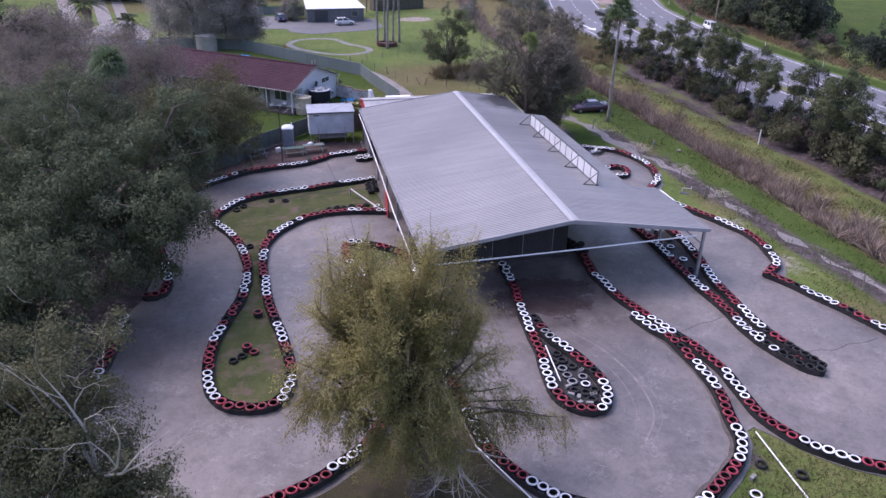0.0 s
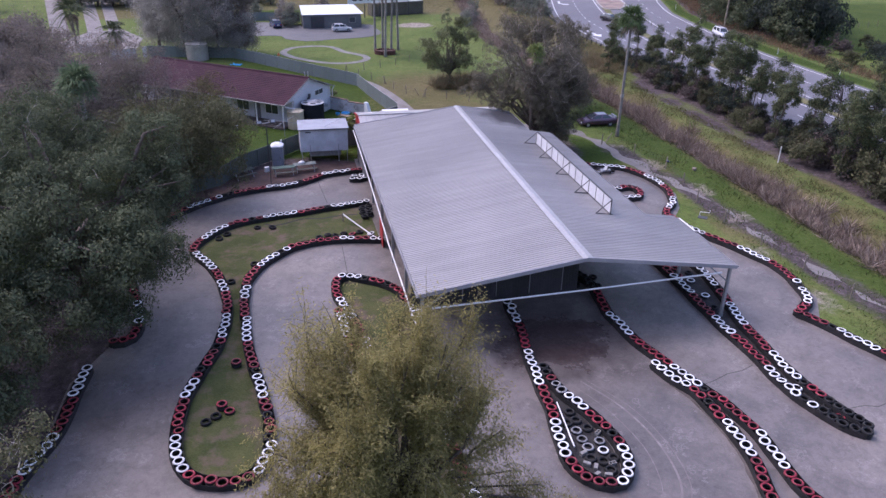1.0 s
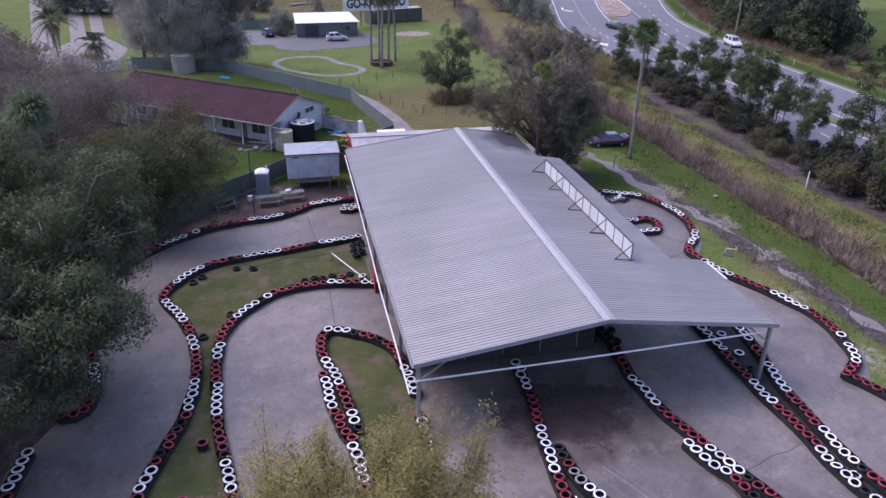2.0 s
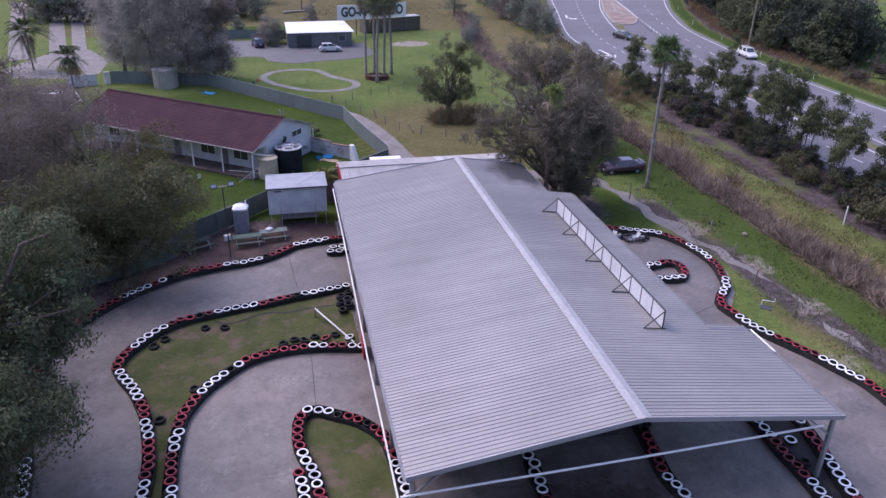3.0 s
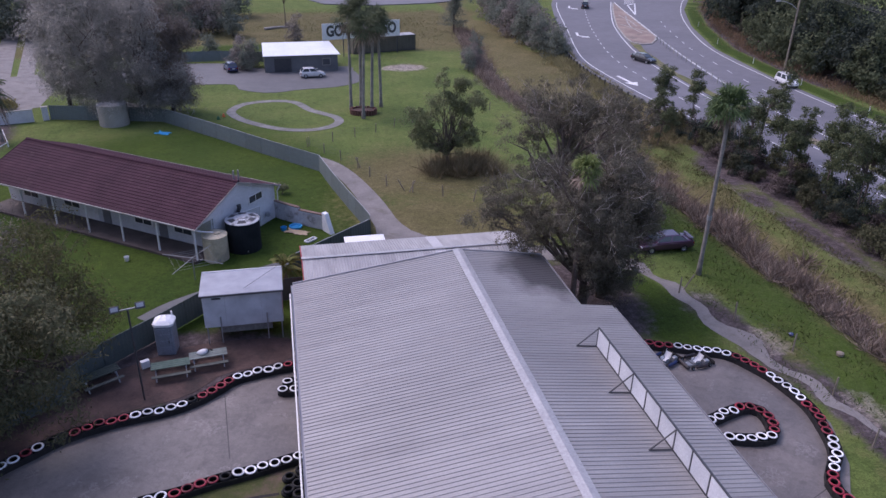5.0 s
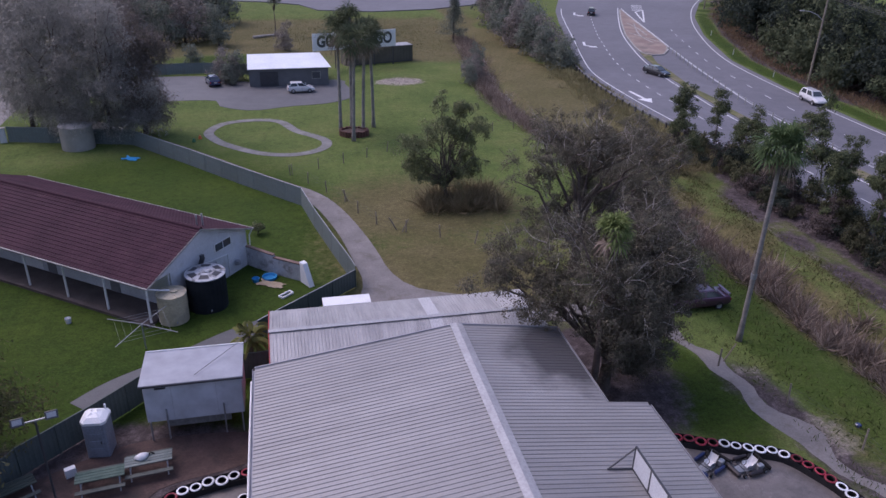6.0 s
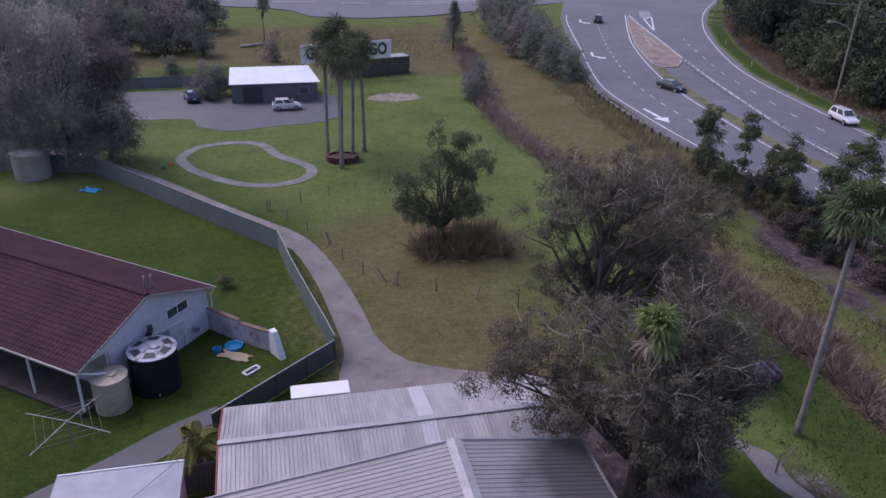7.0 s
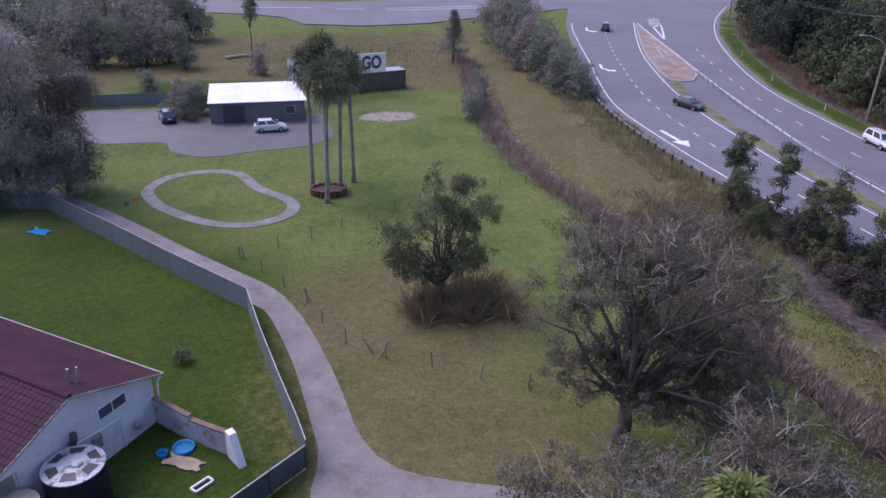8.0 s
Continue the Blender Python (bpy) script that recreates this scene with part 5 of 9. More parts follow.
M_MULCH = surface("red_brown_mulch", (0.05, 0.03, 0.027), (0.105, 0.066, 0.058), 0.8, 0.95, fine=7, bump=0.7, dist=0.04, stain=(0.03, 0.024, 0.022), stain_scale=0.5, world_coords=True)
yard = [(17.2, 84.8), (12.0, 85.2), (9.0, 84.2), (6.0, 82.4), (3.4, 79.6), (0.6, 77.0), (1.6, 75.4), (3.6, 77.0), (5.8, 78.2), (8.2, 79.0), (10.6, 79.6), (12.0, 80.4), (13.2, 81.6), (17.2, 82.6)]
tagged(part("mulch_bed", Geo().prism([tuple(p) for p in curve_points(yard, 0.9, True)][:-1], -0.05, 0.02), M_MULCH), "dark red-brown mulch yard behind the tyre row", "ground", kind="structure")


def flood_light():
    root = thing("flood_light", pose(8.95, 79.9, 0), "pair of flood lamps on a tall steel post", "flood light")
    part("post", Geo().tube([(0, 0, 0), (0, 0, 5.9)], 0.05, 8), M_DARK_STEEL, root)
    part("cross_arm", Geo().beam((-0.75, -0.2, 5.95), (0.75, 0.2, 5.95), 0.06, 0.06), M_STEEL, root)
    for s in (-1, 1):
        m = pose(s * 0.62, s * 0.16, 6.05, -35, 0, 15)
        lamp = part("lamp", Geo().chamfered((0, 0, 0), (0.5, 0.14, 0.36), 0.03, m), M_DARK_STEEL, root)
        part("lens", Geo().box((0, -0.078, 0), (0.36, 0.012, 0.22), m), M_STEEL, lamp)


flood_light()
# timber prop leaning on the infield and a small marker post
tagged(part("pole", Geo().tube([(14.8, 69.7, 0.75), (17.0, 66.1, 0.12)], 0.05, 8), M_WHITE_PAINT), "white pole leaning down onto the tyres", "pole")
tagged(part("post", Geo().tube([(14.8, 69.7, 0.05), (14.8, 69.7, 0.85)], 0.06, 8), M_TIMBER), "short timber post in the infield grass", "post")
for pts, lab in (([(32.35, 32.99, 0.2), (32.09, 28.33, 0.1)], "long white pole lying on the grass"), ([(24.0, 42.7, 0.32), (23.6, 39.05, 0.36)], "white pole lying on tyres"), ([(17.3, 34.6, 0.5), (19.4, 30.2, 0.12)], "white pole lying beside the tyres")):
    tagged(part("pole", Geo().tube(pts, 0.04, 8), M_WHITE_PAINT), lab, "pole")

# ---- paths, car park ----
M_PATH = surface("worn_concrete_path", (0.15, 0.138, 0.133), (0.235, 0.217, 0.208), 0.45, 0.85, fine=8, stain=(0.13, 0.115, 0.1), stain_scale=0.7, stain_at=(0.52, 0.68), world_coords=True)
drive = [(24.6, 92.4), (24.45, 97.7), (25.05, 100.4), (24.85, 103.0), (24.52, 105.8), (24.15, 108.7), (23.5, 112.0), (22.6, 115.4), (21.6, 116.9), (15.9, 123.1), (10.9, 129.2), (4.0, 137.3), (-4, 146.5), (-2.5, 148), (4.1, 141.0), (6.5, 138.7), (11.7, 132.7), (16.4, 126.9), (20.4, 122.2), (22.5, 119.8), (24.0, 117.2), (25.2, 113.5), (26.2, 109.0), (26.8, 105.4), (27.15, 102.5), (27.9, 100.2), (29.0, 98.8), (31.8, 97.4), (37, 95.6), (42, 93.2), (42, 91.6), (34, 93.4), (30, 93)]
tagged(part("driveway", Geo().prism([tuple(p) for p in curve_points(drive, 1.5, True)][:-1], -0.1, 0.03), M_PATH), "worn pale driveway along the fence", "driveway", kind="structure")
right_path = [(42.5, 91.8), (44.5, 90.2), (45.1, 86.5), (45.8, 82), (46.6, 78.4), (47.4, 74.5), (48.4, 70.8), (49.0, 66.5), (48.8, 62), (49.6, 56), (50.4, 50), (51.2, 42)]
g = Geo()
pp = curve_points(right_path, 0.8)
nn = normals_of(pp)
wl = np.array([max(0.01, (0.44 if y > 77 else 0.16) + 1.4 * noise.noise((x * 0.42, y * 0.42, 0.3))) for x, y in pp])
wr = np.array([max(0.01, (0.44 if y > 77 else 0.16) + 1.4 * noise.noise((x * 0.42, y * 0.42, 7.3))) for x, y in pp])
k = len(pp)
g.add([(*q, 0.012) for q in pp + nn * wl[:, None]] + [(*q, 0.012) for q in pp - nn * wr[:, None]], [(i, k + i, k + i + 1, i + 1) for i in range(k - 1)])
tagged(part("footpath", g, M_PATH), "cracked pale concrete path across the verge", "path", kind="structure")
park = [(-4, 158.5), (1.2, 156.6), (6, 156), (11.5, 155.6), (12.6, 152.2), (16.7, 149.8), (21.4, 151.2), (27, 152.4), (30.5, 156), (30, 163), (29, 166), (16, 166), (9, 170.5), (-2, 170), (-8, 166)]
tagged(part("car_park", Geo().prism([tuple(p) for p in curve_points(park, 1.5, True)][:-1], -0.1, 0.035), M_GRAVEL), "grey gravel car park", "car park", kind="structure")
oval_mid = [(11.79, 140.99), (13.42, 144.08), (16.89, 145.11), (19.93, 144.08), (21.88, 139.75), (24.7, 136.15), (24.92, 133.57), (23.29, 131.61), (20.69, 130.89), (17.43, 132.03), (13.85, 135.53), (12.12, 138.62)]
g = Geo()
op = curve_points(oval_mid, 0.7, True)
ribbon(g, op, 0.5, -0.5, 0.03)
ribbon(g, op, 0.58, 0.5, 0.045)
ribbon(g, op, -0.5, -0.58, 0.045)
M_CIRCUIT = surface("worn_circuit_concrete", (0.15, 0.147, 0.145), (0.24, 0.235, 0.228), 0.6, 0.85, fine=12, stain=(0.11, 0.11, 0.085), stain_scale=0.9, stain_at=(0.5, 0.7), world_coords=True)
tagged(part("oval_path", g, M_CIRCUIT), "narrow concrete toy-car circuit on the lawn", "path", kind="structure")
strips = Geo()
for a, b, w in (((-21.6, 162), (-37.8, 233), 2.7), ((-18.6, 164), (-33.4, 233), 2.3), ((-26.6, 158), (-46.0, 233), 3.2)):
    strips.beam((*a, 0.02), (*b, 0.02), w, 0.06)
strips.prism([(-27, 151), (-23, 163.5), (-17.4, 165.5), (-12.6, 156), (-12.4, 146), (-17, 143.5), (-24, 145)], 0.0, 0.032)
tagged(part("driveway", strips, M_PATH), "concrete wheel strips running to the house", "driveway", kind="structure")

side = Geo()
ribbon(side, curve_points([(18.0, 95.6), (15.6, 94.3), (12.6, 92.1), (9.6, 90.2), (8.0, 88.6)], 0.8), 1.0, -1.0, 0.02)
tagged(part("side_path", side, M_GRAVEL), "dark gravel path behind the hut and annex", "path", kind="structure")

# ---- house ----
H0, HU = Vector((13.8, 101.05, 0)), Vector((-0.797, 0.604, 0))
HV = Vector((0.604, 0.797, 0))
HL, HALF, EAVE_Z, PEAK_Z = 23.6, 5.35, 2.92, 4.98
HM = Matrix(((HU.x, HV.x, 0, H0.x), (HU.y, HV.y, 0, H0.y), (0, 0, 1, 0), (0, 0, 0, 1)))
house = thing("house", HM, "long low white house with dark red tiled roof and veranda", "house")
M_WALL = surface("white_rendered_wall", (0.55, 0.56, 0.6), (0.68, 0.69, 0.72), 0.5, 0.75, fine=14, stain=(0.4, 0.39, 0.38), stain_scale=0.7, stain_at=(0.55, 0.8))
M_TILE = surface("dark_red_roof_tile", (0.038, 0.016, 0.025), (0.065, 0.028, 0.041), 0.5, 0.8, spec=0.15, fine=9, bump=0.2, stain=(0.11, 0.07, 0.07), stain_scale=1.1, stain_at=(0.62, 0.85))
# roof: overlapping courses of wavy tiles, one course a step lower than the next
courses, tw = 17, 0.3
for side in (-1, 1):
    g = Geo()
    cols = int((HL + 0.6) / tw)
    for c in range(courses):
        v0, v1 = HALF * (1 - c / courses), HALF * (1 - (c + 1) / courses) - 0.06
        z0 = EAVE_Z + (PEAK_Z - EAVE_Z) * c / courses
        z1 = EAVE_Z + (PEAK_Z - EAVE_Z) * (c + 1) / courses
        us, ws = [], []
        for i in range(cols):
            u = -0.3 + i * tw
            us += [u, u + tw * 0.35, u + tw * 0.7]
            ws += [0.0, 0.03, 0.014]
        us.append(-0.3 + cols * tw)
        ws.append(0.0)
        n = len(us)
        top = [(u, side * v0, z0 + 0.035 + w) for u, w in zip(us, ws)]
        up = [(u, side * v1, z1 + 0.02 + w * 0.7) for u, w in zip(us, ws)]
        low = [(u, side * v0, z0 - 0.01) for u in us]
        g.add(low + top + up, [(r * n + i, r * n + i + 1, (r + 1) * n + i + 1, (r + 1) * n + i) if side < 0 else (r * n + i, (r + 1) * n + i, (r + 1) * n + i + 1, r * n + i + 1) for r in range(2) for i in range(n - 1)])
    part("roof_tiles", g, M_TILE, house, kind="stuff")
cap = Geo().lathe([(0.16, -0.2), (0.17, 0.2)], 8).mesh("ridge_tile", M_TILE)
for i in range(int((HL + 0.6) / 0.4)):
    ob = part("ridge_tile", cap, None, house)
    ob.matrix_basis = pose(-0.1 + i * 0.4, 0, PEAK_Z + 0.0, 0, 90 + R.gauss(0, 1), 0)
wall_v0 = -HALF + 2.4
# walls: front wall set back under the veranda, gables up to the tiles
for u in (0.05, HL - 0.25):
    g = Geo()
    v = [(u, wall_v0, 0), (u, HALF - 0.4, 0), (u, HALF - 0.4, EAVE_Z + 0.0), (u, 0, PEAK_Z - 0.06), (u, -HALF + 0.1, EAVE_Z - 0.02), (u, wall_v0, EAVE_Z - 0.02)]
    w = [(a + 0.2, b, c) for a, b, c in v]
    g.add(v + w, [(0, 1, 2, 3, 4, 5), (11, 10, 9, 8, 7, 6)] + [(i, 6 + i, 6 + (i + 1) % 6, (i + 1) % 6) for i in range(6)])
    part("gable_wall", g, M_WALL, house)
for v in (wall_v0, HALF - 0.5):
    part("wall", Geo().box((HL / 2, v, 1.4), (HL - 0.4, 0.2, 2.8)), M_WALL, house)
part("ceiling", Geo().box((HL / 2, 0, 2.76), (HL - 0.5, HALF * 2 - 0.8, 0.04)), M_WALL, house)
part("veranda_floor", Geo().box((HL / 2, -HALF + 1.2, 0.1), (HL, 2.6, 0.2)), surface("dark_veranda_paving", (0.055, 0.043, 0.042), (0.1, 0.08, 0.076), 0.8, 0.8, fine=8), house)
for i in range(7):
    part("veranda_post", Geo().chamfered((0.1 + i * 3.77, -HALF + 0.25, 1.5), (0.12, 0.12, 2.7), 0.015), M_WHITE_PAINT, house)
for s in (-1, 1):
    part("gutter", Geo().beam((-0.35, s * (HALF + 0.06), EAVE_Z - 0.02), (HL + 0.35, s * (HALF + 0.06), EAVE_Z - 0.03), 0.1, 0.09), M_CONCRETE_TRIM, house, "pale grey gutter")
    part("barge_board", Geo().beam((-0.3, s * HALF, EAVE_Z - 0.04), (-0.3, 0, PEAK_Z - 0.04), 0.04, 0.12), M_CONCRETE_TRIM, house)
    part("barge_board", Geo().beam((HL + 0.2, s * HALF, EAVE_Z - 0.04), (HL + 0.2, 0, PEAK_Z - 0.04), 0.04, 0.14), M_TILE, house)
part("downpipe", Geo().tube([(-0.25, HALF + 0.05, EAVE_Z), (-0.1, HALF - 0.2, EAVE_Z - 0.5), (-0.1, HALF - 0.3, 0)], 0.05, 8), M_WHITE_PAINT, house)


def window_in(parent, u, v, z, w, h, along_u=True, panes=2):
    d = (lambda a, b, c: (a, b, c)) if along_u else (lambda a, b, c: (b, a, c))
    win = part("window", Geo().box((u, v, z), d(w + 0.12, 0.08, h + 0.12)), M_WHITE_PAINT, parent)
    s = -1
    for i in range(panes):
        off = (i - (panes - 1) / 2) * w / panes
        c = (u + off, v + s * 0.045, z) if along_u else (u + s * 0.045, v + off, z)
        part("pane", Geo().box(c, d(w / panes - 0.07, 0.012, h)), M_GLASS, win)


window_in(house, 0.03, 2.3, 2.8, 1.7, 0.55, False)
for u in (3.2, 7.4, 15.5, 20.5):
    window_in(house, u, wall_v0 - 0.1, 1.55, 1.8, 1.1)
M_DOOR = surface("grey_door", (0.16, 0.16, 0.18), (0.24, 0.24, 0.26), 1.0, 0.5)
for u in (5.3, 11.5, 18.2):
    d = part("door", Geo().chamfered((u, wall_v0 - 0.12, 1.2), (0.9, 0.05, 2.0), 0.01), M_DOOR, house)
    part("handle", Geo().box((u + 0.36, wall_v0 - 0.16, 1.15), (0.05, 0.04, 0.14)), M_STEEL, d)
part("roller_door", Geo().box((13.6, wall_v0 - 0.12, 1.3), (2.2, 0.05, 2.1)), M_WHITE_PAINT, house)
for du, dv in ((0.9, 1.5), (1.15, 1.2)):
    part("vent_pipe", Geo().tube([(du, dv, PEAK_Z - 0.7), (du, dv, PEAK_Z + 0.35)], 0.06, 8), M_STEEL, house)
part("gable_pipe", Geo().tube([(0.0, -0.2, 2.2), (-0.4, -0.3, 2.9), (-0.35, -0.3, 3.15)], 0.17, 10), M_DARK_STEEL, house, "dark flue elbow on the gable")
part("meter_box", Geo().chamfered((-0.06, 1.1, 1.5), (0.14, 0.5, 0.7), 0.02), M_STEEL, house)
part("wall_pipe", Geo().tube([(-0.08, -1.6, 2.5), (-0.08, 0.9, 2.1), (-0.08, 2.6, 1.9), (-0.08, 2.6, 0.1)], 0.045, 8), M_WHITE_PAINT, house, "white drain pipe on the gable wall")
part("gable_lamp", Geo().lathe([(0.0, 0.4), (0.2, 0.35), (0.22, 0.05), (0.0, 0.0)], 10, (-0.25, 3.4, 0.7)), M_STEEL, house)


def water_tank(x, y, r, h, mat, lid, label):
    root = thing("water_tank", pose(x, y, 0), label, "water tank", "water tanks")
    prof = [(r, 0.0)]
    for i in range(9):
        z = h * i / 9
        prof += [(r, z + 0.02), (r + 0.007, z + h / 18), (r, z + h / 9 - 0.02)]
    prof += [(r, h), (0.0, h + 0.0)]
    part("body", Geo().lathe(prof, 28), mat, root, smooth=False)
    part("lid", Geo().lathe([(r + 0.03, h), (r + 0.03, h + 0.06), (r * 0.55, h + 0.16), (r * 0.25, h + 0.2), (0.0, h + 0.2)], 28), lid, root)
    part("hatch", Geo().lathe([(0.24, h + 0.17), (0.24, h + 0.27), (0.0, h + 0.29)], 14, (0.2, -0.15, 0)), lid, root)
    if r > 1.2 and r < 1.5:
        for a in range(6):
            m = pose(0, 0, 0, 0, 0, a * 60 + 30)
            part("lid_recess", Geo().add([m @ Vector(p) for p in ((r * 0.5, -0.24, h + 0.178), (r * 0.84, -0.36, h + 0.112), (r * 0.84, 0.36, h + 0.112), (r * 0.5, 0.24, h + 0.178))], [(0, 1, 2, 3)]), M_DARK_STEEL, root, "dark recess in the lid")
    for a in range(6):
        c, s = math.cos(a * math.pi / 3), math.sin(a * math.pi / 3)
        part("lid_rib", Geo().beam((c * 0.3, s * 0.3, h + 0.2), (c * r, s * r, h + 0.07), 0.1, 0.05), lid, root)
    part("outlet", Geo().tube([(0.3, -r, 0.3), (0.3, -r - 0.15, 0.3)], 0.05, 8), M_STEEL, root)


M_CREAM = surface("cream_plastic", (0.47, 0.41, 0.29), (0.57, 0.5, 0.36), 0.8, 0.6, fine=8, stain=(0.28, 0.25, 0.2), stain_scale=1.0)
M_TANK_DARK = surface("dark_green_steel", (0.01, 0.013, 0.017), (0.02, 0.024, 0.029), 1.0, 0.85, spec=0.2)
M_TANK_LID = surface("pale_tank_lid", (0.42, 0.43, 0.46), (0.62, 0.62, 0.65), 2.0, 0.5, stain=(0.2, 0.2, 0.2), stain_scale=2.0, stain_at=(0.5, 0.6))
water_tank(12.05, 97.55, 0.95, 2.0, M_CREAM, M_CREAM, "cream ribbed plastic rainwater tank beside the house")
water_tank(14.15, 99.1, 1.33, 2.5, M_TANK_DARK, M_TANK_LID, "large dark rainwater tank with a pale lid")
water_tank(-1.75, 136.9, 1.7, 2.5, surface("dull_concrete_tank", (0.26, 0.25, 0.22), (0.36, 0.34, 0.31), 0.6, 0.8), M_CONCRETE_TRIM, "squat concrete rainwater tank under trees")
part("feed_pipe", Geo().tube([(10.7, 96.9, 2.75), (11.4, 97.2, 2.45), (12.0, 97.4, 2.3)], 0.06, 8), M_WHITE_PAINT)
tagged(bpy.data.objects["feed_pipe"], "white gutter pipe feeding the tank", "pipe")

# broken masonry wall in the yard
M_YARD = surface("stained_render", (0.36, 0.36, 0.37), (0.55, 0.55, 0.57), 0.9, 0.85, fine=14, stain=(0.12, 0.11, 0.105), stain_scale=1.3, stain_at=(0.48, 0.66))
yard_wall = thing("yard_wall", pose(0, 0, 0), "broken rendered masonry yard wall with brick coping", "wall")
for a, b, h in (((16.6, 105.1), (18.7, 103.05), 1.55), ((18.7, 103.05), (20.75, 101.5), 1.35)):
    part("wall", Geo().beam((*a, h / 2), (*b, h / 2), 0.22, h), M_YARD, yard_wall)
    part("coping", Geo().beam((*a, h + 0.035), (*b, h + 0.035), 0.3, 0.07), surface("brown_brick_coping", (0.13, 0.08, 0.065), (0.22, 0.14, 0.11), 1.5, 0.8, fine=6), yard_wall)
g = Geo().prism([(0, -0.25), (1.1, -0.2), (1.1, 0.15), (0, 0.2)], 0, 0.5)
m = pose(20.7, 101.5, 0, 0, 0, -60)
part("end_pier", Geo().add([m @ Vector(p) for p in ((0, -0.2, 0), (1.2, -0.2, 0), (1.2, 0.2, 0), (0, 0.2, 0), (0, -0.2, 1.65), (0.4, -0.2, 1.6), (0.4, 0.2, 1.6), (0, 0.2, 1.65))], [(0, 3, 2, 1), (4, 5, 6, 7), (0, 1, 5, 4), (2, 3, 7, 6), (1, 2, 6, 5), (0, 4, 7, 3)]), M_WHITE_PAINT, yard_wall)


def tarp(x, y, w, d, mat, label, rng):
    n = 9
    g = Geo()
    v = [((i / (n - 1) - 0.5) * w * (1 + 0.15 * math.sin(j)), (j / (n - 1) - 0.5) * d * (1 + 0.15 * math.cos(i * 1.3)), 0.03 + abs(rng.gauss(0, 0.05))) for j in range(n) for i in range(n)]
    g.add(v, [(j * n + i, j * n + i + 1, (j + 1) * n + i + 1, (j + 1) * n + i) for j in range(n - 1) for i in range(n - 1)])
    ob = part("tarp", g, mat, smooth=True)
    ob.matrix_basis = pose(x, y, land(np.array(x), np.array(y)) + 0.01, 0, 0, -30)
    tagged(ob, label, "tarp")


tarp(18.4, 101.3, 1.9, 0.8, surface("tan_cloth", (0.3, 0.23, 0.15), (0.42, 0.34, 0.24), 2.0, 0.9), "crumpled tan cloth sheet on the grass", R)
M_BLUE = surface("blue_plastic", (0.02, 0.22, 0.5), (0.04, 0.32, 0.62), 2.0, 0.4)
tarp(4.3, 132.0, 1.6, 1.0, M_BLUE, "small blue tarp by the fence", R)
pool = tagged(part("paddling_pool", Geo().lathe([(0.0, 0.02), (0.42, 0.02), (0.5, 0.16), (0.56, 0.18), (0.54, 0.0)], 18), M_BLUE), "blue plastic clam tub on the grass", "tub")
pool.location = (18.3, 102.4, 0)
pool2 = tagged(part("bucket", Geo().lathe([(0.0, 0.02), (0.2, 0.02), (0.26, 0.3), (0.28, 0.3), (0.22, 0.0)], 14), M_BLUE), "blue plastic bucket on the grass", "bucket")
pool2.location = (17.3, 102.0, 0)
step_frame = tagged(part("pallet", Geo().beam((-0.5, -0.2, 0.08), (0.5, -0.2, 0.08), 0.09, 0.12).beam((-0.5, 0.2, 0.08), (0.5, 0.2, 0.08), 0.09, 0.12).beam((-0.5, -0.2, 0.1), (-0.5, 0.2, 0.1), 0.09, 0.12).beam((0.5, -0.2, 0.1), (0.5, 0.2, 0.1), 0.09, 0.12), M_WHITE_PAINT), "small white timber frame lying on the grass", "frame")
step_frame.matrix_basis = pose(19.4, 99.5, 0.0, 0, 0, 40)
pail = tagged(part("bucket", Geo().lathe([(0.0, 0.02), (0.15, 0.02), (0.19, 0.34), (0.2, 0.36), (0.16, 0.0)], 14), M_WHITE_PAINT), "white bucket on the lawn", "bucket")
pail.location = (5.3, 98.3, 0)


for x, y, col, lab in ((10.9, 138.3, (0.5, 0.12, 0.03), "small orange plastic toy on the lawn"), (10.3, 137.2, (0.03, 0.12, 0.05), "small dark green plastic toy on the lawn")):
    toy = tagged(part("toy", Geo().lathe([(0.0, 0.0), (0.22, 0.0), (0.2, 0.12), (0.08, 0.4), (0.0, 0.42)], 10), surface("toy_plastic", col, tuple(c * 1.3 for c in col), 3.0, 0.5)), lab, "toy")
    toy.location = (x, y, 0)
fallen = [(16.3, 202.3, 0.25), (19.2, 203.8, 0.3), (22.7, 205.3, 0.2)]
tagged(part("fallen_log", Geo().tube(fallen, [0.28, 0.24, 0.16], 8), M_PALE_BARK), "pale fallen log in the rough grass", "log")


def clothes_hoist():
    root = thing("clothes_hoist", pose(10.65, 94.2, 0, 0, 0, 62), "rotary clothes hoist on the lawn", "clothes line")
    part("post", Geo().tube([(0, 0, 0), (0, 0, 1.86)], 0.04, 8), M_STEEL, root)
    for a in range(4):
        c, s = math.cos(a * math.pi / 2), math.sin(a * math.pi / 2)
        part("arm", Geo().tube([(0, 0, 1.8), (c * 2.5, s * 2.5, 1.7)], 0.022, 6), M_STEEL, root)
    for r in (0.9, 1.5, 2.05):
        part("line", Geo().tube([(math.cos(a * math.pi / 2) * r, math.sin(a * math.pi / 2) * r, 1.8 - 0.04 * r) for a in range(5)], 0.008, 4), M_STEEL, root)


clothes_hoist()

# ---- fences ----
M_FENCE = surface("grey_green_fence_sheet", (0.125, 0.155, 0.155), (0.175, 0.205, 0.205), 0.5, 0.6, fine=8, stain=(0.12, 0.135, 0.125), stain_scale=0.6, each=0.12)
M_FENCE_DARK = surface("dark_green_fence_sheet", (0.07, 0.095, 0.092), (0.105, 0.13, 0.125), 0.5, 0.6, fine=8, each=0.15)


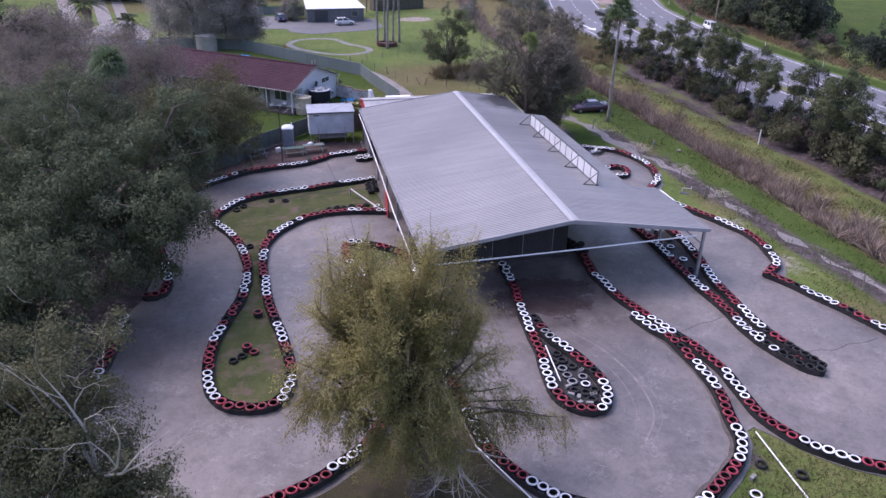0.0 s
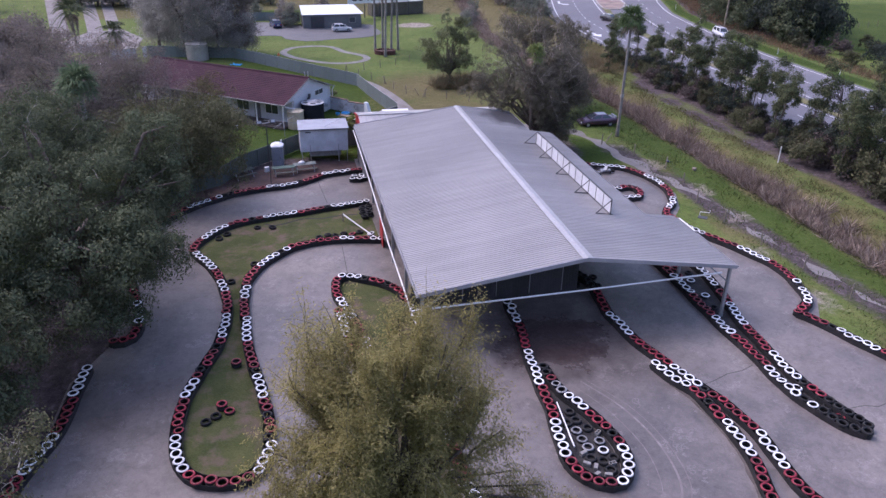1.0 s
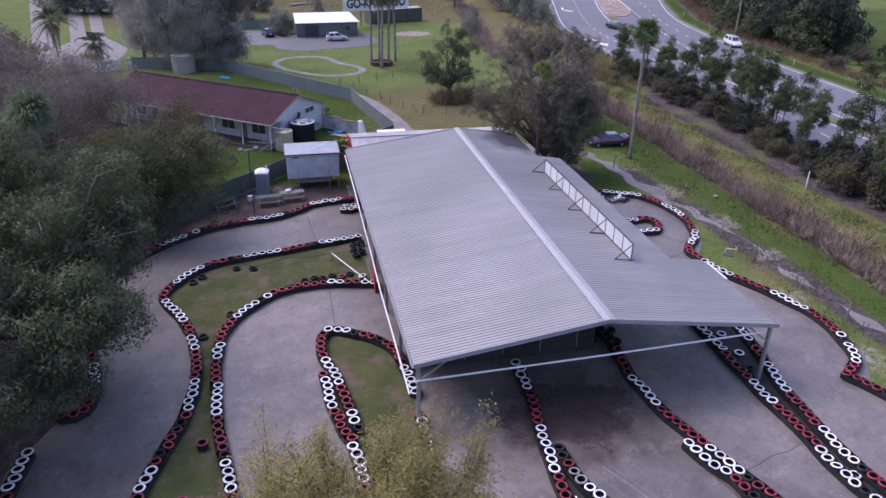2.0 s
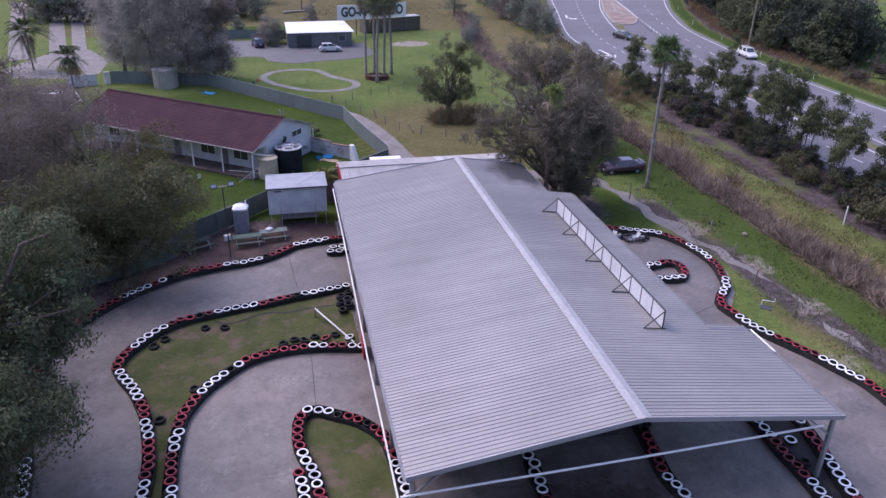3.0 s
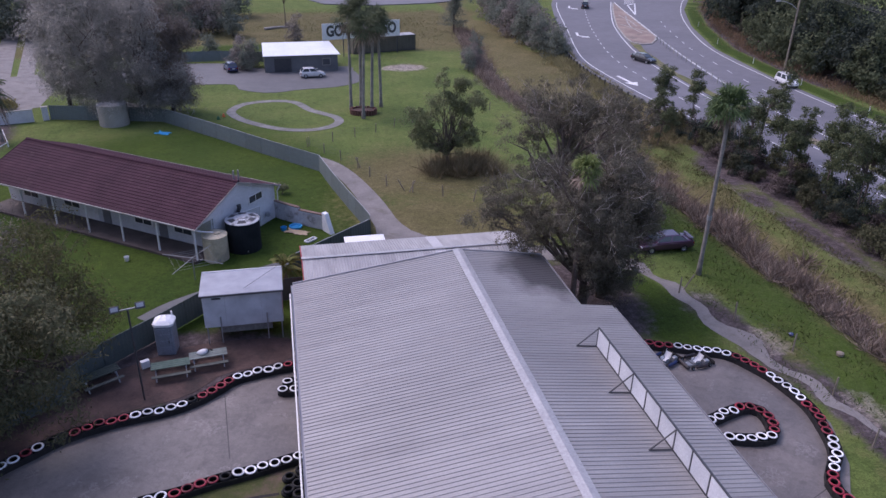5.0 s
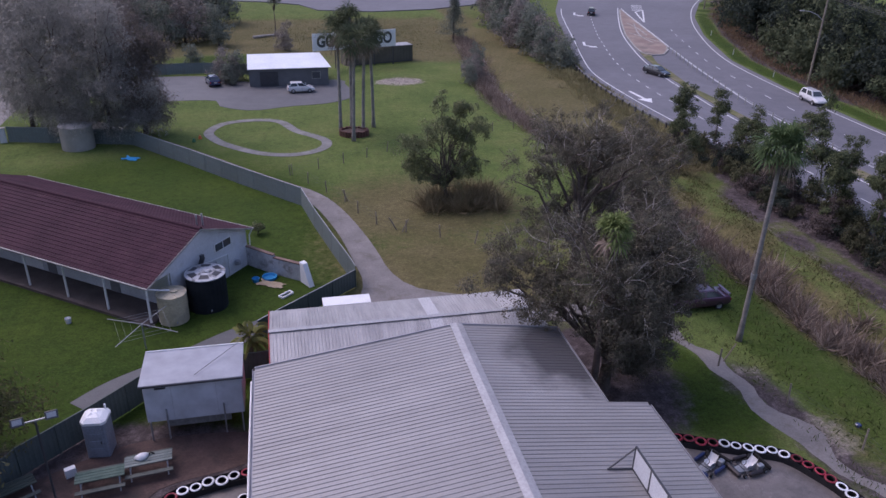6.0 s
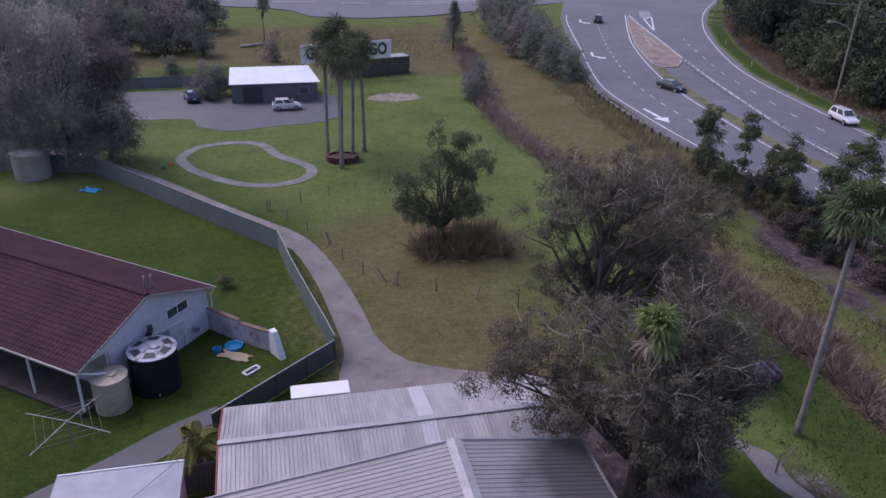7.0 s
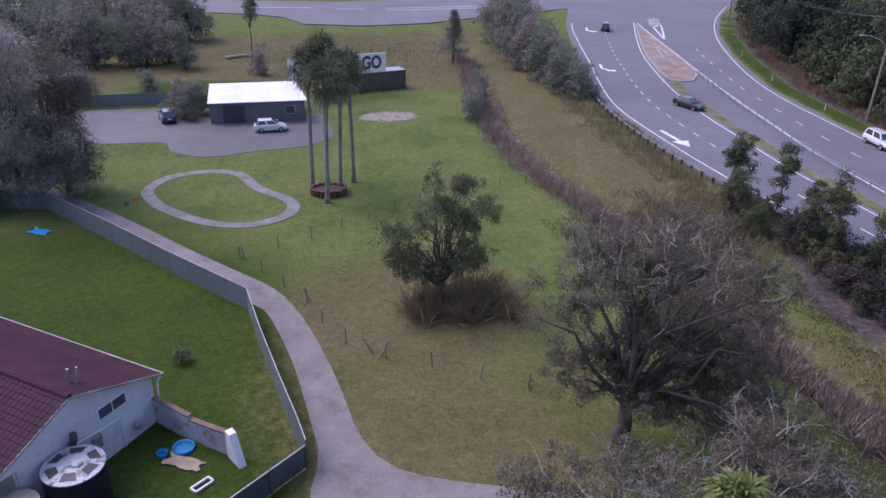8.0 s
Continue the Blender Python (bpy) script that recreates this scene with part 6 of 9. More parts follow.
def sheet_fence(pts, h, mat, label, bay=2.4, pipe=False):
    root = thing("fence", pose(0, 0, 0), label, "fence")
    for a, b in zip(pts, pts[1:]):
        a, b = Vector((*a, 0)), Vector((*b, 0))
        n = max(1, round((b - a).length / bay))
        w = (b - a).length / n
        d = (b - a).normalized()
        ang = math.degrees(math.atan2(d.y, d.x))
        g = Geo()
        ribs = 8
        xs = [(i / ribs + f / ribs) * w for i in range(ribs) for f in (0.0, 0.5, 0.6, 0.9)] + [w]
        zs = [0.0, 0.0, 0.011, 0.011] * ribs + [0.0]
        k = len(xs)
        g.add([(x, o, 0.04) for x, o in zip(xs, zs)] + [(x, o, h) for x, o in zip(xs, zs)], [(i, i + 1, k + i + 1, k + i) for i in range(k - 1)])
        me = g.mesh("fence_panel", mat)
        post = Geo().chamfered((0, 0.02, h / 2), (0.07, 0.07, h + 0.04), 0.01).mesh("post", mat)
        rail = Geo().box((w / 2, 0.03, h - 0.03), (w, 0.06, 0.05)).mesh("rail", M_STEEL if pipe else mat)
        for i in range(n):
            p = a + d * w * i
            for nm, data in (("fence_panel", me), ("post", post), ("rail", rail)):
                ob = part(nm, data, None, root)
                ob.matrix_basis = pose(p.x, p.y, 0, 0, 0, ang)
    return root


sheet_fence([(-9.55, 139.85), (3.7, 137.0), (10.6, 128.9), (15.6, 122.75), (21.3, 116.1), (22.15, 111.1), (23.2, 105.8), (24.05, 101.8), (24.4, 99.85)], 1.8, M_FENCE, "long grey-green steel sheet fence round the house yard", pipe=True)
sheet_fence([(24.4, 99.85), (20.88, 96.84), (17.55, 93.95)], 1.5, M_FENCE_DARK, "lower dark sheet fence behind the annex", pipe=True)
sheet_fence([(12.0, 89.4), (9.2, 86.4), (6.3, 83.6), (4.4, 80.2), (0.5, 77.6), (-6, 75)], 1.8, M_FENCE_DARK, "dark green sheet fence behind the hut")
sheet_fence([(18.3, 89.9), (12.0, 89.4)], 1.8, M_FENCE_DARK, "short dark green fence beside the hut")
sheet_fence([(-4, 171.5), (9, 172.5), (16, 170.8)], 1.7, M_FENCE, "grey sheet fence behind the car park")


def wire_fence(pts, label, h=1.2, step=3.2, lean=4, wires=(0.5, 0.85, 1.1)):
    root = thing("wire_fence", pose(0, 0, 0), label, "fence")
    q = curve_points(pts, step)
    post = Geo().tube([(0, 0, 0), (0, 0, h)], [0.06, 0.05], 6).mesh("post", M_TIMBER)
    for x, y in q:
        ob = part("post", post, None, root)
        ob.matrix_basis = pose(x, y, float(land(np.array(x), np.array(y))) - 0.05, R.gauss(0, lean), R.gauss(0, lean), 0)
    for w in wires:
        part("wire", Geo().tube([(x, y, float(land(np.array(x), np.array(y))) + w) for x, y in q], 0.0045, 3), M_DARK_STEEL, root)


wire_fence([(20.6, 124.4), (25.4, 116.4), (26.6, 112.2), (29.3, 109.1), (32.4, 107.3), (36.3, 104.8), (40.2, 102.5)], "old timber post and wire fence across the dry grass")
wire_fence([(20.8, 124.6), (24.6, 126.5), (28.2, 128.4), (31.9, 130.9), (38.9, 134.7), (48.3, 137.3)], "sagging post and wire fence across the lawn")
wire_fence([(45.4, 85.8), (47.8, 80.6), (48.8, 77), (48.4, 73.4), (47.4, 69.8), (47.1, 65.2), (47.8, 60), (48.6, 54), (49.2, 48), (50, 41)], "thin steel post and wire fence beside the path", 1.3, 4.4)
wire_fence([(118, 146), (132, 150), (150, 156), (175, 163)], "far timber post and wire fence across the field", 1.3, 3.6)
for x, y, r in ((29.4, 108.9, 25), (29.0, 109.4, -25), (46.0, 86.2, 35), (25.6, 116.6, -20)):
    tagged(part("fence_stay", Geo().tube([(x, y, 0), (x + 0.7 * math.sin(radians(r)) * 2, y + 0.2, 1.1)], 0.05, 6), M_TIMBER), "leaning timber fence stay", "post")

white_wall = thing("garden_wall", pose(0, 0, 0), "low white rendered wall beside the side drive", "wall")
part("wall", Geo().beam((-14.9, 138.3, 0.75), (-11.3, 139.3, 0.75), 0.22, 1.5), M_WALL, white_wall)
part("coping", Geo().beam((-14.95, 138.29, 1.53), (-11.25, 139.31, 1.53), 0.3, 0.06), M_CONCRETE_TRIM, white_wall)
pillar = thing("gate_pillar", pose(-10.1, 139.9, 0, 0, 0, 15), "white rendered gate pillar beside the fence", "pillar")
part("shaft", Geo().chamfered((0, 0, 0.8), (0.7, 0.5, 1.6), 0.02), M_WALL, pillar)
part("cap", Geo().chamfered((0, 0, 1.64), (0.82, 0.62, 0.08), 0.02), M_CONCRETE_TRIM, pillar)

# ---- far hut, sign, containers ----
far_shed = thing("far_shed", pose(16.0, 162.6, 0, 0, 0, 1.5), "long dark shed with a shining white metal roof", "shed")
M_SHINE = surface("bright_metal_roof", (0.7, 0.71, 0.73), (0.82, 0.83, 0.85), 0.4, 0.3, 0.1, fine=6, bump=0.03)
part("wall", Geo().box((5.9, 3.3, 1.25), (11.4, 6.4, 2.5)), surface("dark_shed_wall", (0.1, 0.105, 0.115), (0.15, 0.155, 0.165), 0.6, 0.6), far_shed)
v = [(0.0, -0.2, 2.55), (12.0, -0.2, 2.6), (11.0, 6.8, 3.4), (0.1, 6.8, 3.35)]
part("roof", Geo().add(v + [(a, b, c + 0.08) for a, b, c in v], [(0, 3, 2, 1), (4, 5, 6, 7), (0, 1, 5, 4), (1, 2, 6, 5), (2, 3, 7, 6), (3, 0, 4, 7)]), M_SHINE, far_shed)
win = part("window", Geo().box((9.8, 0.06, 1.5), (1.3, 0.06, 1.1)), M_CONCRETE_TRIM, far_shed)
part("pane", Geo().box((9.8, 0.02, 1.5), (1.1, 0.03, 0.9)), M_GLASS, win)
part("roller_door", Geo().box((3.0, 0.06, 1.1), (2.6, 0.06, 2.1)), M_DARK_STEEL, far_shed)


def billboard():
    ax, ay, bx, by = 26.0, 172.6, 39.9, 176.4
    ang = math.degrees(math.atan2(by - ay, bx - ax))
    w = math.hypot(bx - ax, by - ay)
    root = thing("billboard", pose(ax, ay, 0, 0, 0, ang), "white billboard lettered in black standing over a container", "sign")
    part("board", Geo().chamfered((w / 2, 0.1, 4.4), (w, 0.12, 2.7), 0.02), M_WHITE_PAINT, root)
    for i in range(5):
        part("post", Geo().beam((0.4 + i * (w - 0.8) / 4, 0.25, 0), (0.4 + i * (w - 0.8) / 4, 0.25, 5.4), 0.14, 0.14), M_DARK_STEEL, root)
    cu = bpy.data.curves.new("lettering", "FONT")
    cu.body, cu.size, cu.extrude, cu.align_x, cu.align_y, cu.offset = "GO-KARTS GO", 2.4, 0.01, "CENTER", "CENTER", 0.1
    ob = new("lettering", cu)
    deps = bpy.context.evaluated_depsgraph_get()
    me = bpy.data.meshes.new_from_object(ob.evaluated_get(deps))
    bpy.data.objects.remove(ob)
    me.materials.clear()
    me.materials.append(M_DARK_STEEL)
    t = part("lettering", me, None, root, "bold black letters")
    t.matrix_basis = pose(w / 2, 0.02, 4.4, 90, 0, 0) @ Matrix.Diagonal((w * 0.9 / max(1.0, me.vertices and (max(p.co.x for p in me.vertices) - min(p.co.x for p in me.vertices))), 1, 1, 1))


billboard()


def container(x, y, rz, l, h, mat, label):
    root = thing("shipping_container", pose(x, y, 0, 0, 0, rz), label, "container")
    g = Geo()
    n = int(l / 0.28)
    for s in (-1, 1):
        xs = [-l / 2 + l * (i + f) / n for i in range(n) for f in (0, 0.35, 0.5, 0.85)] + [l / 2]
        os = [0, 0, 0.05, 0.05] * n + [0]
        k = len(xs)
        g.add([(a, s * (1.2 - o), 0.1) for a, o in zip(xs, os)] + [(a, s * (1.2 - o), h) for a, o in zip(xs, os)], [(i, i + 1, k + i + 1, k + i) for i in range(k - 1)])
    g.box((-l / 2, 0, h / 2 + 0.05), (0.06, 2.4, h - 0.1)).box((l / 2, 0, h / 2 + 0.05), (0.06, 2.4, h - 0.1))
    part("body", g, mat, root)
    part("roof", Geo().chamfered((0, 0, h), (l, 2.44, 0.1), 0.03), M_ANNEX_ROOF, root)
    part("base_frame", Geo().box((0, 0, 0.08), (l, 2.4, 0.16)), M_DARK_STEEL, root)


container(37.0, 178.4, 16, 12.2, 2.7, surface("faded_olive_steel", (0.075, 0.072, 0.058), (0.12, 0.11, 0.09), 0.6, 0.65), "long faded olive-grey shipping container")
container(-4.2, 181.4, 4, 5, 2.3, M_FENCE_DARK, "short dark green shipping container")


def planter():
    root = thing("planter", pose(28.5, 137.3, 0, 0, 0, -8), "low ring of brown log edging round palm trunks", "planter")
    log = Geo().tube([(0, 0, 0), (0, 0, 0.75)], 0.17, 8).mesh("log", surface("red_brown_log", (0.08, 0.035, 0.028), (0.16, 0.075, 0.055), 2.0, 0.85))
    n = 26
    for i in range(n):
        a = 2 * math.pi * i / n
        ob = part("log", log, None, root)
        ob.location = (1.6 * math.cos(a), 1.2 * math.sin(a), R.uniform(-0.08, 0.05) - 0.05)
    part("soil", Geo().prism([(1.5 * math.cos(a), 1.1 * math.sin(a)) for a in np.linspace(0, 2 * math.pi, 20, endpoint=False)], 0, 0.5), surface("dark_soil", (0.05, 0.03, 0.024), (0.1, 0.065, 0.05), 3.0, 0.95), root)


planter()


# ---- vehicles ----
M_TYRE_CAR = surface("car_tyre", (0.012, 0.012, 0.013), (0.025, 0.025, 0.027), 4.0, 0.8)
M_RIM = surface("alloy_rim", (0.3, 0.3, 0.32), (0.42, 0.42, 0.44), 5.0, 0.35, 0.7)
M_HEAD = surface("clear_lamp", (0.6, 0.62, 0.65), (0.75, 0.76, 0.78), 5.0, 0.15)
M_TAIL = surface("red_lamp", (0.25, 0.008, 0.01), (0.35, 0.015, 0.015), 5.0, 0.2)


def car_paint(name, col, rough=0.25):
    mt, nt, links, bsdf = nodes_of(name)
    pos = nt.new("ShaderNodeTexCoord").outputs["Object"]
    links.new(mix_node(nt, links, noise_node(nt, links, pos, 1.5), col, tuple(c * 0.8 for c in col)), bsdf.inputs["Base Color"])
    bsdf.inputs["Roughness"].default_value = rough
    bsdf.inputs["Coat Weight"].default_value = 1.0
    return mt


def car(m, paint, label, kind="sedan"):
    """Lofted body with a glazed cabin, four wheels, lamps, mirrors and bumpers; x runs to the nose."""
    spec = {"sedan": (4.7, 1.78, 0.98, 1.42, (-1.75, -1.05, 0.35, 1.25)), "hatch": (3.75, 1.65, 0.98, 1.46, (-1.75, -1.4, 0.2, 1.0)), "wagon": (4.7, 1.85, 1.12, 1.78, (-2.2, -1.95, 0.45, 1.15)), "ute": (5.2, 1.85, 1.15, 1.8, (-2.45, -2.3, 0.6, 1.3))}[kind]
    L, W, belt, H, (rx0, rx1, fx1, fx0) = spec
    root = thing("car", m, label, "car", "cars")
    h = L / 2
    low = 0.22 if kind in ("sedan", "hatch") else 0.36
    # stations along the car: x, half width, lower edge, shoulder height
    stations = [(-h, 0.78, low + 0.18, belt - 0.12), (-h + 0.12, 0.92, low + 0.05, belt - 0.02), (-h * 0.6, 1.0, low, belt), (0.0, 1.0, low, belt), (h * 0.45, 0.99, low, belt - 0.03), (h * 0.8, 0.93, low + 0.03, belt - 0.2), (h - 0.1, 0.84, low + 0.08, belt - 0.3), (h, 0.7, low + 0.2, belt - 0.4)]
    rings = []
    for x, w, z0, z1 in stations:
        hw = W / 2 * w
        rings.append([Vector((x, s * hw * k, z0 + (z1 - z0) * t)) for s, k, t in ((-1, 0.86, 0.0), (-1, 1.0, 0.25), (-1, 1.0, 0.7), (-1, 0.94, 0.93), (-1, 0.8, 1.0), (1, 0.8, 1.0), (1, 0.94, 0.93), (1, 1.0, 0.7), (1, 1.0, 0.25), (1, 0.86, 0.0))])
    part("body", Geo().loft(rings), paint, root, smooth=False)
    hw = W / 2
    zb, zt = belt - 0.02, H - 0.05
    P = lambda x, k, s, z: Vector((x, s * hw * k, z))
    b = {(-1, 0): P(rx0, 0.86, -1, zb), (1, 0): P(rx0, 0.86, 1, zb), (-1, 1): P(fx0, 0.86, -1, zb), (1, 1): P(fx0, 0.86, 1, zb)}
    t = {(-1, 0): P(rx1, 0.68, -1, zt), (1, 0): P(rx1, 0.68, 1, zt), (-1, 1): P(fx1, 0.68, -1, zt), (1, 1): P(fx1, 0.68, 1, zt)}
    part("cabin_shell", Geo().add([b[-1, 0], b[1, 0], b[1, 1], b[-1, 1], t[-1, 0], t[1, 0], t[1, 1], t[-1, 1]], [(0, 4, 5, 1), (1, 5, 6, 2), (2, 6, 7, 3), (3, 7, 4, 0)]), paint, root)
    part("roof", Geo().loft([[P(rx1, 0.68, -1, zt), P(rx1, 0.68, 1, zt), P(fx1, 0.68, 1, zt), P(fx1, 0.68, -1, zt)], [P(rx1 + 0.08, 0.58, -1, H), P(rx1 + 0.08, 0.58, 1, H), P(fx1 - 0.08, 0.58, 1, H), P(fx1 - 0.08, 0.58, -1, H)]]), paint, root)

    def glass(name, q, inset=0.12, out=0.008):
        c = sum(q, Vector()) / 4
        n = (q[1] - q[0]).cross(q[3] - q[0]).normalized()
        if n.dot(c - Vector((c.x * 0.6, 0, 0.9))) < 0:
            n = -n
        part(name, Geo().add([p + (c - p) * inset + n * out for p in q], [(0, 1, 2, 3)]), M_GLASS, root)

    glass("windscreen", [b[-1, 1], b[1, 1], t[1, 1], t[-1, 1]])
    glass("rear_window", [b[-1, 0], b[1, 0], t[1, 0], t[-1, 0]])
    for s in (-1, 1):
        for k0, k1 in ((0.04, 0.48), (0.52, 0.96)):
            lerp = lambda a, c, f: a + (c - a) * f
            glass("side_window", [lerp(b[s, 0], b[s, 1], k0), lerp(b[s, 0], b[s, 1], k1), lerp(t[s, 0], t[s, 1], k1), lerp(t[s, 0], t[s, 1], k0)], 0.1)
        part("headlight", Geo().chamfered((h - 0.16, s * hw * 0.62, belt - 0.42), (0.26, 0.36, 0.16), 0.03), M_HEAD, root)
        part("tail_light", Geo().chamfered((-h + 0.06, s * hw * 0.68, belt - 0.28), (0.12, 0.34, 0.2), 0.02), M_TAIL, root)
        part("mirror", Geo().chamfered((fx0 - 0.15, s * (hw + 0.06), belt + 0.06), (0.14, 0.2, 0.13), 0.03), paint, root)
        part("door_seam", Geo().box((0.1, s * (hw + 0.001), 0.62), (0.015, 0.012, 0.5)), M_DARK_STEEL, root)
        for x in (-h * 0.6, h * 0.62):
            wr = 0.31 if kind in ("sedan", "hatch") else 0.36
            mw = pose(x, s * (hw - 0.1), wr, 90, 0, 0)
            wheel = part("wheel", Geo().lathe([(wr * 0.6, -0.1), (wr * 0.95, -0.11), (wr, -0.07), (wr, 0.07), (wr * 0.95, 0.11), (wr * 0.6, 0.1)], 18, m=mw), M_TYRE_CAR, root)
            part("rim", Geo().lathe([(wr * 0.62, -0.1), (wr * 0.5, -0.07), (0.0, -0.08)], 14, m=mw).lathe([(wr * 0.62, 0.1), (wr * 0.5, 0.07), (0.0, 0.08)], 14, m=mw), M_RIM, wheel)
    part("bumper", Geo().chamfered((h - 0.02, 0, low + 0.24), (0.14, W * 0.78, 0.2), 0.04), paint, root)
    part("bumper", Geo().chamfered((-h + 0.02, 0, low + 0.26), (0.14, W * 0.82, 0.2), 0.04), paint, root)
    part("number_plate", Geo().box((-h - 0.06, 0, low + 0.45), (0.012, 0.4, 0.12)), M_WHITE_PAINT, root)
    part("grille", Geo().chamfered((h - 0.03, 0, belt - 0.45), (0.06, W * 0.4, 0.12), 0.01), M_DARK_STEEL, root)
    if kind == "sedan":
        part("spoiler", Geo().chamfered((-h + 0.18, 0, belt + 0.12), (0.22, W * 0.8, 0.04), 0.01).box((-h + 0.18, 0.5, belt + 0.04), (0.1, 0.05, 0.16)).box((-h + 0.18, -0.5, belt + 0.04), (0.1, 0.05, 0.16)), paint, root)
    return root


P_PURPLE = car_paint("dark_purple_paint", (0.11, 0.05, 0.095), 0.28)
P_PURPLE.node_tree.nodes["Principled BSDF"].inputs["Metallic"].default_value = 0.5
P_WHITE = car_paint("white_car_paint", (0.72, 0.72, 0.74))
P_BLUE = car_paint("dark_blue_paint", (0.015, 0.025, 0.09))
P_BLACK = car_paint("black_car_paint", (0.012, 0.012, 0.015))
car(pose(47.85, 93.0, 0.0, 0, 0, 180), P_PURPLE, "dark purple sedan parked on the grass", "sedan")
car(pose(23.3, 158.9, 0.035, 0, 0, 4), P_WHITE, "small white hatchback parked on gravel", "hatch")
car(pose(10.9, 164.8, 0.035, 0, 0, 105), P_BLUE, "dark blue hatchback parked beside a bush", "hatch")
car(pose(80.0, 161.5, ROAD_Z, 0, 0, -70 + 180 + 180), P_BLACK, "black sedan on the highway", "sedan")
car(pose(94.2, 142.0, ROAD_Z, 0, 0, -97), P_WHITE, "white four-wheel drive on the highway", "wagon")
car(pose(95.5, 225.0, ROAD_Z, 0, 0, 66), P_BLACK, "dark four-wheel drive on the highway", "wagon")


def kart(m, plastic, label):
    root = thing("go_kart", m, label, "go-kart", "go-karts")
    g = Geo()
    for s in (-1, 1):
        g.tube([(-0.75, s * 0.28, 0.12), (0.2, s * 0.3, 0.1), (0.75, s * 0.2, 0.12)], 0.018, 6)
        g.tube([(-0.5, s * 0.62, 0.16), (0.35, s * 0.62, 0.16)], 0.02, 6)
    g.tube([(-0.75, -0.3, 0.12), (-0.75, 0.3, 0.12)], 0.018, 6).tube([(0.3, -0.62, 0.14), (0.3, 0.62, 0.14)], 0.018, 6).tube([(-0.45, -0.62, 0.14), (-0.45, 0.62, 0.14)], 0.018, 6)
    part("frame", g, M_DARK_STEEL, root)
    part("floor_pan", Geo().chamfered((0.25, 0, 0.08), (0.9, 0.56, 0.02), 0.005), M_STEEL, root)
    g = Geo()
    shell = [(0.12, 0.2), (-0.18, 0.15), (-0.33, 0.3), (-0.42, 0.64)]
    rows = [[(x, -0.22, z + 0.16), (x + 0.02, -0.2, z), (x, 0.0, z - 0.02), (x + 0.02, 0.2, z), (x, 0.22, z + 0.16)] for x, z in shell]
    v = [p for r in rows for p in r]
    g.add(v + [(a - 0.03, b, c - 0.03) for a, b, c in v], [(j * 5 + i, j * 5 + i + 1, (j + 1) * 5 + i + 1, (j + 1) * 5 + i) for j in range(3) for i in range(4)] + [(20 + j * 5 + i, 20 + (j + 1) * 5 + i, 20 + (j + 1) * 5 + i + 1, 20 + j * 5 + i + 1) for j in range(3) for i in range(4)])
    part("seat", g, M_WHITE_PAINT, root, "white moulded seat", smooth=True)
    mw = pose(0.28, 0, 0.5, 0, 55, 0)
    part("steering_wheel", Geo().tube([mw @ Vector((0.15 * math.cos(a), 0.15 * math.sin(a), 0)) for a in np.linspace(0, 2 * math.pi, 15)], 0.016, 6), M_RUBBER, root)
    part("steering_column", Geo().tube([(0.28, 0, 0.5), (0.6, 0, 0.14)], 0.015, 6), M_STEEL, root)
    part("engine", Geo().chamfered((-0.5, 0.36, 0.28), (0.34, 0.26, 0.3), 0.03), M_STEEL, root)
    part("fuel_tank", Geo().lathe([(0.0, 0.0), (0.11, 0.0), (0.11, 0.14), (0.05, 0.18), (0.0, 0.18)], 12, (-0.42, -0.34, 0.2)), M_RUBBER, root)
    for s in (-1, 1):
        part("side_pod", Geo().chamfered((-0.05, s * 0.6, 0.22), (0.85, 0.16, 0.2), 0.06), plastic, root)
    part("nose_cone", Geo().chamfered((0.85, 0, 0.2), (0.22, 1.05, 0.18), 0.06), plastic, root)
    part("rear_bumper", Geo().chamfered((-0.98, 0, 0.22), (0.14, 1.25, 0.22), 0.05), M_RUBBER, root)
    for x, r, w in ((0.55, 0.13, 0.12), (-0.68, 0.14, 0.19)):
        for s in (-1, 1):
            mm = pose(x, s * 0.55, r, 90, 0, 0)
            wheel = part("wheel", Geo().lathe([(r * 0.5, -w / 2), (r, -w / 2 + 0.02), (r, w / 2 - 0.02), (r * 0.5, w / 2)], 14, m=mm), M_RUBBER, root)
            part("hub", Geo().lathe([(r * 0.5, -w / 2), (0.0, -w / 2 + 0.02)], 10, m=mm).lathe([(r * 0.5, w / 2), (0.0, w / 2 - 0.02)], 10, m=mm), M_STEEL, wheel)


kart(pose(39.9, 77.7, SLAB, 0, 0, 205), surface("blue_kart_plastic", (0.015, 0.025, 0.09), (0.025, 0.04, 0.13), 3.0, 0.4), "parked go-kart with dark blue pods and a white seat")
kart(pose(41.75, 77.2, SLAB, 0, 0, 188), surface("black_kart_plastic", (0.02, 0.018, 0.02), (0.05, 0.035, 0.038), 3.0, 0.4), "parked go-kart with black pods and a white seat")


